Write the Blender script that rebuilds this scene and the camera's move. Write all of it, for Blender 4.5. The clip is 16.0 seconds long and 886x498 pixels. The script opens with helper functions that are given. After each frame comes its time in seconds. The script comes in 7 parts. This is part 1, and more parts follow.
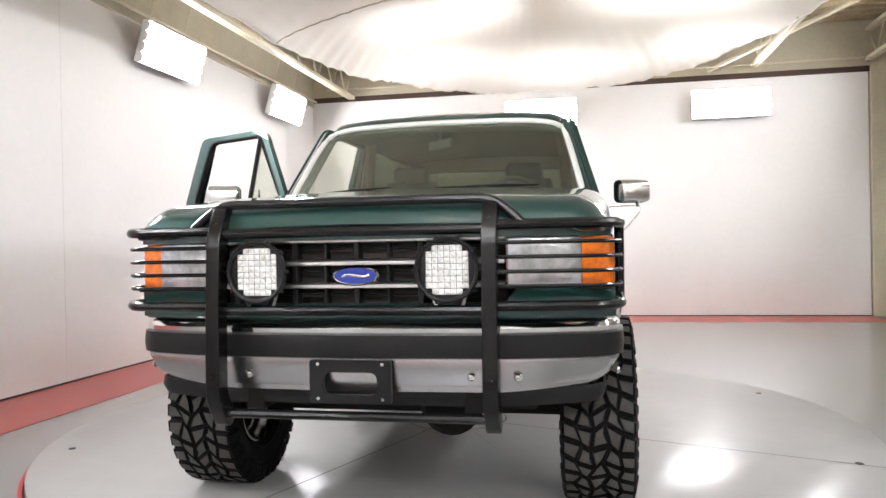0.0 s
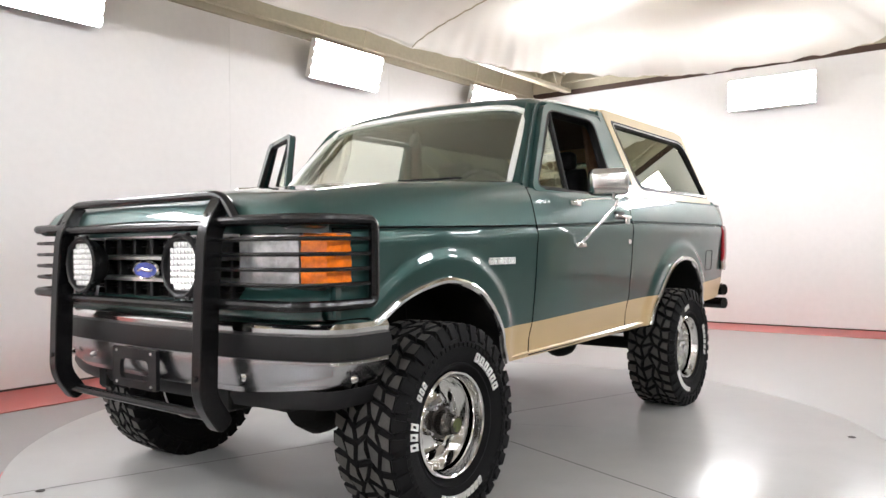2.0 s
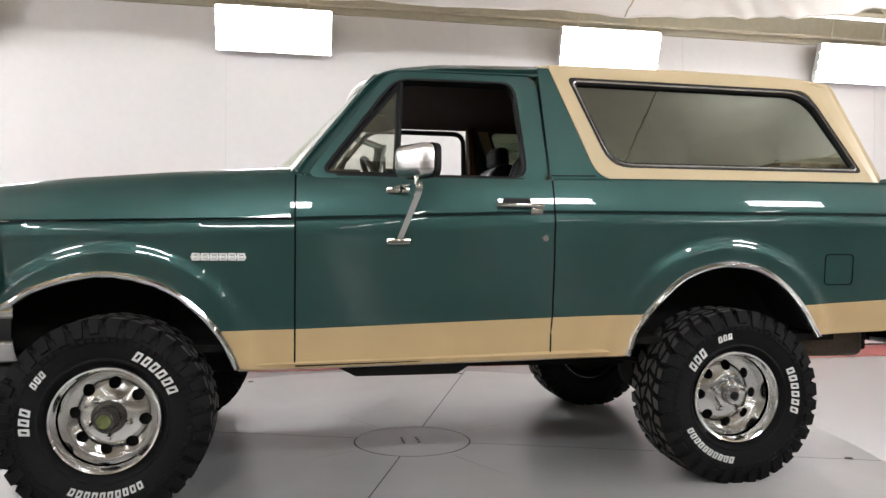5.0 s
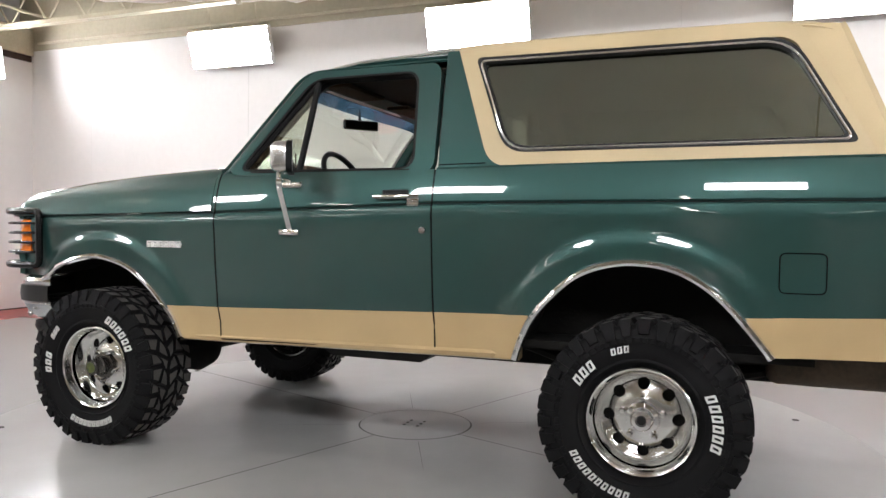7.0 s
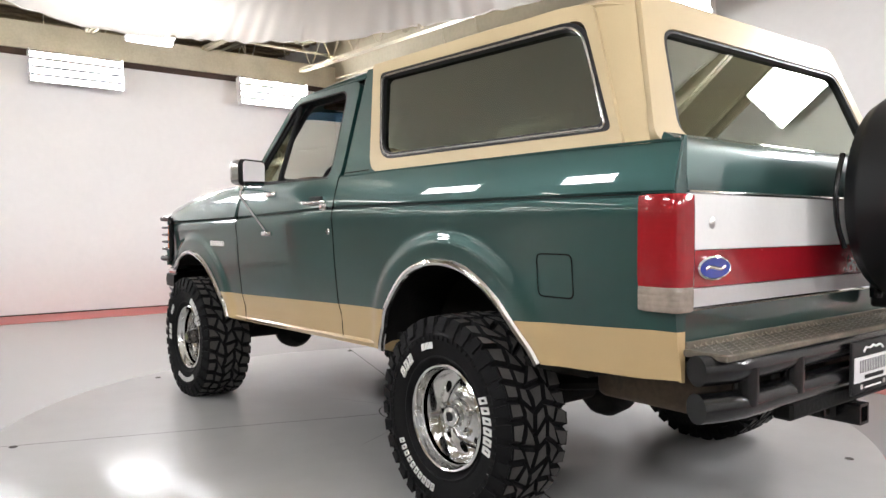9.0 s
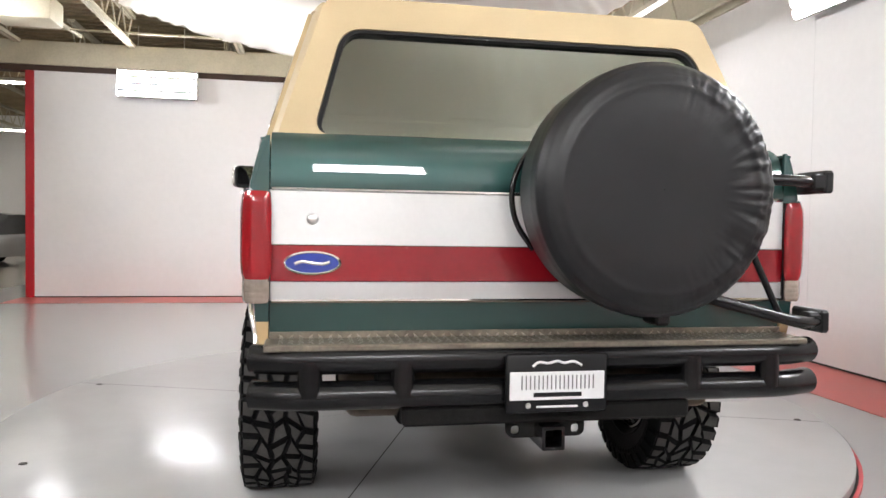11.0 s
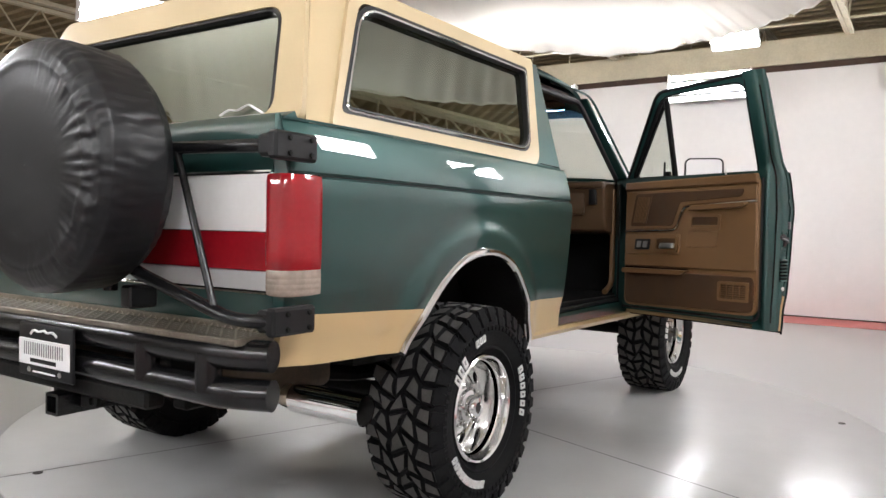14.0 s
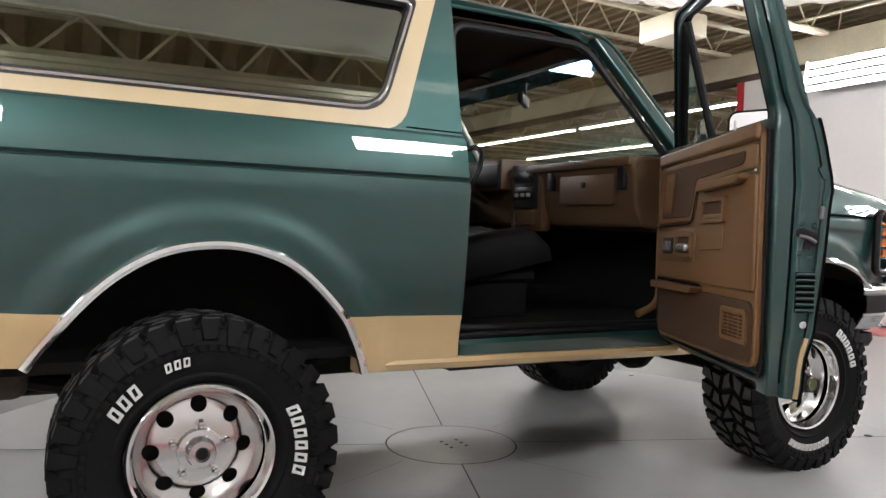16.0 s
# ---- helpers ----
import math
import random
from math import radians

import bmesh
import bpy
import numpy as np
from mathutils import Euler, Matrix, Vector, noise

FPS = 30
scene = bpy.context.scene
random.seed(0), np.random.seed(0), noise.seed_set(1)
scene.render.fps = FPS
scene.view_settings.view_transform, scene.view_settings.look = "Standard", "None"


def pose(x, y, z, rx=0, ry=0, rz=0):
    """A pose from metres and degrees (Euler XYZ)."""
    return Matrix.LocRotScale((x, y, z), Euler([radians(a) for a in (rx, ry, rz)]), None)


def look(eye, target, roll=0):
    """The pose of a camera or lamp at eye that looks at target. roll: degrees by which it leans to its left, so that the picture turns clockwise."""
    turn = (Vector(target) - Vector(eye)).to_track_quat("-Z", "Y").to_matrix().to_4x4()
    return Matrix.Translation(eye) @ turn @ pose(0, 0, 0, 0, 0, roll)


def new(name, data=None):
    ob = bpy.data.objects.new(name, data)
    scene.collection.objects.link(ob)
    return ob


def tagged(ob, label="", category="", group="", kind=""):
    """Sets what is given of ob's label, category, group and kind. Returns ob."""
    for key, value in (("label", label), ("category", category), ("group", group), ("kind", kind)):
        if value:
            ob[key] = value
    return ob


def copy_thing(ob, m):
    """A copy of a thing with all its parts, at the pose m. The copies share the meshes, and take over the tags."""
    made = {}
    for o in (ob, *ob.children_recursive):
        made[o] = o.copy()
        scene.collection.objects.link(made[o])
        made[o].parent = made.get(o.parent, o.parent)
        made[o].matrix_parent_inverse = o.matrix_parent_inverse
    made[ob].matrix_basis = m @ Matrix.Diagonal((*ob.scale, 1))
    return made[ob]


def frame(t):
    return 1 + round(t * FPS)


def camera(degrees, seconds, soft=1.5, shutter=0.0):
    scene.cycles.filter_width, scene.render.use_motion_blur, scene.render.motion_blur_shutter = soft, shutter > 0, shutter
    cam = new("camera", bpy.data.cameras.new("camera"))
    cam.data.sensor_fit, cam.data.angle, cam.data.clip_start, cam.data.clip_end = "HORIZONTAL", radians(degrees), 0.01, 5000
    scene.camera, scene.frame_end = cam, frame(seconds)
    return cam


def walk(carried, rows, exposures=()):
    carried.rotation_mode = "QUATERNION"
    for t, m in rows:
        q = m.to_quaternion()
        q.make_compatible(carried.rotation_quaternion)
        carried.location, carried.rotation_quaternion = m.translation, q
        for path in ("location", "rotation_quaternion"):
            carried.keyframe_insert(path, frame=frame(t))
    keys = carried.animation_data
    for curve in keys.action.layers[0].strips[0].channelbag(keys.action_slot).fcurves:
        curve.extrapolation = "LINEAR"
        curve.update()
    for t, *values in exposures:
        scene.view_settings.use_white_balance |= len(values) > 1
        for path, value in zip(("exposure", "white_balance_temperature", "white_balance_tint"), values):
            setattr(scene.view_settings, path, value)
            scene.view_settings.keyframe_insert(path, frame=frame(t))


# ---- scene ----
cam = camera(61.5, 16.0)
PATH = [
    (0, (0.84, -4.579, 1.078), (0.451, -2.617, 1.069), -1.1),
    (0.5, (1.321, -4.42, 1.094), (0.726, -2.51, 1.08), -1.0),
    (1, (1.793, -4.198, 1.075), (0.989, -2.366, 1.07), -1.0),
    (1.5, (2.257, -3.937, 1.081), (1.242, -2.214, 1.069), -0.6),
    (2, (2.674, -3.594, 1.055), (1.46, -2.005, 1.049), -0.5),
    (2.5, (3.048, -3.181, 1.055), (1.657, -1.744, 1.041), -0.2),
    (3, (3.311, -2.72, 1.052), (1.767, -1.449, 1.033), -0.1),
    (3.5, (3.544, -2.252, 1.062), (1.861, -1.172, 1.034), 0.2),
    (4, (3.762, -1.732, 1.062), (1.956, -0.872, 1.031), 0.4),
    (4.5, (3.923, -1.188, 1.046), (2.028, -0.549, 1.021), 0.4),
    (4.7, (3.962, -0.953, 1.021), (2.036, -0.415, 1.009), 0.3),
    (6.8, (3.831, 1.411, 1.06), (1.931, 0.789, 1.018), 0.8),
    (7, (3.767, 1.62, 1.083), (1.904, 0.894, 1.028), 0.7),
    (7.5, (3.548, 2.121, 1.087), (1.811, 1.132, 1.028), 0.7),
    (8, (3.274, 2.585, 1.103), (1.7, 1.353, 1.034), 0.5),
    (8.2, (3.182, 2.784, 1.109), (1.67, 1.477, 1.039), 0.5),
    (10.3, (1.596, 4.287, 1.095), (0.838, 2.437, 1.039), 0.5),
    (10.5, (1.386, 4.376, 1.091), (0.719, 2.491, 1.032), 1.0),
    (11, (0.75, 4.556, 1.101), (0.382, 2.591, 1.036), 0.9),
    (11.5, (0.175, 4.591, 1.09), (0.056, 2.596, 1.03), 0.6),
    (12, (-0.35, 4.585, 1.082), (-0.248, 2.589, 1.024), 0.9),
    (12.5, (-0.953, 4.551, 1.079), (-0.577, 2.588, 1.021), 0.9),
    (13, (-1.47, 4.387, 1.072), (-0.831, 2.493, 1.015), 0.9),
    (13.5, (-1.969, 4.115, 1.07), (-1.087, 2.321, 1.01), 1.1),
    (14, (-2.369, 3.732, 1.057), (-1.271, 2.061, 0.998), 1.1),
    (14.5, (-2.751, 3.364, 1.048), (-1.442, 1.852, 0.992), 1.1),
    (15, (-2.964, 2.862, 1.049), (-1.481, 1.522, 0.982), 1.5),
    (15.5, (-3.112, 2.304, 1.033), (-1.464, 1.172, 0.976), 1.4),
    (16, (-3.089, 1.685, 1.034), (-1.317, 0.759, 0.972), 1.5),
]
EXPOSURE = [(0, 0.38), (3, 0.33), (4.5, 0.28), (7.5, 0.25), (11, 0.35), (12.5, 0.32), (14, 0.23), (15, 0.21), (16, 0.06)]
walk(cam, [(t, look(eye, target, roll)) for t, eye, target, roll in PATH], EXPOSURE)

# ---- light: closed hall, lit by its own lamps and by added ones above the cloth ----
world = bpy.data.worlds.new("hall_air")
world.use_nodes = True
scene.world = world
world.node_tree.nodes["Background"].inputs[0].default_value = (0.9, 0.92, 1.0, 1)
world.node_tree.nodes["Background"].inputs[1].default_value = 0.02
LAMP_POWER = 71.0

FLOOR = -0.06
WEST, NORTH, SOUTH = -3.64, 7.15, -7.25


# ---- small helpers ----
def thing(name, label, category, group="", kind="", at=(0, 0, 0)):
    ob = new(name)
    ob.location = at
    ob.empty_display_size = 0.1
    return tagged(ob, label, category, group, kind)


SHARP = {}


def part(name, bm, material, parent=None, label="", sharp=35):
    me = bpy.data.meshes.new(name)
    bm.normal_update()
    bm.to_mesh(me)
    bm.free()
    for m in material if isinstance(material, (list, tuple)) else [material]:
        me.materials.append(m)
    me.shade_smooth()
    me.set_sharp_from_angle(angle=radians(sharp))
    ob = new(name, me)
    SHARP[ob.name] = sharp
    if parent is not None:
        ob.parent = parent
        ob.matrix_parent_inverse = Matrix.Translation(-parent.location) if parent.parent is None else Matrix()
    if label:
        ob["label"] = label
    return ob


def B():
    return bmesh.new()


def box(bm, c, s, bev=0.0, rot=None, seg=1):
    r = bmesh.ops.create_cube(bm, size=1)
    vs = r["verts"]
    bmesh.ops.scale(bm, vec=s, verts=vs)
    if bev > 0:
        es = list({e for v in vs for e in v.link_edges})
        out = bmesh.ops.bevel(bm, geom=es, offset=bev, segments=seg, affect="EDGES", profile=0.5)
        vs = list({v for f in out["faces"] for v in f.verts} | {v for v in vs if v.is_valid})
    if rot is not None:
        bmesh.ops.transform(bm, matrix=rot, verts=vs)
    bmesh.ops.translate(bm, vec=c, verts=vs)
    return vs


def smooth_line(pts, n=6, closed=False):
    pts = [Vector(p) for p in pts]
    out, m = [], len(pts)
    for i in range(m if closed else m - 1):
        a = pts[(i - 1) % m] if closed or i > 0 else pts[0]
        b, c = pts[i], pts[(i + 1) % m]
        d = pts[(i + 2) % m] if closed or i + 2 < m else pts[-1]
        for k in range(n):
            t = k / n
            out.append(0.5 * ((2 * b) + (c - a) * t + (2 * a - 5 * b + 4 * c - d) * t * t + (3 * b - a - 3 * c + d) * t ** 3))
    if not closed:
        out.append(pts[-1])
    return out


def rounded(pts, r, n=5):
    """A polyline with its inner corners rounded."""
    pts = [Vector(p) for p in pts]
    out = [pts[0]]
    for a, b, c in zip(pts, pts[1:], pts[2:]):
        u, v = (a - b), (c - b)
        d = min(r, u.length * 0.48, v.length * 0.48)
        p, q = b + u.normalized() * d, b + v.normalized() * d
        for k in range(n + 1):
            t = k / n
            out.append((1 - t) ** 2 * p + 2 * t * (1 - t) * b + t * t * q)
    return out + [pts[-1]]


def tube(bm, pts, r, seg=12, closed=False, cap=True, flat=1.0):
    pts = [Vector(p) for p in pts]
    n = len(pts)
    rings, up = [], None
    for i, p in enumerate(pts):
        a = pts[(i - 1) % n] if closed or i > 0 else p
        b = pts[(i + 1) % n] if closed or i < n - 1 else p
        d = (b - a).normalized()
        if up is None:
            up = Vector((0, 0, 1)) if abs(d.z) < 0.9 else Vector((0, 1, 0))
        s = d.cross(up).normalized()
        up = s.cross(d).normalized()
        rr = r(i / max(1, n - 1)) if callable(r) else r
        rings.append([bm.verts.new(p + (s * math.cos(w) + up * math.sin(w) * flat) * rr) for w in (math.tau * k / seg for k in range(seg))])
    for i in range(n if closed else n - 1):
        a, b = rings[i], rings[(i + 1) % n]
        for k in range(seg):
            bm.faces.new((a[k], a[(k + 1) % seg], b[(k + 1) % seg], b[k]))
    if cap and not closed:
        bm.faces.new(rings[0][::-1])
        bm.faces.new(rings[-1])
    return rings


def lathe(bm, prof, seg=48, m=None, close=False):
    """Turns (radius, height) pairs about z, then moves by m."""
    rings = []
    for r, h in prof:
        if r < 1e-5:
            rings.append([bm.verts.new((0, 0, h))])
        else:
            rings.append([bm.verts.new((r * math.cos(math.tau * k / seg), r * math.sin(math.tau * k / seg), h)) for k in range(seg)])
    for a, b in zip(rings, rings[1:] + ([rings[0]] if close else [])):
        for k in range(seg):
            q = (k + 1) % seg
            f = [a[k % len(a)], a[q % len(a)], b[q % len(b)], b[k % len(b)]]
            f = [v for i, v in enumerate(f) if v not in f[:i]]
            if len(f) > 2:
                bm.faces.new(f)
    vs = [v for ring in rings for v in ring]
    if m is not None:
        bmesh.ops.transform(bm, matrix=m, verts=vs)
    return vs


def sheet(bm, nu, nv, fn, mat=None, flip=False):
    """A grid of (nu+1) x (nv+1) points fn(u, v), u and v from 0 to 1."""
    g = [[bm.verts.new(fn(i / nu, j / nv)) for j in range(nv + 1)] for i in range(nu + 1)]
    for i in range(nu):
        for j in range(nv):
            q = (g[i][j], g[i + 1][j], g[i + 1][j + 1], g[i][j + 1])
            f = bm.faces.new(q[::-1] if flip else q)
            if mat:
                f.material_index = mat((i + 0.5) / nu, (j + 0.5) / nv)
    return g


def prism(bm, poly, place, depth):
    """A flat polygon [(u, v)] made thick: place(u, v, w) gives points, w from 0 to depth."""
    a = [bm.verts.new(place(u, v, 0)) for u, v in poly]
    b = [bm.verts.new(place(u, v, depth)) for u, v in poly]
    bm.faces.new(a[::-1])
    bm.faces.new(b)
    n = len(poly)
    for i in range(n):
        bm.faces.new((a[i], a[(i + 1) % n], b[(i + 1) % n], b[i]))


def thicken(ob, t, off=-1.0):
    """Gives a sheet its thickness: off -1 keeps the outer face, 0 keeps the middle, 1 grows outwards."""
    me = ob.data
    bm = bmesh.new()
    bm.from_mesh(me)
    bm.normal_update()
    verts, faces = list(bm.verts), list(bm.faces)
    rim = [(e.verts[0], e.verts[1], e.link_loops[0].vert, e.link_faces[0].material_index) for e in bm.edges if len(e.link_faces) == 1]
    nrm = {v: v.normal.copy() for v in verts}
    back = {v: bm.verts.new(v.co + nrm[v] * t * (off - 1) / 2) for v in verts}
    for v in verts:
        v.co += nrm[v] * t * (off + 1) / 2
    for f in faces:
        g = bm.faces.new([back[v] for v in reversed(f.verts)])
        g.material_index = f.material_index
    for a, b, first, k in rim:
        if first is not a:
            a, b = b, a
        g = bm.faces.new((b, a, back[a], back[b]))
        g.material_index = k
    bm.normal_update()
    bm.to_mesh(me)
    bm.free()
    me.shade_smooth()
    me.set_sharp_from_angle(angle=radians(SHARP.get(ob.name, 35)))
    return ob


def soften(ob, w=0.004, seg=2):
    md = ob.modifiers.new("edge", "BEVEL")
    md.width, md.segments, md.limit_method, md.angle_limit = w, seg, "ANGLE", radians(40)
    return ob


def lerp(a, b, t):
    return a + (b - a) * t


def interp(x, xs, ys):
    return float(np.interp(x, xs, ys))


# ---- materials ----
def material(name, base, rough=0.5, metal=0.0, coat=0.0, coat_rough=0.05, vary=0.1, scale=4.0, fine=60.0, bump=0.0, bump_scale=80.0,
             spec=0.5, rough_vary=0.1, emit=None, power=0.0, trans=0.0, alpha=1.0, second=None, ior=1.45):
    m = bpy.data.materials.new(name)
    m.use_nodes = True
    nt = m.node_tree
    N, L = nt.nodes, nt.links
    p = N["Principled BSDF"]
    p.inputs["Roughness"].default_value, p.inputs["Metallic"].default_value = rough, metal
    p.inputs["Coat Weight"].default_value, p.inputs["Coat Roughness"].default_value = coat, coat_rough
    p.inputs["Specular IOR Level"].default_value, p.inputs["IOR"].default_value = spec, ior
    p.inputs["Transmission Weight"].default_value, p.inputs["Alpha"].default_value = trans, alpha
    p.inputs["Base Color"].default_value = (*base, 1)
    if emit:
        p.inputs["Emission Color"].default_value, p.inputs["Emission Strength"].default_value = (*emit, 1), power
    if vary > 0 or bump > 0 or rough_vary > 0:
        co = N.new("ShaderNodeTexCoord")
        big, small = N.new("ShaderNodeTexNoise"), N.new("ShaderNodeTexNoise")
        big.inputs["Scale"].default_value, big.inputs["Detail"].default_value = scale, 4
        small.inputs["Scale"].default_value, small.inputs["Detail"].default_value = fine, 3
        L.new(co.outputs["Object"], big.inputs["Vector"])
        L.new(co.outputs["Object"], small.inputs["Vector"])
        mix = N.new("ShaderNodeMath")
        mix.operation = "MULTIPLY_ADD"
        mix.inputs[1].default_value = 0.35
        L.new(small.outputs["Fac"], mix.inputs[0])
        sc = N.new("ShaderNodeMath")
        sc.operation = "MULTIPLY"
        sc.inputs[1].default_value = 0.65
        L.new(big.outputs["Fac"], sc.inputs[0])
        L.new(sc.outputs[0], mix.inputs[2])
        if vary > 0:
            ramp = N.new("ShaderNodeValToRGB")
            e = ramp.color_ramp.elements
            other = second or tuple(c * (1 - vary) for c in base)
            e[0].position, e[1].position = 0.35, 0.65
            e[0].color = (*other, 1)
            e[1].color = (*(base if second else tuple(min(1, c * (1 + vary)) for c in base)), 1)
            L.new(mix.outputs[0], ramp.inputs[0])
            L.new(ramp.outputs[0], p.inputs["Base Color"])
        if rough_vary > 0:
            mr = N.new("ShaderNodeMapRange")
            mr.inputs["To Min"].default_value, mr.inputs["To Max"].default_value = max(0.0, rough * (1 - rough_vary)), min(1, rough * (1 + rough_vary))
            mr.inputs["From Min"].default_value, mr.inputs["From Max"].default_value = 0.35, 0.65
            L.new(mix.outputs[0], mr.inputs["Value"])
            L.new(mr.outputs[0], p.inputs["Roughness"])
        if bump > 0:
            bn, tx = N.new("ShaderNodeBump"), N.new("ShaderNodeTexNoise")
            tx.inputs["Scale"].default_value, tx.inputs["Detail"].default_value = bump_scale, 4
            L.new(co.outputs["Object"], tx.inputs["Vector"])
            bn.inputs["Strength"].default_value, bn.inputs["Distance"].default_value = bump, 0.01
            L.new(tx.outputs["Fac"], bn.inputs["Height"])
            L.new(bn.outputs[0], p.inputs["Normal"])
    return m


def glass(name, tint, rough=0.0, dark=0.0):
    """A thin pane: mostly clear with a tint, glossy by the angle."""
    m = bpy.data.materials.new(name)
    m.use_nodes = True
    nt = m.node_tree
    N, L = nt.nodes, nt.links
    for n in list(N):
        N.remove(n)
    out, mx = N.new("ShaderNodeOutputMaterial"), N.new("ShaderNodeMixShader")
    tr, gl, lw, fr = N.new("ShaderNodeBsdfTransparent"), N.new("ShaderNodeBsdfGlossy"), N.new("ShaderNodeLayerWeight"), N.new("ShaderNodeMath")
    lw.inputs["Blend"].default_value = 0.5
    fr.operation = "POWER"
    fr.inputs[1].default_value = 4.0
    L.new(lw.outputs["Facing"], fr.inputs[0])
    tr.inputs[0].default_value = (*tint, 1)
    gl.inputs[0].default_value = (0.95, 1.0, 0.89, 1)
    gl.inputs["Roughness"].default_value = rough
    am = N.new("ShaderNodeMath")
    am.operation = "MULTIPLY_ADD"
    am.inputs[1].default_value, am.inputs[2].default_value = 0.9, 0.045 + dark
    am.use_clamp = True
    L.new(fr.outputs[0], am.inputs[0])
    L.new(am.outputs[0], mx.inputs[0])
    L.new(tr.outputs[0], mx.inputs[1])
    L.new(gl.outputs[0], mx.inputs[2])
    L.new(mx.outputs[0], out.inputs[0])
    return m


M_GREEN = material("green_paint", (0.0155, 0.0590, 0.0528), rough=0.38, metal=0.42, spec=0.3, coat=1.0, coat_rough=0.012, vary=0.06, scale=2, fine=900, rough_vary=0.1)
M_GREEN.node_tree.nodes["Principled BSDF"].inputs["Coat IOR"].default_value = 1.64
M_TAN = material("tan_paint", (0.49, 0.355, 0.18), rough=0.32, coat=0.6, coat_rough=0.08, vary=0.05, scale=3, fine=400)
M_TANTOP = material("tan_topper", (0.48, 0.38, 0.224), rough=0.42, coat=0.2, coat_rough=0.2, vary=0.06, scale=2.5, fine=300, bump=0.03, bump_scale=500)
M_WHITE = material("white_panel_paint", (0.80, 0.80, 0.79), rough=0.32, coat=0.3, vary=0.03)
M_RED = material("red_reflector", (0.25, 0.006, 0.012), rough=0.25, coat=0.6, vary=0.08, scale=5)
M_CHROME = material("chrome", (0.80, 0.80, 0.80), rough=0.09, metal=1.0, vary=0.03, scale=4, fine=15, rough_vary=0.25)
M_SHELL = material("dulled_chrome", (0.74, 0.74, 0.73), rough=0.2, metal=1.0, vary=0.05, scale=6, fine=30, rough_vary=0.25)
M_ALU = material("polished_aluminium", (0.82, 0.82, 0.81), rough=0.13, metal=1.0, vary=0.03, scale=5, fine=20, rough_vary=0.15)
M_BRUSH = material("bright_trim", (0.72, 0.72, 0.71), rough=0.33, metal=1.0, vary=0.04, scale=5, fine=20, rough_vary=0.15)
M_STRIPSILVER = material("satin_silver_strip", (0.56, 0.56, 0.56), rough=0.36, metal=0.35, vary=0.04, scale=4)
M_SILVER = material("silver_paint", (0.46, 0.46, 0.47), rough=0.24, metal=1.0, vary=0.04, scale=4)
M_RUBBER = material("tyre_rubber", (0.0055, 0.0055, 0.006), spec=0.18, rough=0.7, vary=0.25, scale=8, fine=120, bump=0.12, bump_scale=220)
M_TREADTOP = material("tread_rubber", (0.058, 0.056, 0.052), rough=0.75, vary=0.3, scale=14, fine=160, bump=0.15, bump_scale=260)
M_LETTER = material("white_lettering", (0.66, 0.66, 0.64), rough=0.6, vary=0.06, scale=30)
M_BLACK = material("black_plastic", (0.008, 0.008, 0.0085), rough=0.45, spec=0.35, vary=0.15, scale=10, fine=200, bump=0.05, bump_scale=400)
M_BLACKTUBE = material("black_powder_coat", (0.006, 0.006, 0.0065), rough=0.21, rough_vary=0.1, vary=0.2, scale=9, fine=250, bump=0.04, bump_scale=700, spec=0.4)
M_DARK = material("underbody_dark", (0.008, 0.0076, 0.007), spec=0.25, rough=0.8, vary=0.4, scale=6, fine=60, bump=0.2, bump_scale=60)
M_VINYL = material("black_vinyl", (0.008, 0.008, 0.009), rough=0.38, vary=0.12, scale=6, fine=200, bump=0.05, bump_scale=350, spec=0.4)
M_SEAT = material("black_seat_leather", (0.003, 0.003, 0.0033), rough=0.5, spec=0.08, vary=0.2, fine=300, bump=0.15, bump_scale=400)
M_BROWN = material("brown_trim", (0.158, 0.082, 0.032), rough=0.5, vary=0.10, scale=5, fine=300, bump=0.05, bump_scale=500)
M_BROWNDK = material("brown_carpet", (0.064, 0.031, 0.0125), rough=0.95, vary=0.2, scale=8, fine=400, bump=0.3, bump_scale=500)
M_CARPET = material("dark_floor_carpet", (0.006, 0.006, 0.006), spec=0.1, rough=0.95, vary=0.3, scale=8, fine=300, bump=0.3, bump_scale=400)
M_BEIGEIN = material("beige_headliner", (0.34, 0.24, 0.13), rough=0.85, vary=0.08)
M_AMBER = material("amber_lens", (0.88, 0.19, 0.008), rough=0.12, coat=1.0, vary=0.2, scale=30, fine=90, bump=0.25, bump_scale=120)
# light and dark mottling in the colour stands in for reflections inside the lamp
M_LENS = material("clear_lamp_lens", (0.80, 0.81, 0.83), rough=0.10, metal=0.6, coat=1.0, second=(0.40, 0.41, 0.43), vary=0.3, scale=16, fine=40, bump=0.5, bump_scale=30)
M_TAIL = material("red_tail_lens", (0.25, 0.007, 0.011), rough=0.12, coat=0.5, vary=0.05, scale=4, fine=40, bump=0.015, bump_scale=160)
M_TAILCLEAR = material("smoky_reverse_lens", (0.26, 0.21, 0.17), rough=0.15, coat=1.0, vary=0.2, scale=12)
M_LED = material("led_lens", (0.85, 0.85, 0.80), rough=0.15, coat=1.0, vary=0.25, scale=60, fine=120, bump=0.3, bump_scale=90)
M_BLUE = material("blue_enamel", (0.012, 0.03, 0.26), rough=0.24, coat=0.8, vary=0.05)
M_SEAL = material("black_rubber_seal", (0.006, 0.006, 0.006), rough=0.6, spec=0.2, vary=0.15, scale=12)
# near-black of the panel gaps, also of the drawn shadow line on the door edge
M_GAP = material("gap_and_shadow_black", (0.004, 0.004, 0.004), rough=0.9, spec=0.05, vary=0.2, scale=12)
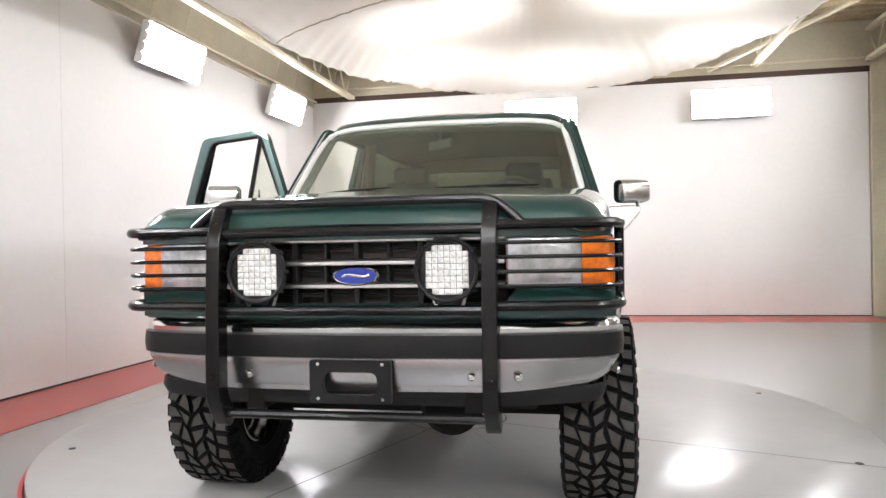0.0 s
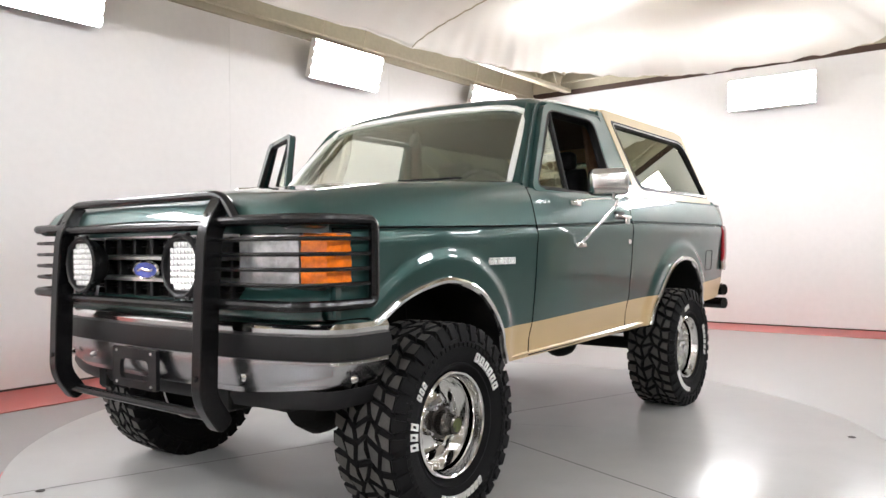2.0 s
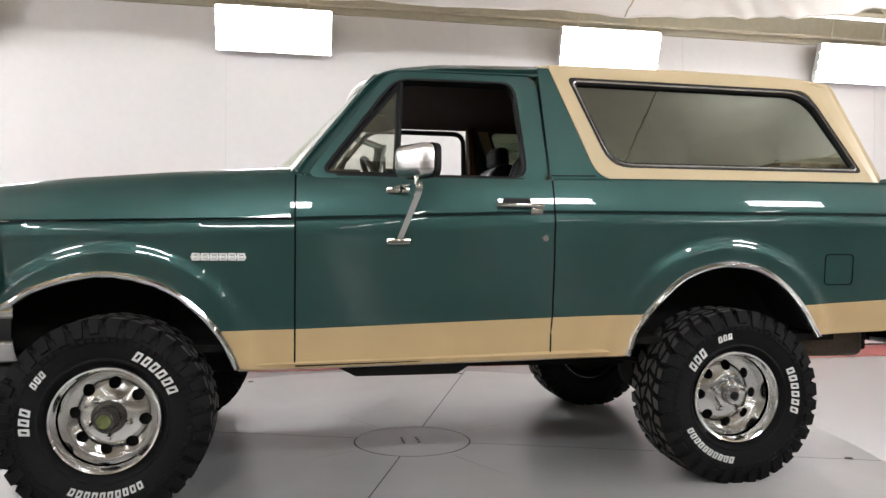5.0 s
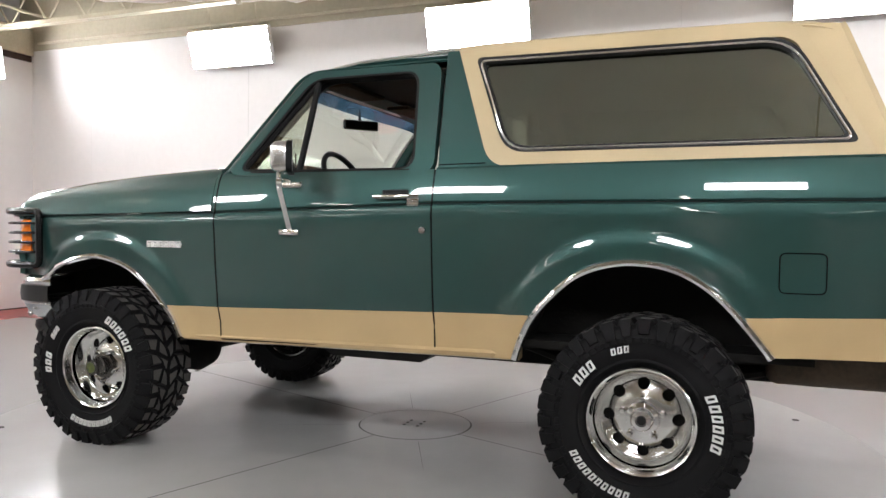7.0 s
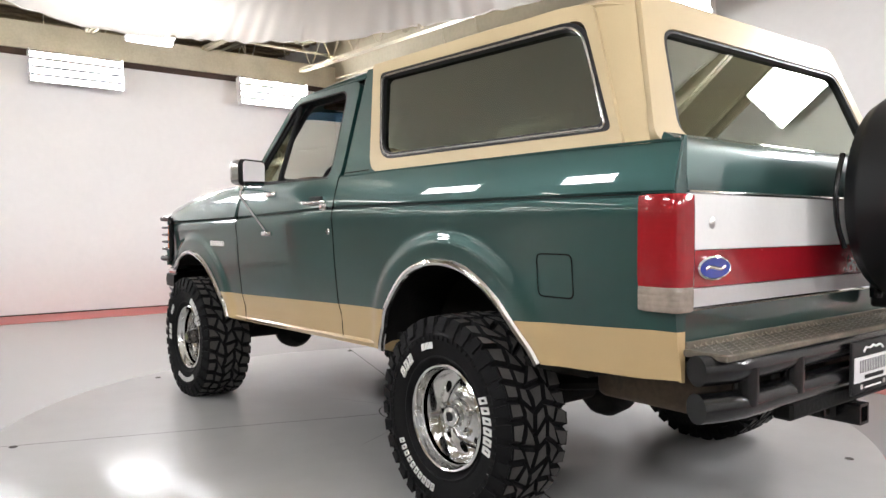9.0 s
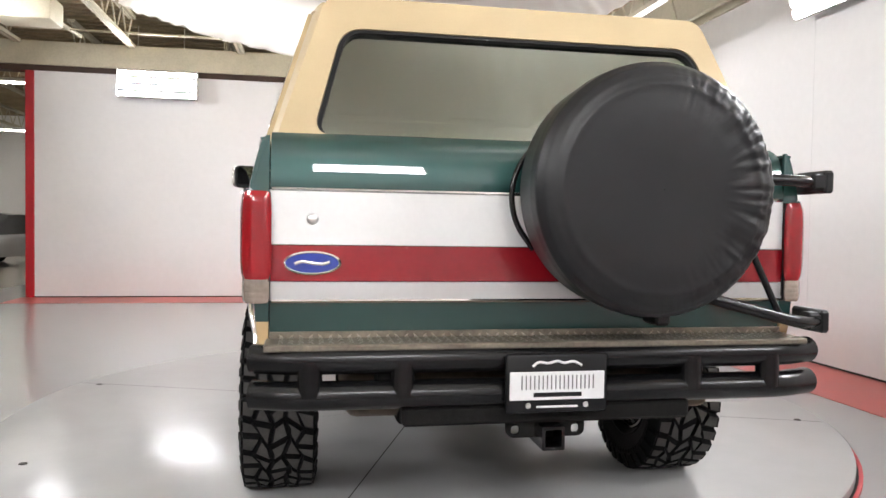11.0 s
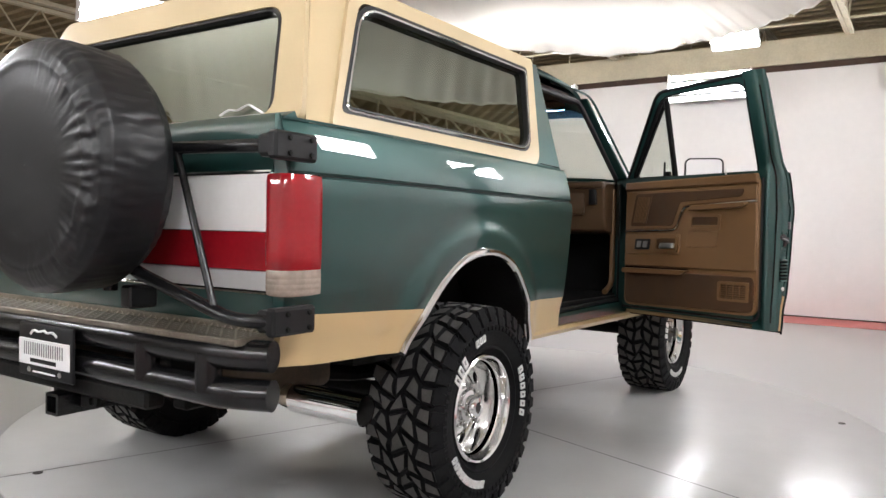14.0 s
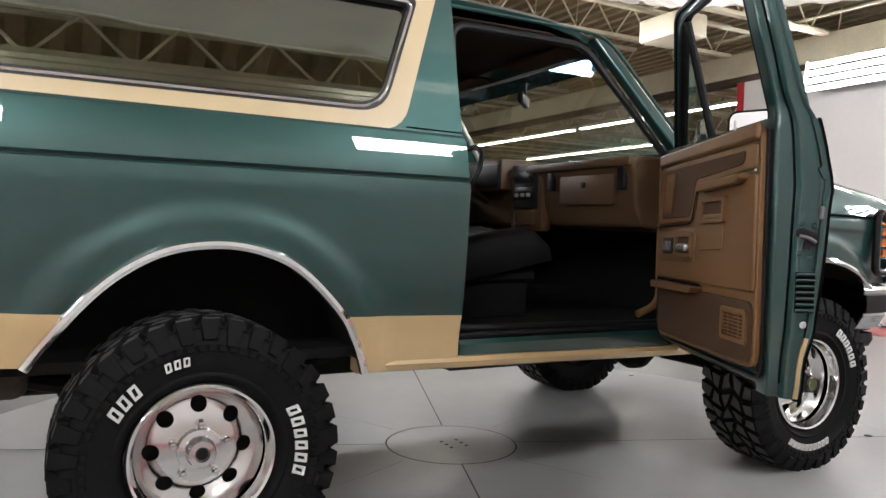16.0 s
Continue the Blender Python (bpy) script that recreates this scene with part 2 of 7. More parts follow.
M_GLASS = glass("windscreen_glass", (0.91, 0.93, 0.89), dark=0.09)
M_GLASSDK = glass("tinted_glass", (0.30, 0.33, 0.27), dark=0.20)
M_MIRROR = material("mirror_glass", (0.85, 0.86, 0.87), rough=0.01, metal=1.0, vary=0, rough_vary=0)
M_STEEL = material("tread_plate_steel", (0.40, 0.36, 0.30), rough=0.36, metal=0.85, vary=0.2, scale=12, rough_vary=0.3)
# plate coloured darker than its diamonds, so that these seem to catch the light
M_PLATEDARK = material("darkened_step_plate", (0.19, 0.165, 0.13), rough=0.5, metal=0.5, vary=0.35, scale=9, fine=80)
M_PLATEWHITE = material("plate_white", (0.80, 0.80, 0.80), rough=0.5, vary=0.04)
M_EXHAUST = material("exhaust_pipe", (0.42, 0.36, 0.29), rough=0.35, metal=0.9, vary=0.3, scale=14)

M_WALL = material("white_wall_panel", (0.77, 0.755, 0.747), rough=0.55, vary=0.03, scale=0.7, fine=14, bump=0.03, bump_scale=30)
M_UPPER = material("cream_block_wall", (0.44, 0.40, 0.30), rough=0.7, vary=0.1, scale=1.2, fine=20)
M_CREAM = material("cream_steel_paint", (0.50, 0.455, 0.34), rough=0.5, vary=0.12, scale=3, fine=40)
M_DECK = material("roof_deck_brown", (0.30, 0.235, 0.145), rough=0.75, vary=0.25, scale=1.5, fine=20)
M_BROWNBEAM = material("dark_brown_beam", (0.055, 0.030, 0.02), rough=0.7, vary=0.3, scale=3)
M_CLOTH = material("white_cloth", (0.92, 0.905, 0.865), rough=0.9, vary=0.03, scale=1.2, fine=60, bump=0.1, bump_scale=7)
_p = M_CLOTH.node_tree.nodes["Principled BSDF"]
_t, _m = M_CLOTH.node_tree.nodes.new("ShaderNodeBsdfTranslucent"), M_CLOTH.node_tree.nodes.new("ShaderNodeMixShader")
_t.inputs[0].default_value = (0.93, 0.90, 0.84, 1)
_m.inputs[0].default_value = 0.24
M_CLOTH.node_tree.links.new(_p.outputs[0], _m.inputs[1])
M_CLOTH.node_tree.links.new(_t.outputs[0], _m.inputs[2])
M_CLOTH.node_tree.links.new(_m.outputs[0], M_CLOTH.node_tree.nodes["Material Output"].inputs[0])
M_FLOORRED = material("red_floor_paint", (0.46, 0.085, 0.075), rough=0.34, vary=0.12, scale=2, fine=30)
M_SATIN = material("satin_bright_trim", (0.74, 0.74, 0.71), rough=0.34, metal=0.25, vary=0.04, scale=6)
M_JOINT = material("wall_joint", (0.66, 0.65, 0.64), rough=0.6, vary=0.05)
M_LAMPBACK = material("lamp_back_grey", (0.16, 0.16, 0.165), rough=0.6, vary=0.1)
M_REDPOST = material("red_post_paint", (0.42, 0.012, 0.02), rough=0.4, vary=0.15, scale=3)
M_HOUSING = material("white_lamp_housing", (0.75, 0.75, 0.74), rough=0.45, vary=0.04)
M_TUBE = material("lit_tube", (1, 1, 1), rough=0.4, vary=0, rough_vary=0, emit=(0.985, 0.985, 1.02), power=LAMP_POWER)
M_STRIP = material("lit_strip", (1, 1, 1), rough=0.4, vary=0, rough_vary=0, emit=(1.0, 0.965, 0.89), power=24.0)
M_FACE = material("lit_lamp_face", (1, 1, 1), rough=0.4, vary=0, rough_vary=0, emit=(0.985, 0.985, 1.02), power=LAMP_POWER * 0.76)


def floor_material(name, base, other, rough, coat_rough=0.3, coat_ior=2.1):
    m = material(name, base, rough=rough, vary=0.1, second=other, scale=0.5, fine=5, rough_vary=0.05, ior=1.6, coat=1.0, coat_rough=coat_rough)
    m.node_tree.nodes["Principled BSDF"].inputs["Coat IOR"].default_value = coat_ior
    return m


M_FLOOR = floor_material("grey_floor_epoxy", (0.255, 0.255, 0.26), (0.230, 0.230, 0.235), 0.36, 0.22, 1.65)
M_DISC = floor_material("pale_turntable_paint", (0.430, 0.430, 0.422), (0.370, 0.370, 0.362), 0.5, 0.21, 1.42)
M_DISC.node_tree.nodes["Principled BSDF"].inputs["Coat Weight"].default_value = 0.55
M_DISC.node_tree.nodes["Principled BSDF"].inputs["Specular IOR Level"].default_value = 0.35
M_SEAM = material("dark_joint", (0.05, 0.045, 0.04), rough=0.8, vary=0.3, scale=8)
M_FARFLOOR = floor_material("warehouse_concrete", (0.42, 0.35, 0.28), (0.33, 0.275, 0.22), 0.30)

# ---- the hall ----
def slab(name, lo, hi, mat, label="", kind="structure", category="", bev=0.0):
    bm = B()
    box(bm, [(a + b) / 2 for a, b in zip(lo, hi)], [b - a for a, b in zip(lo, hi)], bev)
    return tagged(part(name, bm, mat, None), label, category, kind=kind)


slab("floor", (-4.2, -9.5, FLOOR - 0.3), (5.6, 8.2, FLOOR), M_FLOOR, "glossy grey epoxy floor of the photo bay", category="floor")
slab("floor_1", (5.6, -26.0, FLOOR - 0.3), (34, 26.0, FLOOR - 0.004), M_FARFLOOR, "worn concrete warehouse floor", category="floor")
STRIPE = 0.82
slab("floor_marking_1", (WEST, SOUTH + STRIPE, FLOOR + 0.001), (WEST + STRIPE, NORTH - STRIPE, FLOOR + 0.004), M_FLOORRED, "red painted border along the wall", category="floor marking")
slab("floor_marking_2", (WEST, NORTH - STRIPE, FLOOR + 0.001), (4.8, NORTH, FLOOR + 0.004), M_FLOORRED, "red painted border along the wall", category="floor marking")
slab("floor_marking_3", (WEST, SOUTH, FLOOR + 0.001), (4.8, SOUTH + STRIPE, FLOOR + 0.004), M_FLOORRED, "red painted border along the wall", category="floor marking")
WTOP = 3.45
STOP = 3.25
slab("wall_west", (WEST - 0.2, SOUTH - 0.2, FLOOR), (WEST, NORTH + 0.2, WTOP - 0.05), M_WALL, "smooth white photo bay wall", category="wall")
slab("wall_north", (WEST, NORTH, FLOOR), (4.8, NORTH + 0.2, WTOP + 0.1), M_WALL, "smooth white photo bay wall", category="wall")
slab("wall_south", (WEST, SOUTH - 0.2, FLOOR), (4.62, SOUTH, STOP), M_WALL, "smooth white photo bay wall", category="wall")
slab("wall_west_upper", (WEST - 0.2, SOUTH - 0.2, WTOP - 0.05), (WEST + 0.03, NORTH + 0.2, 4.3), M_UPPER, "cream painted block wall above the panels", category="wall")
slab("wall_north_upper", (WEST + 0.03, NORTH - 0.03, WTOP + 0.1), (5.2, NORTH + 0.2, 4.3), M_UPPER, "cream painted block wall above the panels", category="wall")
slab("beam_south", (WEST + 0.03, SOUTH - 0.2, STOP + 0.08), (34, SOUTH + 0.06, STOP + 0.42), M_CREAM, "cream painted steel girder across the hall", category="beam")
slab("trim_south", (WEST + 0.03, SOUTH - 0.2, STOP), (34, SOUTH + 0.02, STOP + 0.08), M_BROWNBEAM, "dark brown timber strip under the girder", category="trim")
slab("trim_north", (WEST + 0.03, NORTH - 0.02, WTOP + 0.02), (4.9, NORTH - 0.001, WTOP + 0.1), M_BROWNBEAM, "dark brown timber strip above the panels", category="trim")
slab("baseboard_west", (WEST, SOUTH + 0.004, FLOOR + 0.004), (WEST + 0.004, NORTH - 0.004, FLOOR + 0.02), M_SEAM, "thin dark joint at the wall's foot", category="baseboard")
slab("baseboard_north", (WEST + 0.004, NORTH - 0.004, FLOOR + 0.004), (4.8, NORTH, FLOOR + 0.02), M_SEAM, "thin dark joint at the wall's foot", category="baseboard")
slab("baseboard_south", (WEST + 0.004, SOUTH, FLOOR + 0.004), (4.62, SOUTH + 0.004, FLOOR + 0.02), M_SEAM, "thin dark joint at the wall's foot", category="baseboard")
for n in range(6):
    y = -6.2 + 2.44 * n
    slab(f"trim_joint_{n + 1}", (WEST, y - 0.002, FLOOR + 0.02), (WEST + 0.0015, y + 0.002, WTOP - 0.06), M_JOINT, "fine upright joint between wall panels", category="wall joint")
bm = B()
box(bm, (4.68, SOUTH - 0.09, (STOP + FLOOR) / 2), (0.12, 0.22, STOP - FLOOR), 0.006)
tagged(part("post_red", bm, M_REDPOST), "red painted steel post at the wall's end", "post", kind="structure")
for n, (x, y) in enumerate(((4.95, NORTH + 0.1), (12.0, -3.0), (12.0, 9.0), (20.0, -3.0), (20, 9))):
    bm = B()
    box(bm, (x, y, 2.04), (0.26, 0.26, 4.2), 0.01)
    tagged(part(f"column_{n + 1}", bm, M_CREAM), "cream painted steel column", "column", kind="structure")
# outer shell of the warehouse
slab("wall_far_east", (34, -26, FLOOR), (34.2, 26, 4.3), M_WALL, "pale far warehouse wall", category="wall")
slab("wall_far_south", (WEST, -20.2, FLOOR), (34.2, -20, 4.3), M_WALL, "pale far warehouse wall", category="wall")
slab("wall_far_north", (5.2, 26, FLOOR), (34.2, 26.2, 4.3), M_WALL, "pale far warehouse wall", category="wall")
slab("wall_side_south", (WEST - 0.2, -20, FLOOR), (WEST, SOUTH - 0.2, 4.3), M_WALL, "pale warehouse side wall", category="wall")
slab("wall_side_north", (5.0, NORTH + 0.23, FLOOR), (5.2, 26, 4.3), M_WALL, "pale warehouse side wall", category="wall")
slab("floor_2", (-4.2, -20.2, FLOOR - 0.3), (5.6, -9.5, FLOOR - 0.004), M_FARFLOOR, "worn concrete warehouse floor", category="floor")

# ribbed roof deck
bm = B()
ys = []
y = -26.2
while y < 26.2:
    for dy, z in ((0, 4.18), (0.09, 4.18), (0.12, 4.25), (0.21, 4.25)):
        ys.append((y + dy, z))
    y += 0.24
rows = [[bm.verts.new((x, yy, z)) for yy, z in ys] for x in (-3.9, 34.2)]
for k in range(len(ys) - 1):
    bm.faces.new((rows[0][k], rows[1][k], rows[1][k + 1], rows[0][k + 1]))
tagged(thicken(part("ceiling", bm, M_DECK, None, sharp=20), 0.05, 1), "brown ribbed metal roof deck", "ceiling", kind="structure")


def joist_mesh(length, h=0.42, step=0.6, r=0.012):
    """An open-web steel joist along y."""
    bm = B()
    for z in (0, h):
        for dx in (-0.028, 0.028):
            box(bm, (dx, 0, z), (0.045, length, 0.05))
    n = int(length / step)
    for i in range(n):
        a = -length / 2 + i * length / n
        b = a + length / n
        mid = (a + b) / 2
        tube(bm, [(0, a, h), (0, mid, 0)], r, 6)
        tube(bm, [(0, mid, 0), (0, b, h)], r, 6)
    return bm


j0 = tagged(part("roof_joist", joist_mesh(14.2), M_CREAM), "cream open-web steel roof joist", "roof joist", "joists over the bay", "structure")
j0.location = (-2.95, 0, 3.52)
for x in (-1.4, 0.15, 1.7, 3.25, 4.8):
    copy_thing(j0, pose(x, 0, 3.64))
j1 = tagged(part("roof_joist", joist_mesh(17.0), M_CREAM), "cream open-web steel roof joist", "roof joist", "joists over the warehouse", "structure")
j1.location = (6.6, 1.6, 3.64)
for k in range(1, 12):
    copy_thing(j1, pose(6.6 + 1.8 * k, 1.6, 3.64))
j2 = tagged(part("roof_joist", joist_mesh(12.4), M_CREAM), "cream open-web steel roof joist", "roof joist", "joists over the back bay", "structure")
j2.location = (-2.4, -13.7, 3.64)
for k in range(1, 16):
    copy_thing(j2, pose(-2.4 + 2.2 * k, -13.7, 3.64))
# cross bracing pipes and the pipe that carries the cloth
for n, (a, b, r) in enumerate((((WEST + 0.12, -7, 3.46), (WEST + 0.12, 7, 3.46), 0.018), ((-3.3, 6.9, 3.62), (4.7, 6.9, 3.62), 0.014), ((-3.4, 3.9, 4.0), (4.6, 3.4, 3.98), 0.02),
                               ((-3.4, 6.1, 3.95), (-1.2, 5.9, 3.75), 0.02), ((2.6, 7.05, 3.6), (4.6, 4.6, 4.1), 0.035), ((-3.4, -6.6, 3.7), (4.6, -6.6, 3.72), 0.018), ((-3.2, -5.6, 3.9), (4.6, -5.2, 3.95), 0.02),
                               ((3.9, -6.9, 3.7), (4.9, -2.5, 4.1), 0.03))):
    bm = B()
    tube(bm, [a, b], r, 8)
    tagged(part(f"pipe_{n + 1}", bm, M_CREAM), "cream painted overhead pipe", "pipe", kind="structure")

# ---- hung cloth ----
CX, CY, CA, CBN, CBS = 0.53, 0.55, 2.72, 4.85, 5.1


CLOTH_SEAMS = (0.15, 2.15)


def cloth_edge(w):
    c, s = math.cos(w), math.sin(w)
    e = 2 / 2.7
    return Vector((CX + CA * math.copysign(abs(c) ** e, c), CY + (CBN if s > 0 else CBS) * math.copysign(abs(s) ** e, s), 0))


def cloth_point(u, v):
    w = math.tau * u
    p = cloth_edge(w)
    c = Vector((CX, CY, 0))
    q = c.lerp(p, v)
    ripple = 0.016 * v ** 5 * (0.4 + 0.6 * abs(math.sin(w * 3 + 0.7))) * math.sin(w * 92 + 3 * math.sin(w * 7) + 4 * v) + 0.012 * v ** 8 * math.sin(w * 46 + 2 * math.sin(w * 5)) + 0.012 * v ** 3 * math.sin(w * 17) + 0.02 * math.sin(q.x * 1.3 + 0.6 * q.y)
    ripple += 0.02 * noise.noise(Vector((q.x * 0.9, q.y * 0.5, 3))) + 0.008 * noise.noise(Vector((q.x * 3, q.y * 1.2, 7)))
    for ys in CLOTH_SEAMS:
        d = (q.y - ys) / 0.45
        gather = math.exp(-abs(d)) * (0.25 + v ** 4)
        ripple += 0.016 * gather * math.sin(q.x * 42 + 3 * noise.noise(Vector((q.x * 4, q.y * 2, 1)))) - 0.03 * math.exp(-d * d * 9)
    q.z = 3.10 + 0.26 * max(0.0, math.cos(w)) * v ** 3 + 0.40 * (1 - v ** 2.6) + ripple * 0.7 + 0.012 * math.sin(w * 9) * v ** 8
    return q


bm = B()
sheet(bm, 840, 44, lambda u, v: cloth_point(u, 0.02 + 0.98 * v))
bmesh.ops.remove_doubles(bm, verts=bm.verts, dist=0.0005)
cloth = tagged(part("ceiling_cloth", bm, M_CLOTH, None, sharp=80), "large white cloth hung below the roof joists", "cloth")
bm = B()
tube(bm, [cloth_point(k / 240, 1.0) for k in range(240)], 0.009, 6, closed=True)
part("hem", bm, M_CLOTH, cloth, "rolled white hem")
for ys in CLOTH_SEAMS:
    # the sewn seams across the cloth
    bm = B()
    line = []
    for k in range(81):
        x = lerp(-2.16, 3.22, k / 80)
        y = ys + 0.02 * math.sin(x * 2)
        w = math.atan2(y - CY, x - CX)
        for _ in range(12):
            # the angle on the edge whose ray passes through this point
            e = cloth_edge(w)
            w += math.atan2(y - CY, x - CX) - math.atan2(e.y - CY, e.x - CX)
        e = cloth_edge(w)
        v = math.hypot(x - CX, y - CY) / max(1e-6, math.hypot(e.x - CX, e.y - CY))
        if v < 0.995:
            line.append((x, y, cloth_point(w / math.tau, v).z - 0.006))
    tube(bm, line, 0.007, 6)
    part("seam", bm, M_CREAM, cloth, "sewn seam across the cloth")
for k in range(14):
    w = math.tau * k / 14 + 0.1
    p = cloth_edge(w)
    bm = B()
    z = 3.12 + 0.26 * max(0.0, math.cos(w))
    tube(bm, [(p.x, p.y, z), (p.x + 0.05 * math.cos(w), p.y + 0.05 * math.sin(w), 4.2)], 0.006, 6)
    box(bm, (p.x, p.y, z), (0.05, 0.05, 0.06), 0.008)
    part("hanger", bm, M_CREAM, cloth, "cream hanging rod with a clip")


# ---- tube lamps ----
def bay_lamp(width=1.1, height=0.42, tubes=4, open_back=False, overhead=False):
    """A wall lamp: shallow tray with scalloped ends and lit tubes; faces +y, hung at its middle."""
    ob = thing("tube_lamp", "bright white multi-tube studio lamp in a scalloped tray", "lamp", "lamps round the bay")
    step = height / tubes
    if open_back:
        # four narrow troughs held by two upright straps
        for k in range(tubes):
            z0 = -height / 2 + (k + 0.5) * step
            bm = B()
            sheet(bm, 2, 8, lambda u, v: Vector((lerp(-width / 2, width / 2, u), 0.05 - 0.062 * math.sin(math.pi * v) ** 0.6, z0 + step * 0.36 * (2 * v - 1))))
            thicken(part("reflector", bm, M_HOUSING, ob), 0.004)
        bm = B()
        box(bm, (0, -0.04, 0), (width * 0.97, 0.02, height * 0.62), 0.004)
        part("back_plate", bm, M_HOUSING, ob)
        for e in (-1, 1):
            bm = B()
            box(bm, (e * (width / 2 + 0.006), 0.035, 0), (0.008, 0.145, height), 0.002)
            part("end_plate", bm, M_HOUSING, ob)
    else:
        # a shallow tray; each tube bulges from it, so that both ends are scalloped
        bm = B()
        box(bm, (0, -0.022, 0), (width - 0.01, 0.045, height), 0.004)
        part("tray", bm, M_HOUSING, ob)
        for k in range(tubes + 1):
            bm = B()
            box(bm, (0, 0.025, -height / 2 + k * step), (width - 0.012, 0.052, 0.004))
            part("divider", bm, M_HOUSING, ob, "white blade between two tubes")
        for e in (-1, 1):
            bm = B()
            prof = [(-0.012, -height / 2 - 0.004)]
            for k in range(tubes):
                z0 = -height / 2 + k * step
                prof += [(0.004 + 0.050 * math.sin(math.pi * i / 8) ** 0.8, z0 + step * (0.5 - 0.5 * math.cos(math.pi * i / 8))) for i in range(9)][0 if k == 0 else 1:]
            prof.append((-0.012, height / 2 + 0.004))
            prism(bm, prof, lambda u, v, w: Vector((e * (width / 2 - 0.004 + w), u, v)), 0.008)
            bmesh.ops.recalc_face_normals(bm, faces=bm.faces)
            part("end_plate", bm, M_HOUSING, ob, "scalloped white end plate")
    for k in range(tubes):
        bm = B()
        z = -height / 2 + (k + 0.5) * step
        if open_back:
            tube(bm, [(-width / 2 + 0.012, 0.022, z), (width / 2 - 0.012, 0.022, z)], 0.026, 12)
        else:
            sheet(bm, 2, 10, lambda u, v: Vector((lerp(-0.5, 0.5, u) * (width - 0.012), 0.0025 + 0.006 * math.sin(math.pi * v), z + step * 0.475 * math.cos(math.pi * v))))
            bmesh.ops.recalc_face_normals(bm, faces=bm.faces)
        part("tube", bm, M_TUBE if open_back else M_FACE, ob)
    for s in (-1, 1):
        bm = B()
        tube(bm, [(s * width * 0.3, -0.05, 0), (s * width * 0.3, -0.22, 0)] if overhead else [(s * width * 0.3, -0.05, height * 0.3), (s * width * 0.3, -0.12, height * 0.5), (s * width * 0.3, -0.12, height * 0.5 + 0.75)], 0.008, 6)
        part("bracket", bm, M_CREAM, ob)
    return ob


lamp0 = bay_lamp()
spots = [(-3.47, y, 3.16, -90, -16) for y in (2.62, -0.85, -3.88)] + [(-3.47, 5.65, 3.16, -90, -16)]
spots += [(x, NORTH - 0.12, 3.09, 180, 4) for x in (0.12, 2.9)]
spots += [(4.9, y, 3.28, 90, -6) for y in (-4.1, -1.1, 1.9, 4.8)]
for n, (x, y, z, turn, tip) in enumerate(spots):
    m = Matrix.Translation((x, y, z)) @ pose(0, 0, 0, 0, 0, turn) @ pose(0, 0, 0, tip, 0, 0)
    if n == 0:
        lamp0.matrix_basis = m
    else:
        copy_thing(lamp0, m)
lamp1 = bay_lamp(open_back=True)
lamp1["label"] = "lit studio lamp of four separate tubes on a pale plate"
for n, x in enumerate((-2.44, 0.32, 2.88)):
    m = Matrix.Translation((x, SOUTH + 0.17, 3.085)) @ pose(0, 0, 0, 10, 0, 0)
    if n == 0:
        lamp1.matrix_basis = m
    else:
        copy_thing(lamp1, m)
# unseen lamps added above the cloth's north end, so that it looks brighter
over = bay_lamp(1.1, 0.21, 2, overhead=True)
over["label"] = "unseen two-tube lamp added above the cloth to brighten it"
for n, (x, y) in enumerate(((-1.3, 4.2), (0.5, 4.7), (2.3, 4.2), (-0.7, 2.9), (1.7, 2.9))):
    m = Matrix.Translation((x, y, 4.04)) @ pose(0, 0, 0, -90, 0, 0)
    if n == 0:
        over.matrix_basis = m
    else:
        copy_thing(over, m)
# two more added, unseen, over the south end
over2 = bay_lamp(1.0, 0.32, 3, overhead=True)
over2["label"] = "unseen three-tube lamp added above the cloth to brighten it"
over2.matrix_basis = Matrix.Translation((0.2, -4.0, 4.04)) @ pose(0, 0, 0, -90, 0, 0)
copy_thing(over2, Matrix.Translation((1.7, -3.7, 4.04)) @ pose(0, 0, 0, -90, 0, 0))
small = bay_lamp(0.56, 0.28, 3)
small["label"] = "small bright tube lamp hung below the roof joists"
small.matrix_basis = Matrix.Translation((-0.26, -5.9, 3.45)) @ pose(0, 0, 0, -50, 0, 0)

# ---- turntable ----
RT = 2.36
tt = thing("turntable", "pale grey round vehicle turntable with dark joints", "turntable", at=(0.09, 0.03, 0))
bm = B()
lathe(bm, [(0.0, 0.0), (0.305, 0.0)], 64)
lathe(bm, [(0.313, -0.004), (0.313, 0.0), (1.2, 0.0), (RT - 0.012, 0.0), (RT, -0.008), (RT, -0.05)], 128)
part("deck", bm, M_DISC, tt)
bm = B()
lathe(bm, [(0.28, -0.0045), (0.34, -0.0045)], 64)
lathe(bm, [(RT - 0.06, -0.012), (RT - 0.035, FLOOR + 0.002), (RT + 0.03, FLOOR + 0.002)], 128)
part("rim_gap", bm, M_SEAM, tt, "dark gap round the rim")
bm = B()
lathe(bm, [(RT + 0.012, FLOOR), (RT + 0.012, FLOOR + 0.012), (RT + 0.03, FLOOR + 0.012), (RT + 0.03, FLOOR)], 128)
part("rim_ring", bm, M_REDPOST, tt, "red ring round the rim")
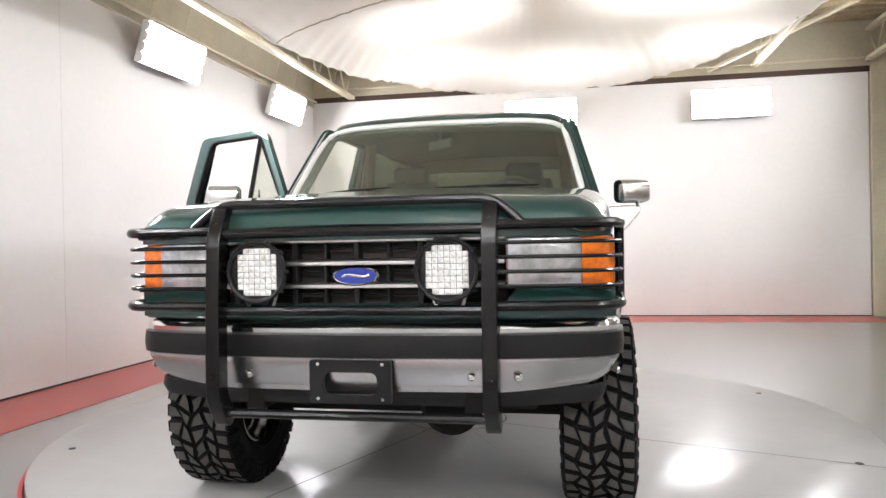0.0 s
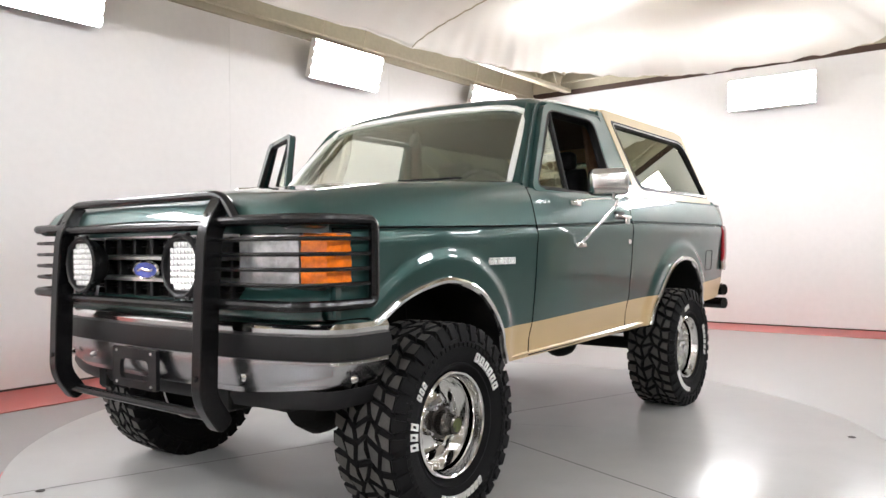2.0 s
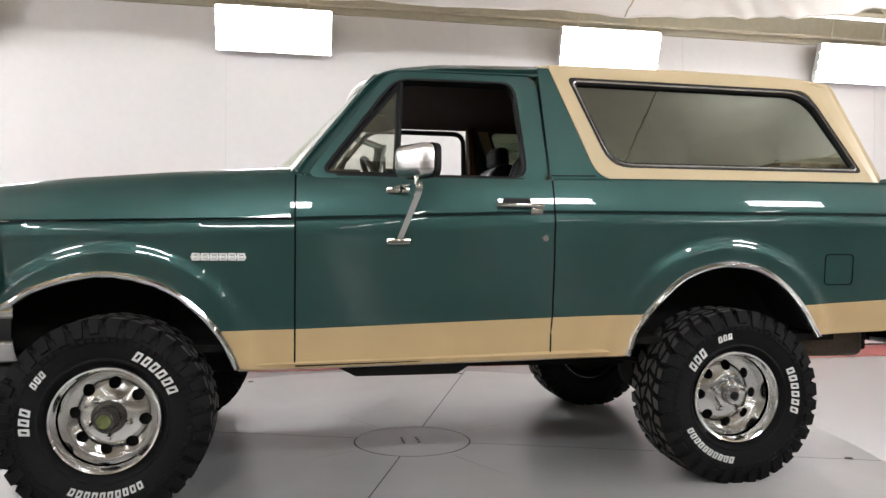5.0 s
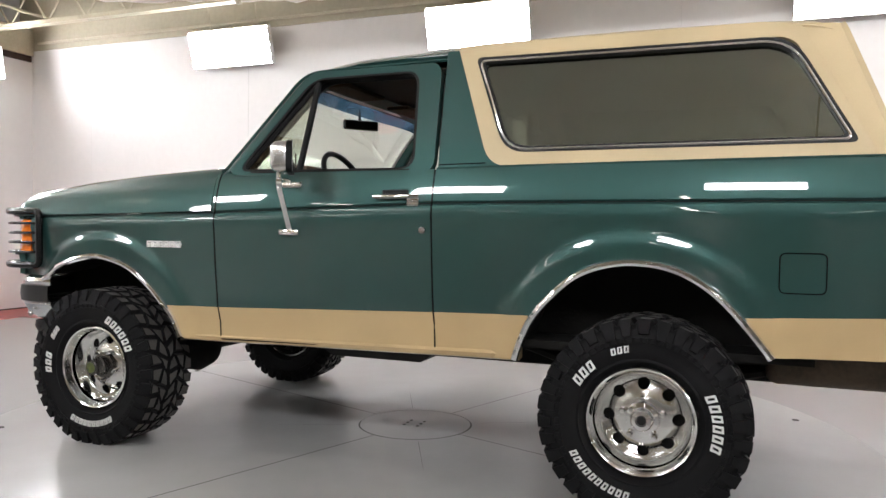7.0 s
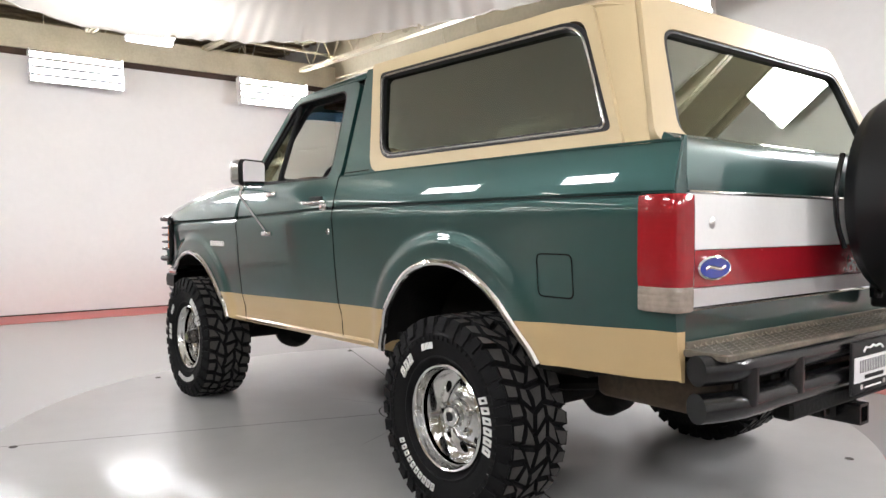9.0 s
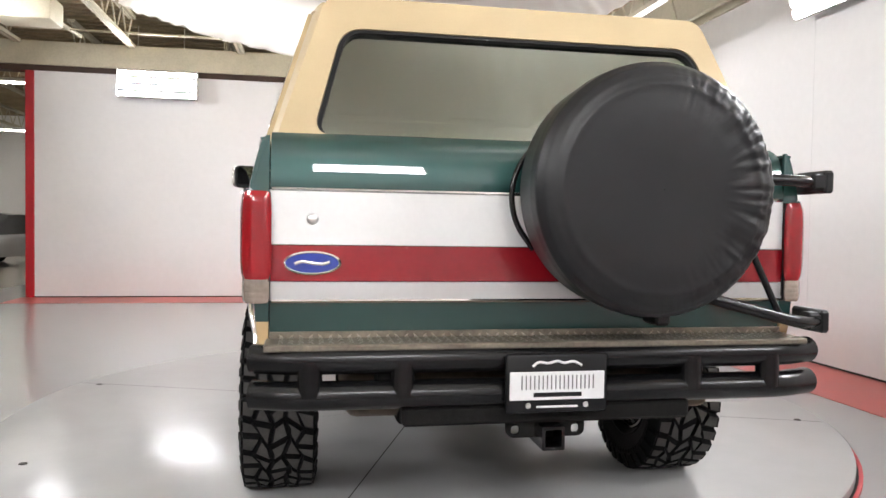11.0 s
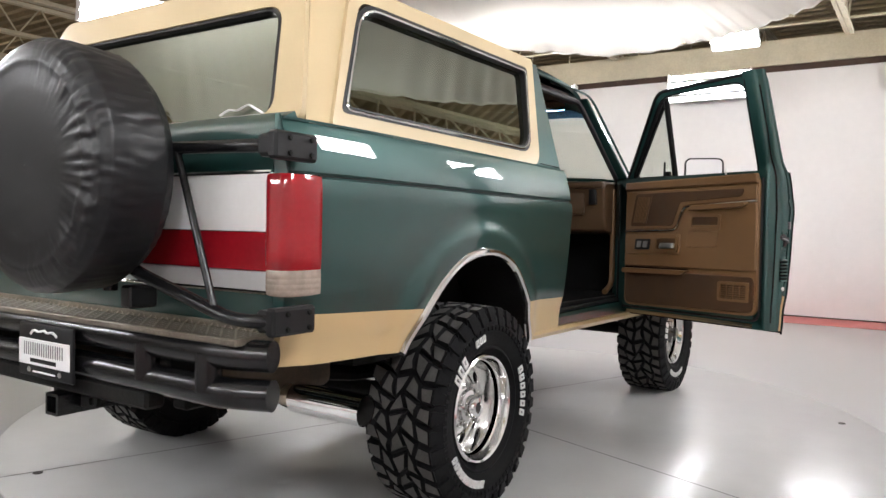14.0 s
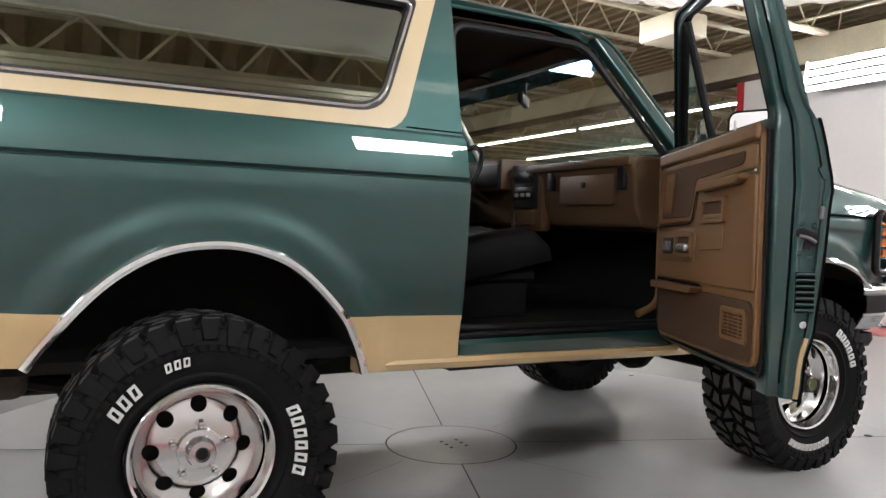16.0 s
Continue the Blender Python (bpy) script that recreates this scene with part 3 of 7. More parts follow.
for k in range(4):
    a = radians(70.5 + 90 * k)
    bm = B()
    d = Vector((math.cos(a), math.sin(a), 0))
    nrm = Vector((-d.y, d.x, 0)) * 0.003
    vs = [bm.verts.new(v) for v in (d * 0.315 - nrm + Vector((0, 0, 0.0012)), d * (RT - 0.02) - nrm + Vector((0, 0, 0.0012)), d * (RT - 0.02) + nrm + Vector((0, 0, 0.0012)), d * 0.315 + nrm + Vector((0, 0, 0.0012)))]
    bm.faces.new(vs)
    part("joint", bm, M_SEAM, tt)
for k in range(4):
    # short hairline cracks between the joints
    a = radians(116 + 90 * k)
    bm = B()
    d = Vector((math.cos(a), math.sin(a), 0))
    nrm = Vector((-d.y, d.x, 0)) * 0.0012
    up = Vector((0, 0, 0.0012))
    bm.faces.new([bm.verts.new(v + up) for v in (d * 0.36 - nrm, d * 0.80 - nrm * 0.3, d * 0.80 + nrm * 0.3, d * 0.36 + nrm)])
    part("crack", bm, M_SEAM, tt)
for k in range(8):
    a = radians(26 + 45 * k)
    bm = B()
    lathe(bm, [(0, 0.003), (0.018, 0.003), (0.02, 0.0)], 14, Matrix.Translation((2.20 * math.cos(a), 2.20 * math.sin(a), 0)))
    part("bolt", bm, M_SEAM, tt)
for k in range(6):
    bm = B()
    lathe(bm, [(0, 0.002), (0.008, 0.002), (0.009, 0.0)], 8, Matrix.Translation((-0.06 + 0.05 * (k % 3), -0.05 + 0.08 * (k // 3), 0)))
    part("bolt", bm, M_SEAM, tt)

# ---- the off-road truck: front towards -y, its left side at +x ----
truck = thing("off_road_truck", "lifted two-door off-road truck in metallic green and tan", "truck")


def crease(y):
    return interp(y, (-1.9, -0.6, 0.5, 2.1), (1.115, 1.145, 1.187, 1.195))


SZ = (0.50, 0.56, 0.645, 0.72, 0.90, 1.05, 1.085, 1.10, 1.125, 1.147, 1.152, 1.158, 1.165, 1.185, 1.205, 1.225, 1.245, 1.265, 1.285, 1.30, 1.335, 1.36)
SX = (0.874, 0.889, 0.894, 0.915, 0.934, 0.944, 0.947, 0.951, 0.949, 0.945, 0.936, 0.932, 0.939, 0.9365, 0.9325, 0.928, 0.923, 0.9175, 0.9115, 0.9065, 0.888, 0.868)
F_ARCH = ((-1.70, 0.80), (-1.66, 0.82), (-1.58, 0.87), (-1.45, 0.913), (-1.30, 0.93), (-1.12, 0.885), (-0.99, 0.79), (-0.90, 0.68), (-0.84, 0.552))
R_ARCH = ((0.815, 0.57), (0.85, 0.67), (0.91, 0.77), (1.03, 0.89), (1.14, 0.947), (1.27, 0.970), (1.42, 0.949), (1.55, 0.876), (1.66, 0.765), (1.755, 0.640))


def side_x(y, z):
    x = interp(z - crease(y) + 1.156, SZ, SX)
    if y < -1.2:
        x -= 0.035 * ((-1.2 - y) / 0.66) ** 2
    if y > 1.7:
        x -= 0.03 * ((y - 1.7) / 0.57) ** 2
    for cy, cz, ra in ((-1.30, 0.52, 0.42), (1.28, 0.53, 0.44)):
        d = math.hypot((y - cy) * 0.97, z - cz) - ra
        if -0.1 < d < 0.16 and z < 1.1:
            k = 1 if d < 0.062 else 0.5 + 0.5 * math.cos(min(1, (d - 0.062) / 0.06) * math.pi)
            x += 0.017 * k
    return x


def tan_top(y):
    return interp(y, (-0.9, -0.6, 0.5, 0.86, 1.7, 2.2), (0.700, 0.703, 0.737, 0.745, 0.780, 0.802))


def columns(y0, y1, keys=(), n=40):
    ys = sorted(set([round(lerp(y0, y1, i / n), 4) for i in range(n + 1)] + [k for k in keys if y0 <= k <= y1]))
    return ys


def body_panel(name, ys, zbot, ztop, s, parent, rows=26, mats=None, cuts=(), thick=0.012):
    """A side panel between zbot(y) and ztop(y), with the tan band below tan_top."""
    bm = B()
    g = []
    for y in ys:
        lo, hi = zbot(y), ztop(y)
        t, q = min(max(tan_top(y), lo), hi), crease(y)
        zs = [lerp(lo, t, k / 4) for k in range(4)]
        if hi > q + 0.02:
            zs += [lerp(t, q - 0.009, k / 14) for k in range(14)] + [q - 0.009, q - 0.004, q + 0.002, q + 0.009] + [lerp(q + 0.009, hi, k / 8) for k in range(1, 9)]
        else:
            zs += [lerp(t, hi, k / 25) for k in range(26)]
        rows = len(zs) - 1
        g.append([bm.verts.new((s * side_x(y, z), y, z)) for z in zs])
    for i in range(len(ys) - 1):
        for k in range(rows):
            q = [g[i][k], g[i + 1][k], g[i + 1][k + 1], g[i][k + 1]]
            if len({tuple(round(c, 6) for c in v.co) for v in q}) < 3:
                continue
            f = bm.faces.new(q if s > 0 else q[::-1])
            mid = f.calc_center_median()
            f.material_index = 1 if mid.z < tan_top(mid.y) else 0
    bmesh.ops.remove_doubles(bm, verts=bm.verts, dist=1e-5)
    ob = part(name, bm, mats or [M_GREEN, M_TAN], parent, sharp=32)
    return thicken(ob, thick)


def arch_fn(pts, outside):
    ys, zs = [p[0] for p in pts], [p[1] for p in pts]
    fine = smooth_line([(0, y, z) for y, z in pts], 8)
    fy, fz = [p.y for p in fine], [p.z for p in fine]
    return lambda y: interp(y, fy, fz) if ys[0] <= y <= ys[-1] else outside(y)


f_bot = arch_fn(F_ARCH, lambda y: 0.815 if y < -1.5 else 0.545)
r_bot = arch_fn(R_ARCH, lambda y: 0.562 if y < 1.2 else interp(y, (1.755, 2.1, 2.25), (0.640, 0.648, 0.655)))


DF, DR = -0.615, 0.465  # door's front and rear edges


def arch_trim(pts, s, parent):
    line = smooth_line([(0, y, z) for y, z in pts], 8)
    bm = B()
    path = [(s * (side_x(p.y, p.z) + 0.006), p.y, p.z - 0.004) for p in line]
    tube(bm, path, 0.015, 8)
    part("wheel_arch_trim", bm, M_CHROME, parent, "bright wheel arch moulding")
    bm = B()
    # inner arch liner
    n = len(line)
    g = [[bm.verts.new((s * (side_x(p.y, p.z) - d * 1.0), p.y, p.z - 0.003 + dz)) for d, dz in ((0.004, 0), (0.06, 0.02), (0.34, 0.04), (0.36, 0.0))] for p in line]
    for i in range(n - 1):
        for k in range(3):
            q = (g[i][k], g[i][k + 1], g[i + 1][k + 1], g[i + 1][k])
            bm.faces.new(q)
    part("wheel_arch_liner", bm, M_DARK, parent, "dark wheel arch liner")


for s, side in ((1, "left"), (-1, "right")):
    ys = columns(-1.86, DF - 0.004, [p[0] for p in F_ARCH] + [-0.87, -0.855, -0.845], 44)
    fen = body_panel("front_fender", ys, f_bot, lambda y: crease(y) + 0.002, s, truck)
    arch_trim(F_ARCH, s, fen)
    ys = columns(DR + 0.004, 2.175, [p[0] for p in R_ARCH] + [0.825, 0.835, 0.86, 0.88], 60)
    quarter = body_panel("quarter_panel", ys, r_bot, lambda y: interp(y, (0.4, 0.8, 2.2), (1.325, 1.332, 1.345)), s, truck)
    arch_trim(R_ARCH, s, quarter)
    # corner beside and under the tail lamp
    ys = columns(2.175, 2.272, (), 6)
    body_panel("rear_corner", ys, lambda y: interp(y, (2.17, 2.27), (0.652, 0.66)), lambda y: 0.862, s, truck, rows=12)
    body_panel("rear_corner", ys, lambda y: 1.192, lambda y: 1.347, s, truck, rows=12)
    # rear faces of the corner
    for z0, z1, k in ((0.655, 0.802, 1), (0.802, 0.862, 0), (1.192, 1.36, 0)):
        bm = B()
        vs = [bm.verts.new(v) for v in ((s * 0.852, 2.275, z0), (s * (side_x(2.272, z0) - 0.002), 2.272, z0), (s * (side_x(2.272, z1) - 0.002), 2.272, z1), (s * 0.852, 2.275, z1))]
        f = bm.faces.new(vs if s < 0 else vs[::-1])
        thicken(part("rear_corner_face", bm, M_TAN if k else M_GREEN, truck), 0.01)
    # sill below the door
    bm = B()
    prof = [(0.885, 0.575), (0.895, 0.56), (0.885, 0.54), (0.85, 0.53), (0.80, 0.535), (0.80, 0.58)]
    g = [[bm.verts.new((s * x, y, z + interp(y, (-0.84, 0.86), (-0.002, 0.022)))) for x, z in prof] for y in (-0.84, 0.82)]
    for k in range(len(prof)):
        q = (g[0][k], g[1][k], g[1][(k + 1) % 6], g[0][(k + 1) % 6])
        bm.faces.new(q)
    bm.faces.new(g[0])
    bm.faces.new(g[1][::-1])
    bmesh.ops.recalc_face_normals(bm, faces=bm.faces)
    part("sill", bm, M_TAN, truck)

    # dark pinstripe along the crease
    for ya, yb in ((-1.855, DF - 0.008), (DR + 0.008, 2.17)):
        bm = B()
        tube(bm, [(s * (side_x(y, crease(y)) + 0.0005), y, crease(y)) for y in (lerp(ya, yb, k / 30) for k in range(31))], 0.0024, 6)
        part("pinstripe", bm, M_BLACK, truck, "dark line along the body crease")

# hood shell with its fender tops
HY = (-1.985, -1.975, -1.95, -1.90, -1.85, -1.47, -1.1, -0.78, -0.66)
HZ = (1.135, 1.175, 1.205, 1.228, 1.238, 1.286, 1.318, 1.338, 1.345)


def hood_point(u, v):
    y = lerp(-1.985, -0.636, v ** 1.25)
    top = interp(y, HY, HZ)
    edge = crease(y) + 0.004
    w = abs(2 * u - 1)
    s = 1 if u > 0.5 else -1
    xe = side_x(max(y, -1.86), edge) - (0.03 if y < -1.9 else 0.0) * (-1.9 - y) / 0.085
    # w: 0 at the middle, 1 at the crease
    xw = xe * interp(w, (0, 0.5, 0.80, 0.92, 1), (0, 0.56, 0.885, 0.965, 1.0))
    fall = interp(w, (0, 0.45, 0.55, 0.7, 0.80, 0.86, 0.92, 0.96, 1), (0.022, 0.016, 0.010, 0.004, 0.0, -0.018, -0.06, -0.085, None or -0.2))
    z = max(edge, top + fall) if w < 1 else edge
    if w >= 0.86:
        z = lerp(top - 0.018, edge, ((w - 0.86) / 0.14) ** 1.35)
    bow = 0.03 * (1 - (xw / 0.9) ** 2) * max(0, 1 - v * 3)
    return Vector((s * xw, y - bow, z))


bm = B()
sheet(bm, 64, 40, hood_point, flip=True)
hood = thicken(part("hood", bm, M_GREEN, truck, "long green hood with a raised centre", sharp=60), 0.015)
for s in (-1, 1):
    bm = B()
    tube(bm, [hood_point(0.5 + s * 0.395, v / 12) + Vector((0, 0, 0.0005)) for v in range(1, 13)], 0.0028, 6)
    part("hood_seam", bm, M_SEAM, hood)

# cowl below the windscreen
bm = B()
sheet(bm, 24, 4, lambda u, v: Vector((lerp(-0.80, 0.80, u), lerp(-0.80, -0.62, v) - 0.10 * (1 - (2 * u - 1) ** 2) * (1 - 0.4 * v), 1.332 + 0.012 * v + 0.012 * (1 - (2 * u - 1) ** 2))))
part("cowl", bm, M_BLACK, truck, "black louvred cowl")


# windscreen, pillars and roof
def ws_point(u, v):
    a = 2 * u - 1
    x = a * lerp(0.806, 0.698, v)
    y = lerp(-0.632, -0.288, v) - lerp(0.15, 0.06, v) * (1 - a * a)
    z = lerp(1.345, 1.772, v) + 0.012 * (1 - a * a) - 0.035 * abs(a) ** 10 * v ** 5
    return Vector((x, y, z))


bm = B()
sheet(bm, 24, 14, ws_point)
windscreen = thicken(part("windscreen", bm, M_GLASS, truck, "clear windscreen with a dark top tint"), 0.004)
windscreen.visible_shadow = False
bm = B()
loop = [ws_point(u / 24, 0) for u in range(25)] + [ws_point(1, v / 10) for v in range(1, 10)] + [ws_point(1 - u / 24, 1) for u in range(25)] + [ws_point(0, 1 - v / 10) for v in range(1, 10)]
tube(bm, [p + Vector((0, -0.004, 0.004)) for p in loop], 0.016, 10, closed=True)
part("windscreen_trim", bm, M_SATIN, truck, "bright windscreen surround")
for s in (-1, 1):
    bm = B()
    # A pillar: between the screen's edge and the door frame
    lo = [Vector((s * 0.808, -0.645, 1.34)), Vector((s * 0.850, -0.64, 1.33)), Vector((s * 0.866, -0.548, 1.335)), Vector((s * 0.80, -0.55, 1.335))]
    hi = [Vector((s * 0.690, -0.292, 1.79)), Vector((s * 0.714, -0.28, 1.79)), Vector((s * 0.732, -0.195, 1.79)), Vector((s * 0.68, -0.20, 1.79))]
    g = [[bm.verts.new(a.lerp(b, k / 8)) for a, b in zip(lo, hi)] for k in range(9)]
    for k in range(8):
        for i in range(4):
            bm.faces.new((g[k][i], g[k][(i + 1) % 4], g[k + 1][(i + 1) % 4], g[k + 1][i]))
    bmesh.ops.recalc_face_normals(bm, faces=bm.faces)
    soften(part("a_pillar", bm, M_GREEN, truck), 0.012, 3)
    # fender top behind the hood, up to the pillar foot
    bm = B()
    sheet(bm, 10, 8, lambda u, v: Vector((s * lerp(side_x(-0.64, lerp(1.15, 1.335, v)), side_x(-0.62, lerp(1.15, 1.335, v)), u), lerp(-0.638, DF - 0.004, u), lerp(crease(-0.62) + 0.002, 1.335, v))), flip=s < 0)
    thicken(part("cowl_side", bm, M_GREEN, truck), 0.012)


def roof_point(u, v, y0, y1, zc, ze, xe):
    a = 2 * u - 1
    y = lerp(y0, y1, v)
    x = xe * a
    edge = interp(abs(a), (0, 0.6, 0.85, 0.94, 0.98, 1), (0, 0.008, 0.020, 0.030, 0.040, 0.056))
    return Vector((x, y, zc(y) - edge))


bm = B()
RY, RZ = (-0.31, -0.29, -0.26, -0.18, 0.0, 0.47), (1.788, 1.815, 1.838, 1.865, 1.885, 1.898)


def green_roof(u, v):
    p = roof_point(u, v, -0.31, 0.475, lambda y: interp(y, RY, RZ), 0, 0.728)
    a = 2 * u - 1
    p.y -= 0.055 * (1 - a * a) * (1 - v) ** 2
    p.x *= 1 - 0.09 * (1 - v) ** 3
    return p


sheet(bm, 36, 20, green_roof)
thicken(part("roof_front", bm, M_GREEN, truck, sharp=60), 0.02)


# glasshouse side: a leaning plane
def glass_x(z):
    return lerp(0.872, 0.724, (z - 1.33) / 0.52)


def ring(bm, outer, inner, place, r_out=0.04, r_in=0.05, mat=0, n=5):
    """A closed flat frame between two matched polygons of corners, with rounded corners."""
    def loop(corners, r):
        m = len(corners)
        out = []
        for i in range(m):
            a, b, c = (Vector((*corners[(i + k - 1) % m], 0)) for k in range(3))
            u, v = a - b, c - b
            d = min(r[i] if isinstance(r, tuple) else r, u.length * 0.45, v.length * 0.45)
            p, q = b + u.normalized() * d, b + v.normalized() * d
            out += [(1 - t) ** 2 * p + 2 * t * (1 - t) * b + t * t * q for t in (k / n for k in range(n + 1))]
        return out
    a, b = loop(outer, r_out), loop(inner, r_in)
    va, vb = [bm.verts.new(place(p.x, p.y)) for p in a], [bm.verts.new(place(p.x, p.y)) for p in b]
    m = len(va)
    for i in range(m):
        f = bm.faces.new((va[i], va[(i + 1) % m], vb[(i + 1) % m], vb[i]))
        f.material_index = mat
    return [place(p.x, p.y) for p in b]


def pane(bm, corners, place, r=0.05, n=5):
    m = len(corners)
    out = []
    for i in range(m):
        a, b, c = (Vector((*corners[(i + k - 1) % m], 0)) for k in range(3))
        u, v = a - b, c - b
        d = min(r, u.length * 0.45, v.length * 0.45)
        p, q = b + u.normalized() * d, b + v.normalized() * d
        out += [(1 - t) ** 2 * p + 2 * t * (1 - t) * b + t * t * q for t in (k / n for k in range(n + 1))]
    bm.faces.new([bm.verts.new(place(p.x, p.y)) for p in out])


T_OUT = ((0.500, 1.862), (1.70, 1.862), (1.835, 1.845), (2.075, 1.345), (0.690, 1.333))
T_BEAD = ((0.608, 1.792), (1.799, 1.787), (1.997, 1.408), (0.761, 1.404))
T_ROUND = (0.03, 0.10, 0.03, 0.09)


def inset(corners, d):
    """The same corners drawn in by d along both sides (negative: outwards)."""
    m, out = len(corners), []
    for i in range(m):
        p, b, q = (Vector(corners[(i + k - 1) % m]) for k in range(3))
        u, v = (b - p).normalized(), (q - b).normalized()
        n1, n2 = Vector((u.y, -u.x)), Vector((v.y, -v.x))
        k = n1 + n2
        out.append(tuple(b + k * (d * 2 / max(0.2, k.length_squared))))
    return tuple(out)


T_IN = inset(T_BEAD, -0.012)
T_IN5 = (T_IN[0], tuple(Vector(T_IN[0]).lerp(Vector(T_IN[1]), 0.9)), T_IN[1], T_IN[2], T_IN[3])
for s in (-1, 1):
    put = lambda y, z: Vector((s * glass_x(z), y, z))
    bm = B()
    ring(bm, T_OUT, T_IN5, put, (0.02, 0.03, 0.03, 0.02, 0.085), (0.03, 0.03, 0.07, 0.03, 0.09))
    bmesh.ops.recalc_face_normals(bm, faces=bm.faces)
    ob = part("topper_side", bm, M_TANTOP, truck, "tan fibreglass topper side")
    thicken(ob, 0.03, 0.0)
    bm = B()
    ring(bm, inset(T_BEAD, -0.0145), inset(T_BEAD, 0.009), lambda y, z: put(y, z) + Vector((s * 0.005, 0, 0)), T_ROUND, T_ROUND)
    bmesh.ops.recalc_face_normals(bm, faces=bm.faces)
    thicken(part("window_seal", bm, M_BLACK, ob, "black rubber window seal"), 0.024, 0.0)
    bm = B()
    edge = ring(B(), inset(T_BEAD, -0.01), T_BEAD, put, T_ROUND, T_ROUND)
    tube(bm, [p + Vector((s * 0.017, 0, 0)) for p in edge], 0.005, 6, closed=True)
    part("window_bead", bm, M_CHROME, ob, "thin bright window bead")
    bm = B()
    pane(bm, inset(T_BEAD, 0.004), lambda y, z: put(y, z) - Vector((s * (0.006 + 0.02 * (z - 1.585)), 0, 0)), 0.05)
    thicken(part("side_window", bm, M_GLASSDK, ob, "dark tinted side window"), 0.005)
    # dark joint below the topper and the seam across the pillar
    bm = B()
    tube(bm, [(s * (glass_x(1.334) + 0.017), lerp(0.76, 2.06, k / 12), 1.336 + 0.011 * k / 12) for k in range(13)], 0.004, 6)
    part("topper_joint", bm, M_GAP, ob)
    bm = B()
    tube(bm, [(s * (glass_x(1.352) + 0.013), 0.472, 1.348), (s * (glass_x(1.352) + 0.013), 0.675, 1.352)], 0.0025, 6)
    part("pillar_seam", bm, M_GAP, ob)
    # B pillar: green wedge between door and topper
    bm = B()
    poly = [(0.469, 1.325), (0.740, 1.332), (0.69, 1.41), (0.505, 1.845), (0.452, 1.845)]
    bm.faces.new([bm.verts.new(put(y, z) - Vector((s * 0.004, 0, 0))) for y, z in poly])
    bmesh.ops.recalc_face_normals(bm, faces=bm.faces)
    thicken(part("b_pillar", bm, M_GREEN, truck), 0.03, 0.0)
    # shoulder between body and glasshouse
    bm = B()
    sheet(bm, 30, 3, lambda u, v: Vector((s * lerp(side_x(lerp(0.47, 2.27, u), 1.338) + 0.001, glass_x(1.338) - 0.01, v), lerp(0.47, 2.27, u), interp(lerp(0.47, 2.27, u), (0.4, 0.8, 2.2), (1.325, 1.332, 1.345)) + 0.004 * v)), flip=s > 0)
    thicken(part("shoulder", bm, M_GREEN, truck), 0.008)
    # drip rail
    bm = B()
    tube(bm, rounded([(s * 0.862, -0.615, 1.345), (s * 0.732, -0.262, 1.80), (s * 0.742, -0.1, 1.806), (s * 0.742, 0.46, 1.812)], 0.08), 0.007, 6)
    part("drip_rail", bm, M_GREEN, truck, "green roof gutter")

bm = B()
TY, TZ = (0.47, 0.6, 1.2, 1.7, 1.86, 1.94, 1.975, 1.985), (1.902, 1.912, 1.916, 1.910, 1.900, 1.885, 1.868, 1.845)


def tan_roof(u, v):
    p = roof_point(u, v, 0.47, 1.985, lambda y: interp(y, TY, TZ), 0, 0.732)
    if v > 0.9:
        p.x *= 1 - 0.05 * ((v - 0.9) / 0.1) ** 2
    return p


sheet(bm, 36, 40, tan_roof)
thicken(part("topper_roof", bm, M_TANTOP, truck, "tan fibreglass topper roof", sharp=60), 0.025)


def rear_place(x, z):
    t = (z - 1.36) / 0.375
    a = abs(x) / 0.87
    return Vector((x, lerp(2.168, 2.025, t) - 0.035 * a ** 4, z))


bm = B()
R_OUT = ((-0.680, 1.862), (0.680, 1.862), (0.838, 1.352), (-0.838, 1.352))
R_IN = ((-0.628, 1.745), (0.628, 1.745), (0.725, 1.372), (-0.725, 1.372))
ring(bm, R_OUT, R_IN, rear_place, 0.05, 0.07, n=8)
bmesh.ops.recalc_face_normals(bm, faces=bm.faces)
rearf = thicken(part("topper_rear", bm, M_TANTOP, truck, "tan fibreglass rear window frame"), 0.04, 0.0)
bm = B()
ring(bm, [(x * 0.998, z) for x, z in R_IN], [(x * 0.978, 1.372 + (z - 1.372) * 0.97) for x, z in R_IN], lambda x, z: rear_place(x, z) + Vector((0, 0.004, 0)), 0.07, 0.06, n=8)
thicken(part("rear_window_seal", bm, M_BLACK, rearf, "black rear window seal"), 0.024, 0.0)
bm = B()
pane(bm, [(x * 0.99, z) for x, z in R_IN], rear_place, 0.06)
thicken(part("rear_window", bm, M_GLASSDK, rearf, "dark tinted rear window"), 0.005)

# rounded rear corners of the topper
for s in (-1, 1):
    def corner(u, v):
        z = lerp(1.347, 1.852, v)
        ya = lerp(2.075, 1.835, (z - 1.345) / 0.5)
        a = Vector((s * glass_x(z), ya, z))
        c_ = rear_place(s * lerp(0.838, 0.686, (z - 1.352) / 0.51), z)
        mid = Vector((s * (glass_x(z) - 0.012), max(ya + 0.05, c_.y - 0.03), z))
        return (1 - u) ** 2 * a + 2 * u * (1 - u) * mid + u * u * c_
    bm = B()
    sheet(bm, 10, 12, corner, flip=s < 0)
    thicken(part("topper_corner", bm, M_TANTOP, truck), 0.02)

# ---- doors ----
door_bot = lambda y: interp(y, (-0.6, 0.46), (0.556, 0.574))
D_OUT = ((-0.580, 1.312), (0.455, 1.312), (0.435, 1.797), (-0.222, 1.792))
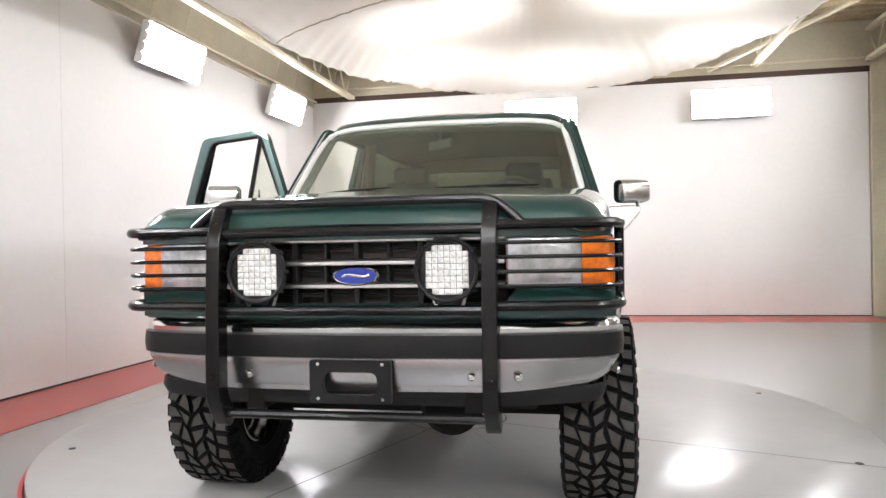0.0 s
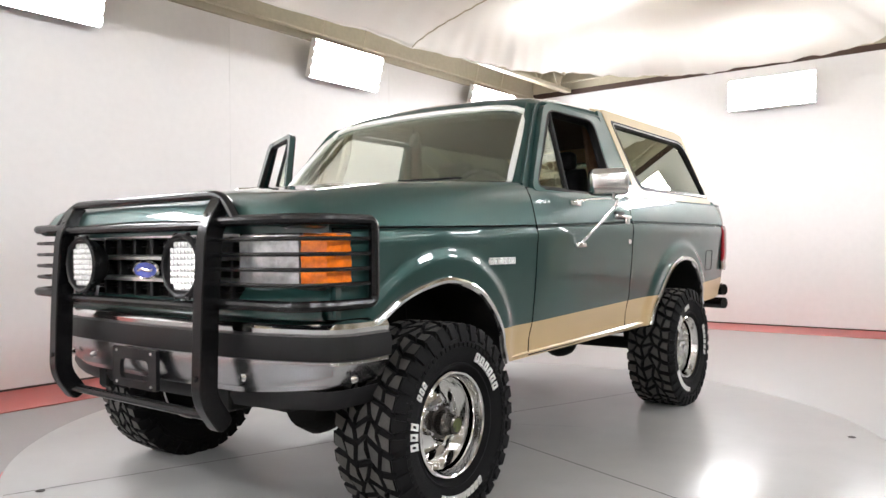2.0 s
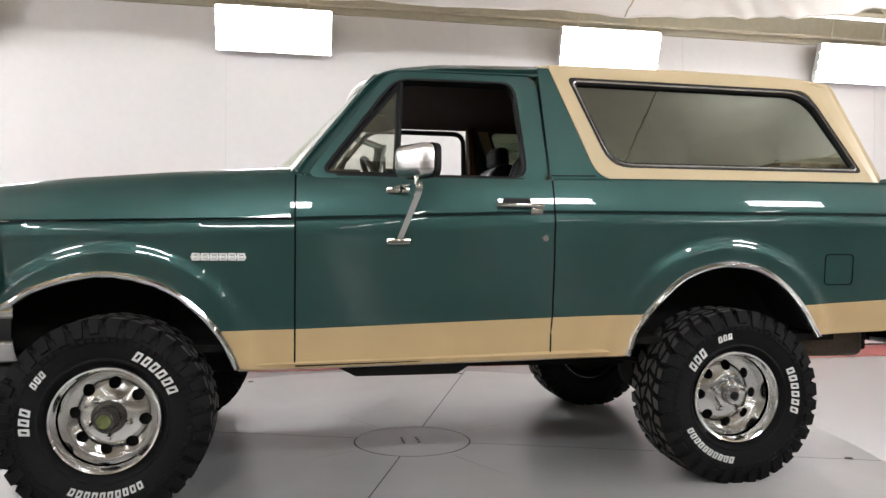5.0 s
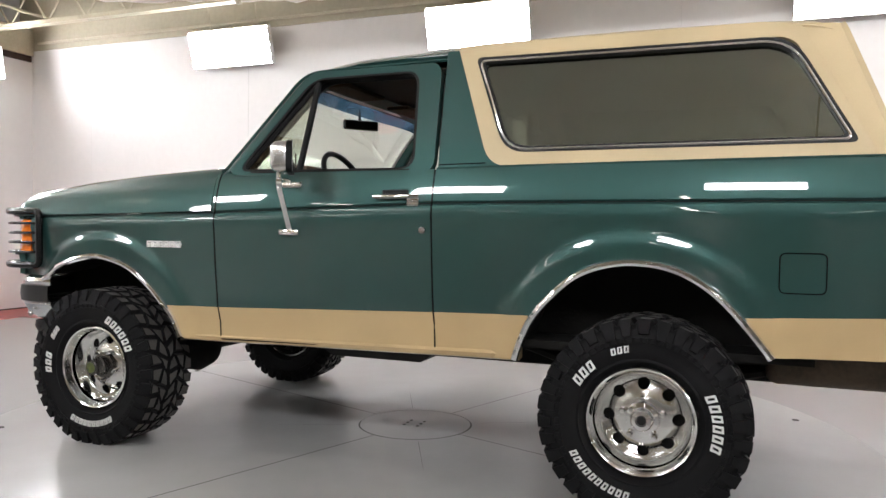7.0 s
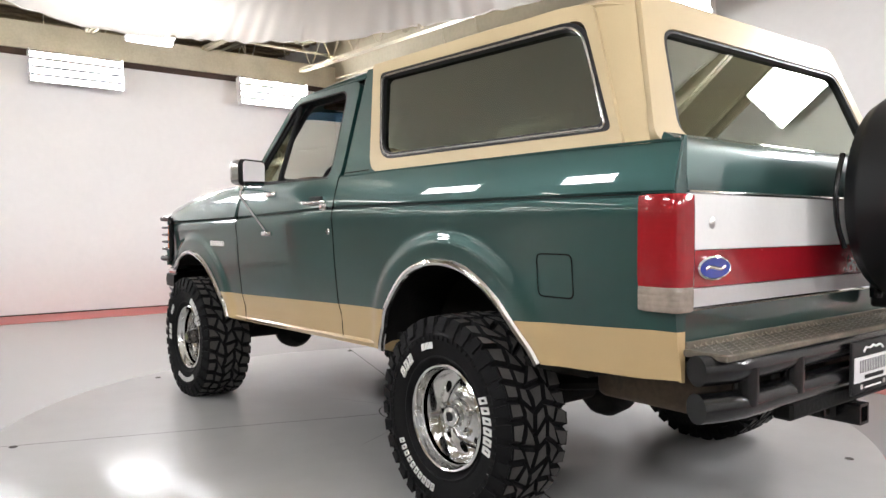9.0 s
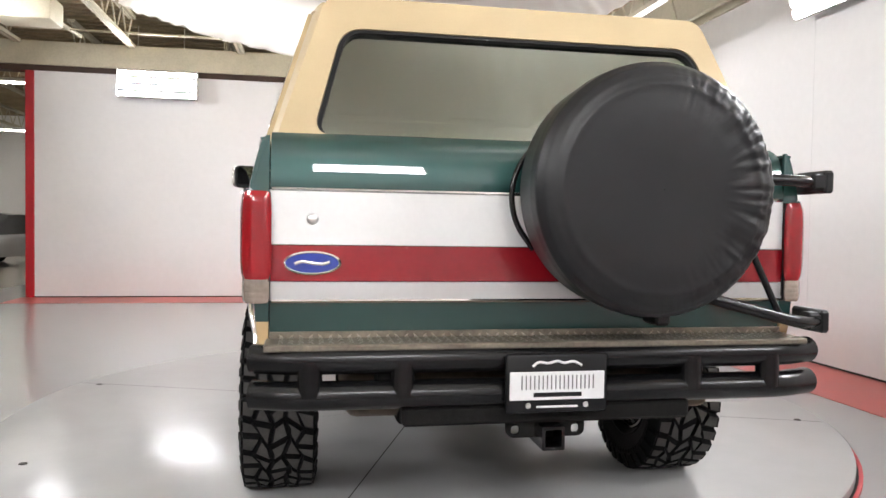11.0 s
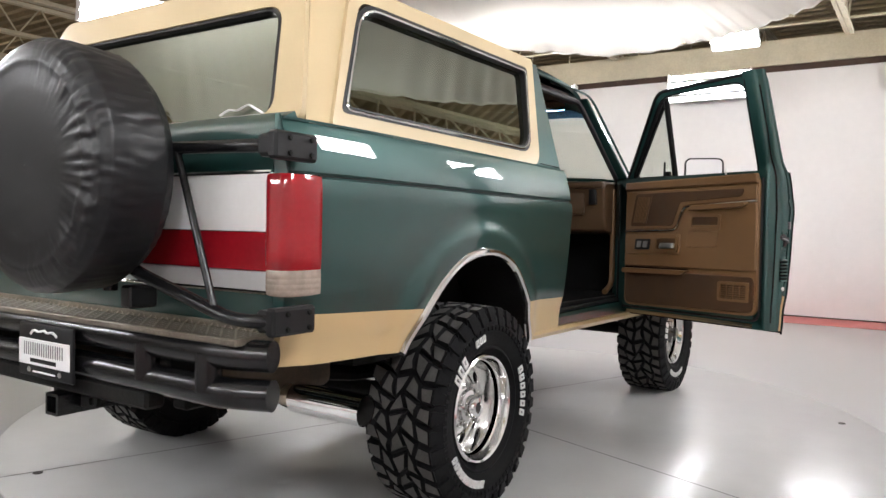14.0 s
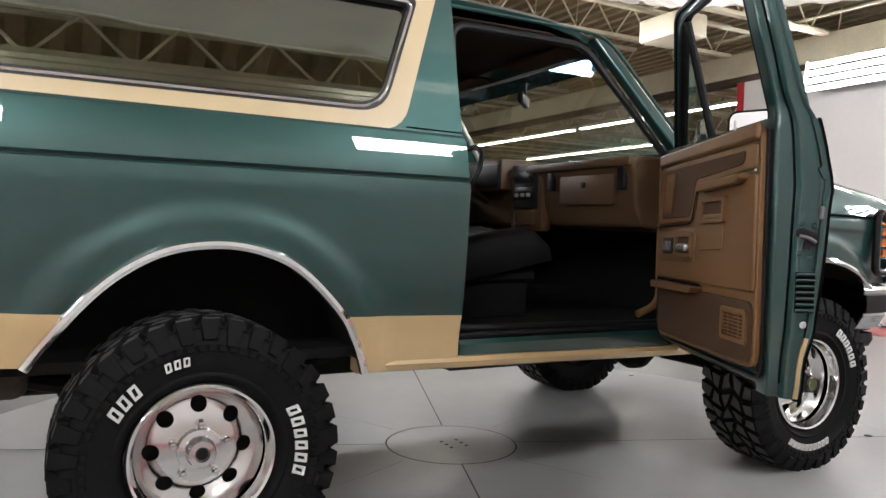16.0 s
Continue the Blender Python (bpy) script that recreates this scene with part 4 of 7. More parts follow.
D_IN = ((-0.530, 1.328), (0.366, 1.328), (0.336, 1.766), (-0.198, 1.762))


def build_door(s, parent):
    """The outer skin, window frame, vent pane and edge of one door, closed."""
    skin = body_panel("door_skin", columns(DF, DR, (), 24), door_bot, lambda y: 1.327, s, parent, rows=30, thick=0.02)
    bm = B()
    tube(bm, [(s * (side_x(y, crease(y)) + 0.0005), y, crease(y)) for y in (lerp(DF + 0.004, DR - 0.004, k / 16) for k in range(17))], 0.0024, 6)
    part("pinstripe", bm, M_BLACK, parent)
    for yy in (DF - 0.002, DR + 0.002):
        bm = B()
        tube(bm, [(s * (side_x(yy, lerp(0.56, 1.325, k / 20)) - 0.0015), yy, lerp(0.56, 1.325, k / 20)) for k in range(21)], 0.0042, 6)
        part("door_gap", bm, M_GAP, parent)
    bm = B()
    tube(bm, [(s * (side_x(y, 0.565) - 0.001), y, door_bot(y) - 0.004) for y in (DF, -0.2, 0.2, DR)], 0.004, 6)
    part("door_gap", bm, M_GAP, parent)
    put = lambda y, z: Vector((s * (glass_x(z) + 0.004), y, z))
    bm = B()
    ring(bm, D_OUT, D_IN, put, 0.06, 0.07)
    bmesh.ops.recalc_face_normals(bm, faces=bm.faces)
    thicken(part("window_frame", bm, M_GREEN, parent), 0.034, 0.0)
    bm = B()
    edge = ring(bm, [(y * 0.998, z) for y, z in D_IN], [(y * 0.962, 1.328 + (z - 1.328) * 0.965 + 0.007) for y, z in D_IN], lambda y, z: put(y, z), 0.07, 0.06)
    thicken(part("window_rubber", bm, M_SEAL, parent, "black window rubber"), 0.03, 0.0)
    bm = B()
    tube(bm, [put(-0.205, 1.33), put(-0.176, 1.745)], 0.015, 8)
    part("vent_bar", bm, M_SEAL, parent, "black quarter light bar")
    bm = B()
    foot = put(-0.235, 1.352) - Vector((s * 0.026, 0, 0))
    box(bm, foot, (0.022, 0.045, 0.026), 0.006, seg=2)
    box(bm, foot + Vector((-s * 0.006, -0.016, 0.035)), (0.01, 0.012, 0.06), 0.003)
    part("vent_latch", bm, M_BLACK, parent, "black quarter light latch")
    # black weather strip along the sloping front and the top
    bm = B()
    c = [Vector((*q, 0)) for q in D_OUT]
    line = [put(q.x, q.y) - Vector((s * 0.018, 0, 0)) for q in (c[0].lerp(c[3], 0.03) + Vector((0.012, 0, 0)), c[3] + Vector((0.008, -0.012, 0)), c[2] + Vector((-0.03, -0.010, 0)))]
    tube(bm, rounded(line, 0.05), 0.0085, 6)
    part("weather_strip", bm, M_SEAL, parent, "black rubber weather strip")
    bm = B()
    pts = [put(-0.505, 1.335), put(-0.21, 1.335), put(-0.176, 1.742)]
    tube(bm, rounded(pts + pts[:2], 0.02), 0.011, 6)
    part("vent_rubber", bm, M_SEAL, parent, "black quarter light rubber")
    bm = B()
    pane(bm, [(-0.498, 1.335), (-0.212, 1.335), (-0.178, 1.735)], put, 0.02)
    thicken(part("vent_pane", bm, M_GLASS, parent, "small triangular quarter light"), 0.004)
    bm = B()
    box(bm, (s * 0.88, -0.055, 1.328), (0.03, 0.80, 0.012), 0.003)
    part("window_sill", bm, M_SEAL, parent, "black rubber window sill strip")
    return skin


def door_handle(s, parent):
    bm = B()
    x = s * (side_x(0.31, 1.2))
    box(bm, (x + s * 0.016, 0.31, 1.213), (0.018, 0.21, 0.017), 0.005, seg=2)
    box(bm, (x + s * 0.006, 0.385, 1.195), (0.02, 0.055, 0.045), 0.006, seg=2)
    h = part("door_handle", bm, M_CHROME, parent, "chrome pull handle")
    bm = B()
    box(bm, (x - s * 0.001, 0.30, 1.222), (0.012, 0.12, 0.042), 0.005)
    part("handle_recess", bm, M_BLACK, parent, "dark handle recess")
    bm = B()
    lathe(bm, [(0, 0.006), (0.012, 0.006), (0.016, 0.0)], 18, pose(s * side_x(0.425, 1.075), 0.425, 1.075, 0, s * 90, 0))
    part("lock", bm, M_CHROME, parent, "round chrome key lock")


def mirror(s, parent, cx=1.088, cy=-0.157, turn=0.0):
    """Chrome towing mirror on a bent strap; turn: degrees by which its glass faces the driver."""
    m = pose(0, 0, 0, 0, 0, s * turn)
    at = (s * cx, cy, 1.372)
    bm = B()
    box(bm, at, (0.195, 0.085, 0.128), 0.032, rot=m, seg=4)
    part("mirror_shell", bm, M_SHELL, parent, "chrome mirror shell")
    for nm, w, h, y0, y1, r, mat, lab in (("mirror_rim", 0.203, 0.134, 0.025, 0.047, 0.032, M_SEAL, "black rubber mirror rim"), ("mirror_glass", 0.187, 0.119, 0.0455, 0.049, 0.026, M_MIRROR, "mirror glass")):
        bm = B()
        poly = []
        for px, pz, a0 in ((1, 1, 0), (-1, 1, 90), (-1, -1, 180), (1, -1, 270)):
            poly += [(px * (w / 2 - r) + r * math.cos(radians(a0 + 15 * k)), pz * (h / 2 - r) + r * math.sin(radians(a0 + 15 * k))) for k in range(7)]
        prism(bm, poly, lambda u, v, q: Vector(at) + m @ Vector((u, y0 + q, v)), y1 - y0)
        bmesh.ops.recalc_face_normals(bm, faces=bm.faces)
        part(nm, bm, mat, parent, lab)
    ox = cx - 1.088
    bm = B()
    path = rounded([Vector(p) for p in ((s * 0.93, -0.225, 1.278), (s * (1.0 + ox), -0.18, 1.286), (s * (1.125 + ox), cy + 0.012, 1.287), (s * (1.122 + ox), cy + 0.01, 1.25), (s * 0.958, -0.20, 1.068))], 0.03)
    half = Vector((0, 0.0125, 0))
    rows = [(bm.verts.new(p - half), bm.verts.new(p + half)) for p in path]
    for (a, b), (c, d) in zip(rows, rows[1:]):
        bm.faces.new((a, b, d, c))
    thicken(part("mirror_arm", bm, M_CHROME, parent, "flat chrome mirror strap"), 0.006, 0.0)
    bm = B()
    tube(bm, [(s * (1.11 + ox), cy, 1.28), (s * (1.11 + ox), cy, 1.315)], 0.009, 8)
    part("mirror_pivot", bm, M_CHROME, parent)
    for y, z in ((-0.205, 1.268), (-0.205, 1.058)):
        bm = B()
        box(bm, (s * (side_x(y, z) + 0.009), y, z), (0.024, 0.10, 0.026), 0.007, seg=2)
        part("mirror_foot", bm, M_CHROME, parent, "chrome mirror foot")


ldoor = new("door")
ldoor.parent = truck
ldoor["label"] = "closed green and tan door with its window down"
build_door(1, ldoor)
door_handle(1, ldoor)
mirror(1, ldoor, turn=30.0)

# ---- wheels ----
M_HUBGREEN = material("hub_green", (0.10, 0.12, 0.02), rough=0.3, coat=0.5, vary=0.4, scale=40, second=(0.02, 0.03, 0.015))
M_HUBDARK = material("dark_hub_steel", (0.10, 0.092, 0.085), rough=0.22, metal=0.9, vary=0.2, scale=30)
TR, TW = 0.390, 0.290


def tyre_profile():
    h = TW / 2
    return [(0.205, -h * 0.70), (0.225, -h * 0.88), (0.229, -h * 0.92), (0.234, -h * 0.92), (0.238, -h * 0.905), (0.27, -h * 0.985), (0.312, -h), (0.318, -h * 1.018), (0.324, -h * 0.995), (0.345, -h * 0.97), (0.360, -h * 0.90), (0.370, -h * 0.80), (0.373, -h * 0.4), (0.374, 0),
            (0.373, h * 0.4), (0.370, h * 0.80), (0.360, h * 0.90), (0.345, h * 0.97), (0.324, h * 0.995), (0.318, h * 1.018), (0.312, h), (0.27, h * 0.985), (0.238, h * 0.905), (0.234, h * 0.92), (0.229, h * 0.92), (0.225, h * 0.88), (0.205, h * 0.70)]


def block(bm, pts, r0, r1, bevel=0.82, along=0.82):
    """A tread block: a polygon [(angle, width)] lifted from radius r0 to r1, the top a little smaller."""
    ca, cw = sum(p[0] for p in pts) / len(pts), sum(p[1] for p in pts) / len(pts)

    def at(a, w, r):
        return (r * math.cos(a), r * math.sin(a), w)
    lo = [bm.verts.new(at(a, w, r0)) for a, w in pts]
    hi = [bm.verts.new(at(lerp(ca, a, along), lerp(cw, w, bevel), r1)) for a, w in pts]
    n = len(pts)
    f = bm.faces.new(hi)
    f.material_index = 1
    for i in range(n):
        bm.faces.new((lo[i], lo[(i + 1) % n], hi[(i + 1) % n], hi[i]))


def tread_mesh():
    """Rows of close, uneven blocks across the tread, with lugs down both shoulders."""
    bm = B()
    h = TW / 2
    n = 34
    d = math.tau / n
    cols = (-h * 0.93, -0.082, -0.030, 0.027, 0.080, h * 0.93)
    rnd = random.Random(5)
    jig = [[(rnd.uniform(-0.22, 0.22), rnd.uniform(-0.010, 0.010)) for _ in cols] for _ in range(n)]

    def corner(i, j):
        ja, jw = jig[i % n][j]
        edge = j in (0, len(cols) - 1)
        slant = (0.0, 0.25, 0.75, 0.20, 0.70, 0.9)[j]
        zig = (0.009 if (i + j) % 2 else -0.009) if not edge else 0
        return ((i + slant + (0.3 * ja if edge else ja)) * d, cols[j] + zig + (0 if edge else jw))
    for i in range(n):
        for j in range(len(cols) - 1):
            q = [corner(i, j), corner(i, j + 1), corner(i + 1, j + 1), corner(i + 1, j)]
            if j in (1, 2, 3) and (i + j) % 3 == 0:
                # a nick in the long side
                a, b = q[1], q[2]
                q.insert(2, ((a[0] + b[0]) / 2, (a[1] + b[1]) / 2 - 0.009))
            block(bm, q[::-1], 0.363, TR - (0.003 if j in (0, 4) else 0) + rnd.uniform(-0.0012, 0.0012), 0.80 if j in (0, 4) else 0.64, 0.60 if j in (0, 4) else 0.64)

    def at(a_, r_, w_):
        return bm.verts.new((r_ * math.cos(a_), r_ * math.sin(a_), w_))
    for s, j in ((-1, 0), (1, len(cols) - 1)):
        for i in range(n):
            b0, b1 = corner(i, j)[0] + 0.17 * d, corner(i + 1, j)[0] - 0.17 * d
            r_lo = (0.318, 0.334, 0.324)[i % 3]
            p = [at(b0, 0.384, s * h * 0.95), at(b1, 0.384, s * h * 0.95), at(lerp(b1, b0, 0.12), r_lo, s * (h + 0.007)), at(lerp(b0, b1, 0.12), r_lo, s * (h + 0.007))]
            p2 = [at(b0 - 0.03 * d, 0.370, s * h * 0.80), at(b1 + 0.03 * d, 0.370, s * h * 0.80), at(b1, r_lo - 0.006, s * h * 0.97), at(b0, r_lo - 0.006, s * h * 0.97)]
            bm.faces.new(p if s < 0 else p[::-1])
            for k in range(4):
                bm.faces.new((p[k], p[(k + 1) % 4], p2[(k + 1) % 4], p2[k]))
        # a row of low ribs below the lugs
        for i in range(2 * n):
            a0, a1 = (i + 0.18) * d / 2, (i + 0.82) * d / 2
            q = [(a0, 0.315), (a1, 0.315), (a1, 0.300), (a0, 0.300)]
            p = [at(a_, r_, s * (h + 0.0035)) for a_, r_ in q]
            p2 = [at(a_, r_ + (0.003 if r_ > 0.31 else -0.003), s * (h - 0.003)) for a_, r_ in q]
            bm.faces.new(p)
            for k in range(4):
                bm.faces.new((p[k], p[(k + 1) % 4], p2[(k + 1) % 4], p2[k]))
    bmesh.ops.recalc_face_normals(bm, faces=bm.faces)
    return bm


def tyre_mesh():
    bm = B()
    lathe(bm, tyre_profile(), 72)
    return bm


def rim_mesh():
    """Polished eight-hole wheel; outside towards +z."""
    bm = B()
    h = TW / 2
    prof = [(0.196, -h * 0.8), (0.203, -h * 0.78), (0.19, -h * 0.6), (0.175, 0.0), (0.178, h * 0.45), (0.186, h * 0.66), (0.197, h * 0.72), (0.205, h * 0.76), (0.206, h * 0.82), (0.199, h * 0.86), (0.192, h * 0.83),
            (0.186, h * 0.70), (0.178, h * 0.45), (0.168, h * 0.07)]
    lathe(bm, prof, 80)
    # the dished face with eight round holes: a fan of sectors, each with its hole
    zf = lambda r: interp(r, (0.06, 0.085, 0.105, 0.15, 0.160, 0.168), (h * 0.30, h * 0.28, h * 0.24, h * 0.12, h * 0.085, h * 0.07))
    holes, rh, rc = 8, 0.0230, 0.129
    half = math.pi / holes
    for k in range(holes):
        mid = math.tau * k / holes
        c = Vector((rc * math.cos(mid), rc * math.sin(mid), 0))
        line = [(0.168, lerp(-half, half, i / 10)) for i in range(10)] + [(lerp(0.168, 0.092, i / 8), half) for i in range(8)]
        line += [(0.092, lerp(half, -half, i / 6)) for i in range(6)] + [(lerp(0.092, 0.168, i / 8), -half) for i in range(8)]
        rings = []
        for f in (0.0, 0.3, 0.6, 0.85, 1.0):
            row = []
            for r, a in line:
                p = Vector((r * math.cos(mid + a), r * math.sin(mid + a), 0))
                q = c + (p - c).normalized() * rh
                p = p.lerp(q, f)
                p.z = zf(math.hypot(p.x, p.y))
                row.append(bm.verts.new(p))
            rings.append(row)
        deep = [bm.verts.new(Vector((v.co.x, v.co.y, v.co.z - 0.035))) for v in rings[-1]]
        rings.append(deep)
        m = len(line)
        for p, q in zip(rings, rings[1:]):
            for i in range(m):
                bm.faces.new((p[i], p[(i + 1) % m], q[(i + 1) % m], q[i]))
    lathe(bm, [(0.092, zf(0.092)), (0.085, zf(0.085)), (0.06, zf(0.06))], 48)
    bmesh.ops.remove_doubles(bm, verts=bm.verts, dist=0.0003)
    bmesh.ops.recalc_face_normals(bm, faces=bm.faces)
    return bm


def hub_mesh(front):
    bm = B()
    h = TW / 2
    z0 = h * 0.32
    if front:
        lathe(bm, [(0.066, z0 - 0.01), (0.064, z0 + 0.012), (0.048, z0 + 0.016), (0.046, z0 + 0.045), (0.040, z0 + 0.052), (0.036, z0 + 0.085), (0.030, z0 + 0.09), (0, z0 + 0.09)], 32)
    else:
        lathe(bm, [(0.066, z0 - 0.01), (0.060, z0 + 0.012), (0.045, z0 + 0.016), (0.042, z0 + 0.040), (0.036, z0 + 0.050), (0.022, z0 + 0.052), (0.020, z0 + 0.046), (0, z0 + 0.046)], 32)
    return bm


def nut_mesh():
    bm = B()
    lathe(bm, [(0.0125, 0), (0.0125, 0.02), (0.009, 0.032), (0, 0.034)], 6)
    return bm


def mark_mesh(w=0.5, h=0.74, stroke=0.15, deep=0.12, lean=0.0):
    """A plain hollow upright mark of letter size, its top towards +x."""
    bm = B()
    rows = []
    for z in (0, deep):
        for f in (0, stroke):
            rows.append([bm.verts.new((a * (h / 2 - f), b * (w / 2 - f) + lean * a, z)) for a, b in ((-1, -1), (1, -1), (1, 1), (-1, 1))])
    lo, li, ho, hi = rows
    for k in range(4):
        j = (k + 1) % 4
        bm.faces.new((ho[k], ho[j], hi[j], hi[k]))
        bm.faces.new((lo[k], lo[j], ho[j], ho[k]))
        bm.faces.new((hi[k], hi[j], li[j], li[k]))
    bmesh.ops.recalc_face_normals(bm, faces=bm.faces)
    return bm


LETTER = part("side_wall_mark", mark_mesh(lean=-0.05), M_LETTER)
LETTER_MESH = LETTER.data
bpy.data.objects.remove(LETTER)


def lettering(w, n, r, mid, size):
    """n plain raised bars of letter size along a circle; mid in degrees clockwise from the top, seen from outside."""
    for k in range(n):
        a = math.radians(90 - mid) - (k - (n - 1) / 2) * size * 0.72 / r
        ob = new("side_wall_mark", LETTER_MESH)
        ob.parent = w
        ob.matrix_basis = Matrix.Rotation(a, 4, "Z") @ Matrix.Translation((r, 0, TW / 2 * 0.985)) @ Matrix.Rotation(radians(4), 4, "Y") @ Matrix.Diagonal((size, size, 0.05, 1))


def make_wheel(front):
    w = new("wheel")
    w["label"] = "mud-terrain tyre with white lettering on a polished eight-hole rim"
    tyre = part("tyre", tyre_mesh(), M_RUBBER, None, "black mud-terrain tyre with raised white lettering", sharp=30)
    tyre.parent = w
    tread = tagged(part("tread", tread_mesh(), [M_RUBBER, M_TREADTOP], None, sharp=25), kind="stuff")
    tread.parent = tyre
    rim = part("rim", rim_mesh(), M_ALU, None, "polished aluminium rim")
    rim.parent = w
    hub = part("hub_cap", hub_mesh(front), M_HUBDARK if front else M_CHROME, None, "dark steel locking hub" if front else "chrome hub cap")
    hub.parent = w
    bm = B()
    z0 = TW / 2 * 0.32
    lathe(bm, [(0.0, 0.003), (0.026, 0.002), (0.028, -0.004)] if front else [(0.0, 0.002), (0.017, 0.001), (0.019, -0.003)], 24, Matrix.Translation((0, 0, z0 + (0.089 if front else 0.048))))
    part("hub_centre", bm, M_HUBGREEN if front else M_BLACK, None, "dark green hub centre" if front else "dark hub centre").parent = w
    for k in range(5):
        a = math.tau * k / 5 + 0.3
        ob = part("wheel_nut", nut_mesh(), M_CHROME, None)
        ob.location = (0.078 * math.cos(a), 0.078 * math.sin(a), TW / 2 * 0.29)
        ob.parent = w
    bm = B()
    lathe(bm, [(0.165, -0.02), (0.10, -0.03), (0, -0.03)], 32)
    drum = part("brake_disc", bm, M_DARK, None, "dark brake disc")
    drum.parent = w
    for n, mid, size, r in ((6, 84, 0.050, 0.270), (3, -50, 0.050, 0.270), (3, -16, 0.034, 0.277), (10, 215, 0.038, 0.274)):
        lettering(w, n, r, mid, size)
    return w


AX = 0.845
HUBZ = 0.376


def set_wheel(ob, s, y, roll, ax=AX):
    # outside (+z) to the side s, letters' top turned by roll degrees
    m = Matrix.Translation((s * ax, y, HUBZ)) @ Matrix.Rotation(radians(90 * s), 4, "Y") @ Matrix.Rotation(radians(roll), 4, "Z")
    ob.parent = truck
    ob.matrix_basis = m


wf, wr = make_wheel(True), make_wheel(False)
set_wheel(wf, 1, -1.315, 128, 0.858)
set_wheel(wr, 1, 1.315, 90, 0.838)
for src, s, y, roll, ax in ((wf, -1, -1.285, -60, 0.822), (wr, -1, 1.312, -90, 0.856)):
    c = copy_thing(src, Matrix())
    set_wheel(c, s, y, roll, ax)

# ---- front of the truck ----
def nose_y(x):
    """The front face in plan: bowed, swept back towards the corners."""
    a = abs(x)
    return -1.985 + 0.10 * (a / 0.9) ** 3


# grille: shell, bright bars, dark mesh, uprights
grille = new("grille")
grille.parent = truck
grille["label"] = "black grille with bright horizontal bars"
bm = B()
sheet(bm, 20, 4, lambda u, v: Vector((lerp(-0.545, 0.545, u), nose_y(lerp(-0.545, 0.545, u)) + 0.075, lerp(0.85, 1.115, v))))
thicken(part("grille_back", bm, M_SEAM, grille, "dark grille backing"), 0.01)
for z, hh, mat in ((1.108, 0.016, M_BRUSH), (1.022, 0.012, M_BRUSH), (0.938, 0.012, M_BRUSH), (0.858, 0.014, M_BLACK)):
    bm = B()
    g = []
    for k in range(25):
        x = lerp(-0.54, 0.54, k / 24)
        y = nose_y(x) - 0.004
        g.append([bm.verts.new((x, y + dy, z + dz)) for dy, dz in ((0, -hh * 0.6), (0, hh * 0.4), (0.012, hh), (0.06, hh), (0.06, -hh))])
    for i in range(24):
        for k in range(5):
            bm.faces.new((g[i][k], g[i + 1][k], g[i + 1][(k + 1) % 5], g[i][(k + 1) % 5]))
    bm.faces.new(g[0][::-1])
    bm.faces.new(g[-1])
    bmesh.ops.recalc_face_normals(bm, faces=bm.faces)
    part("grille_bar", bm, mat, grille, "bright horizontal bar" if mat is M_BRUSH else "")
for k in range(9):
    x = lerp(-0.48, 0.48, k / 8)
    bm = B()
    box(bm, (x, nose_y(x) + 0.035, 0.98), (0.012 if k % 2 else 0.022, 0.05, 0.24), 0.003)
    part("grille_upright", bm, M_BLACK, grille)
for k in range(2):
    for z in (0.98, 1.065, 0.897):
        bm = B()
        box(bm, (0, nose_y(0) + 0.05 + 0.0, z + 0.012 * k), (1.04, 0.02, 0.006), 0.001)
        part("grille_slat", bm, M_BLACK, grille)
# oval badge without lettering
def badge(name, parent, m, a=0.088, b=0.036):
    bm = B()
    pts = [(math.cos(math.tau * k / 40), math.sin(math.tau * k / 40)) for k in range(40)]
    rings = [[bm.verts.new((x * a * f, y * b * f2, h)) for x, y in pts] for f, f2, h in ((1, 1, 0), (1, 1, 0.008), (0.94, 0.88, 0.012), (0.9, 0.8, 0.010))]
    for p, q in zip(rings, rings[1:]):
        for k in range(40):
            bm.faces.new((p[k], p[(k + 1) % 40], q[(k + 1) % 40], q[k]))
    ob = part(name, bm, M_CHROME, None, "bright oval badge with a blue centre")
    ob.parent = parent
    ob.matrix_basis = m
    bm = B()
    vs = [bm.verts.new((x * a * 0.91, y * b * 0.82, 0.0105)) for x, y in pts]
    bm.faces.new(vs)
    c = part("badge_field", bm, M_BLUE, None, "blue badge field")
    c.parent = ob
    bm = B()
    tube(bm, smooth_line([(-0.052, -0.003, 0.011), (-0.03, 0.004, 0.011), (0.0, 0.0, 0.011), (0.03, -0.003, 0.011), (0.052, 0.003, 0.011)], 5), 0.0048, 6, flat=0.4)
    c = part("badge_mark", bm, M_CHROME, None, "plain bright scroll mark")
    c.parent = ob
    return ob


badge("badge", truck, Matrix.Translation((0.005, nose_y(0) - 0.008, 0.975)) @ pose(0, 0, 0, 90, 0, 0))

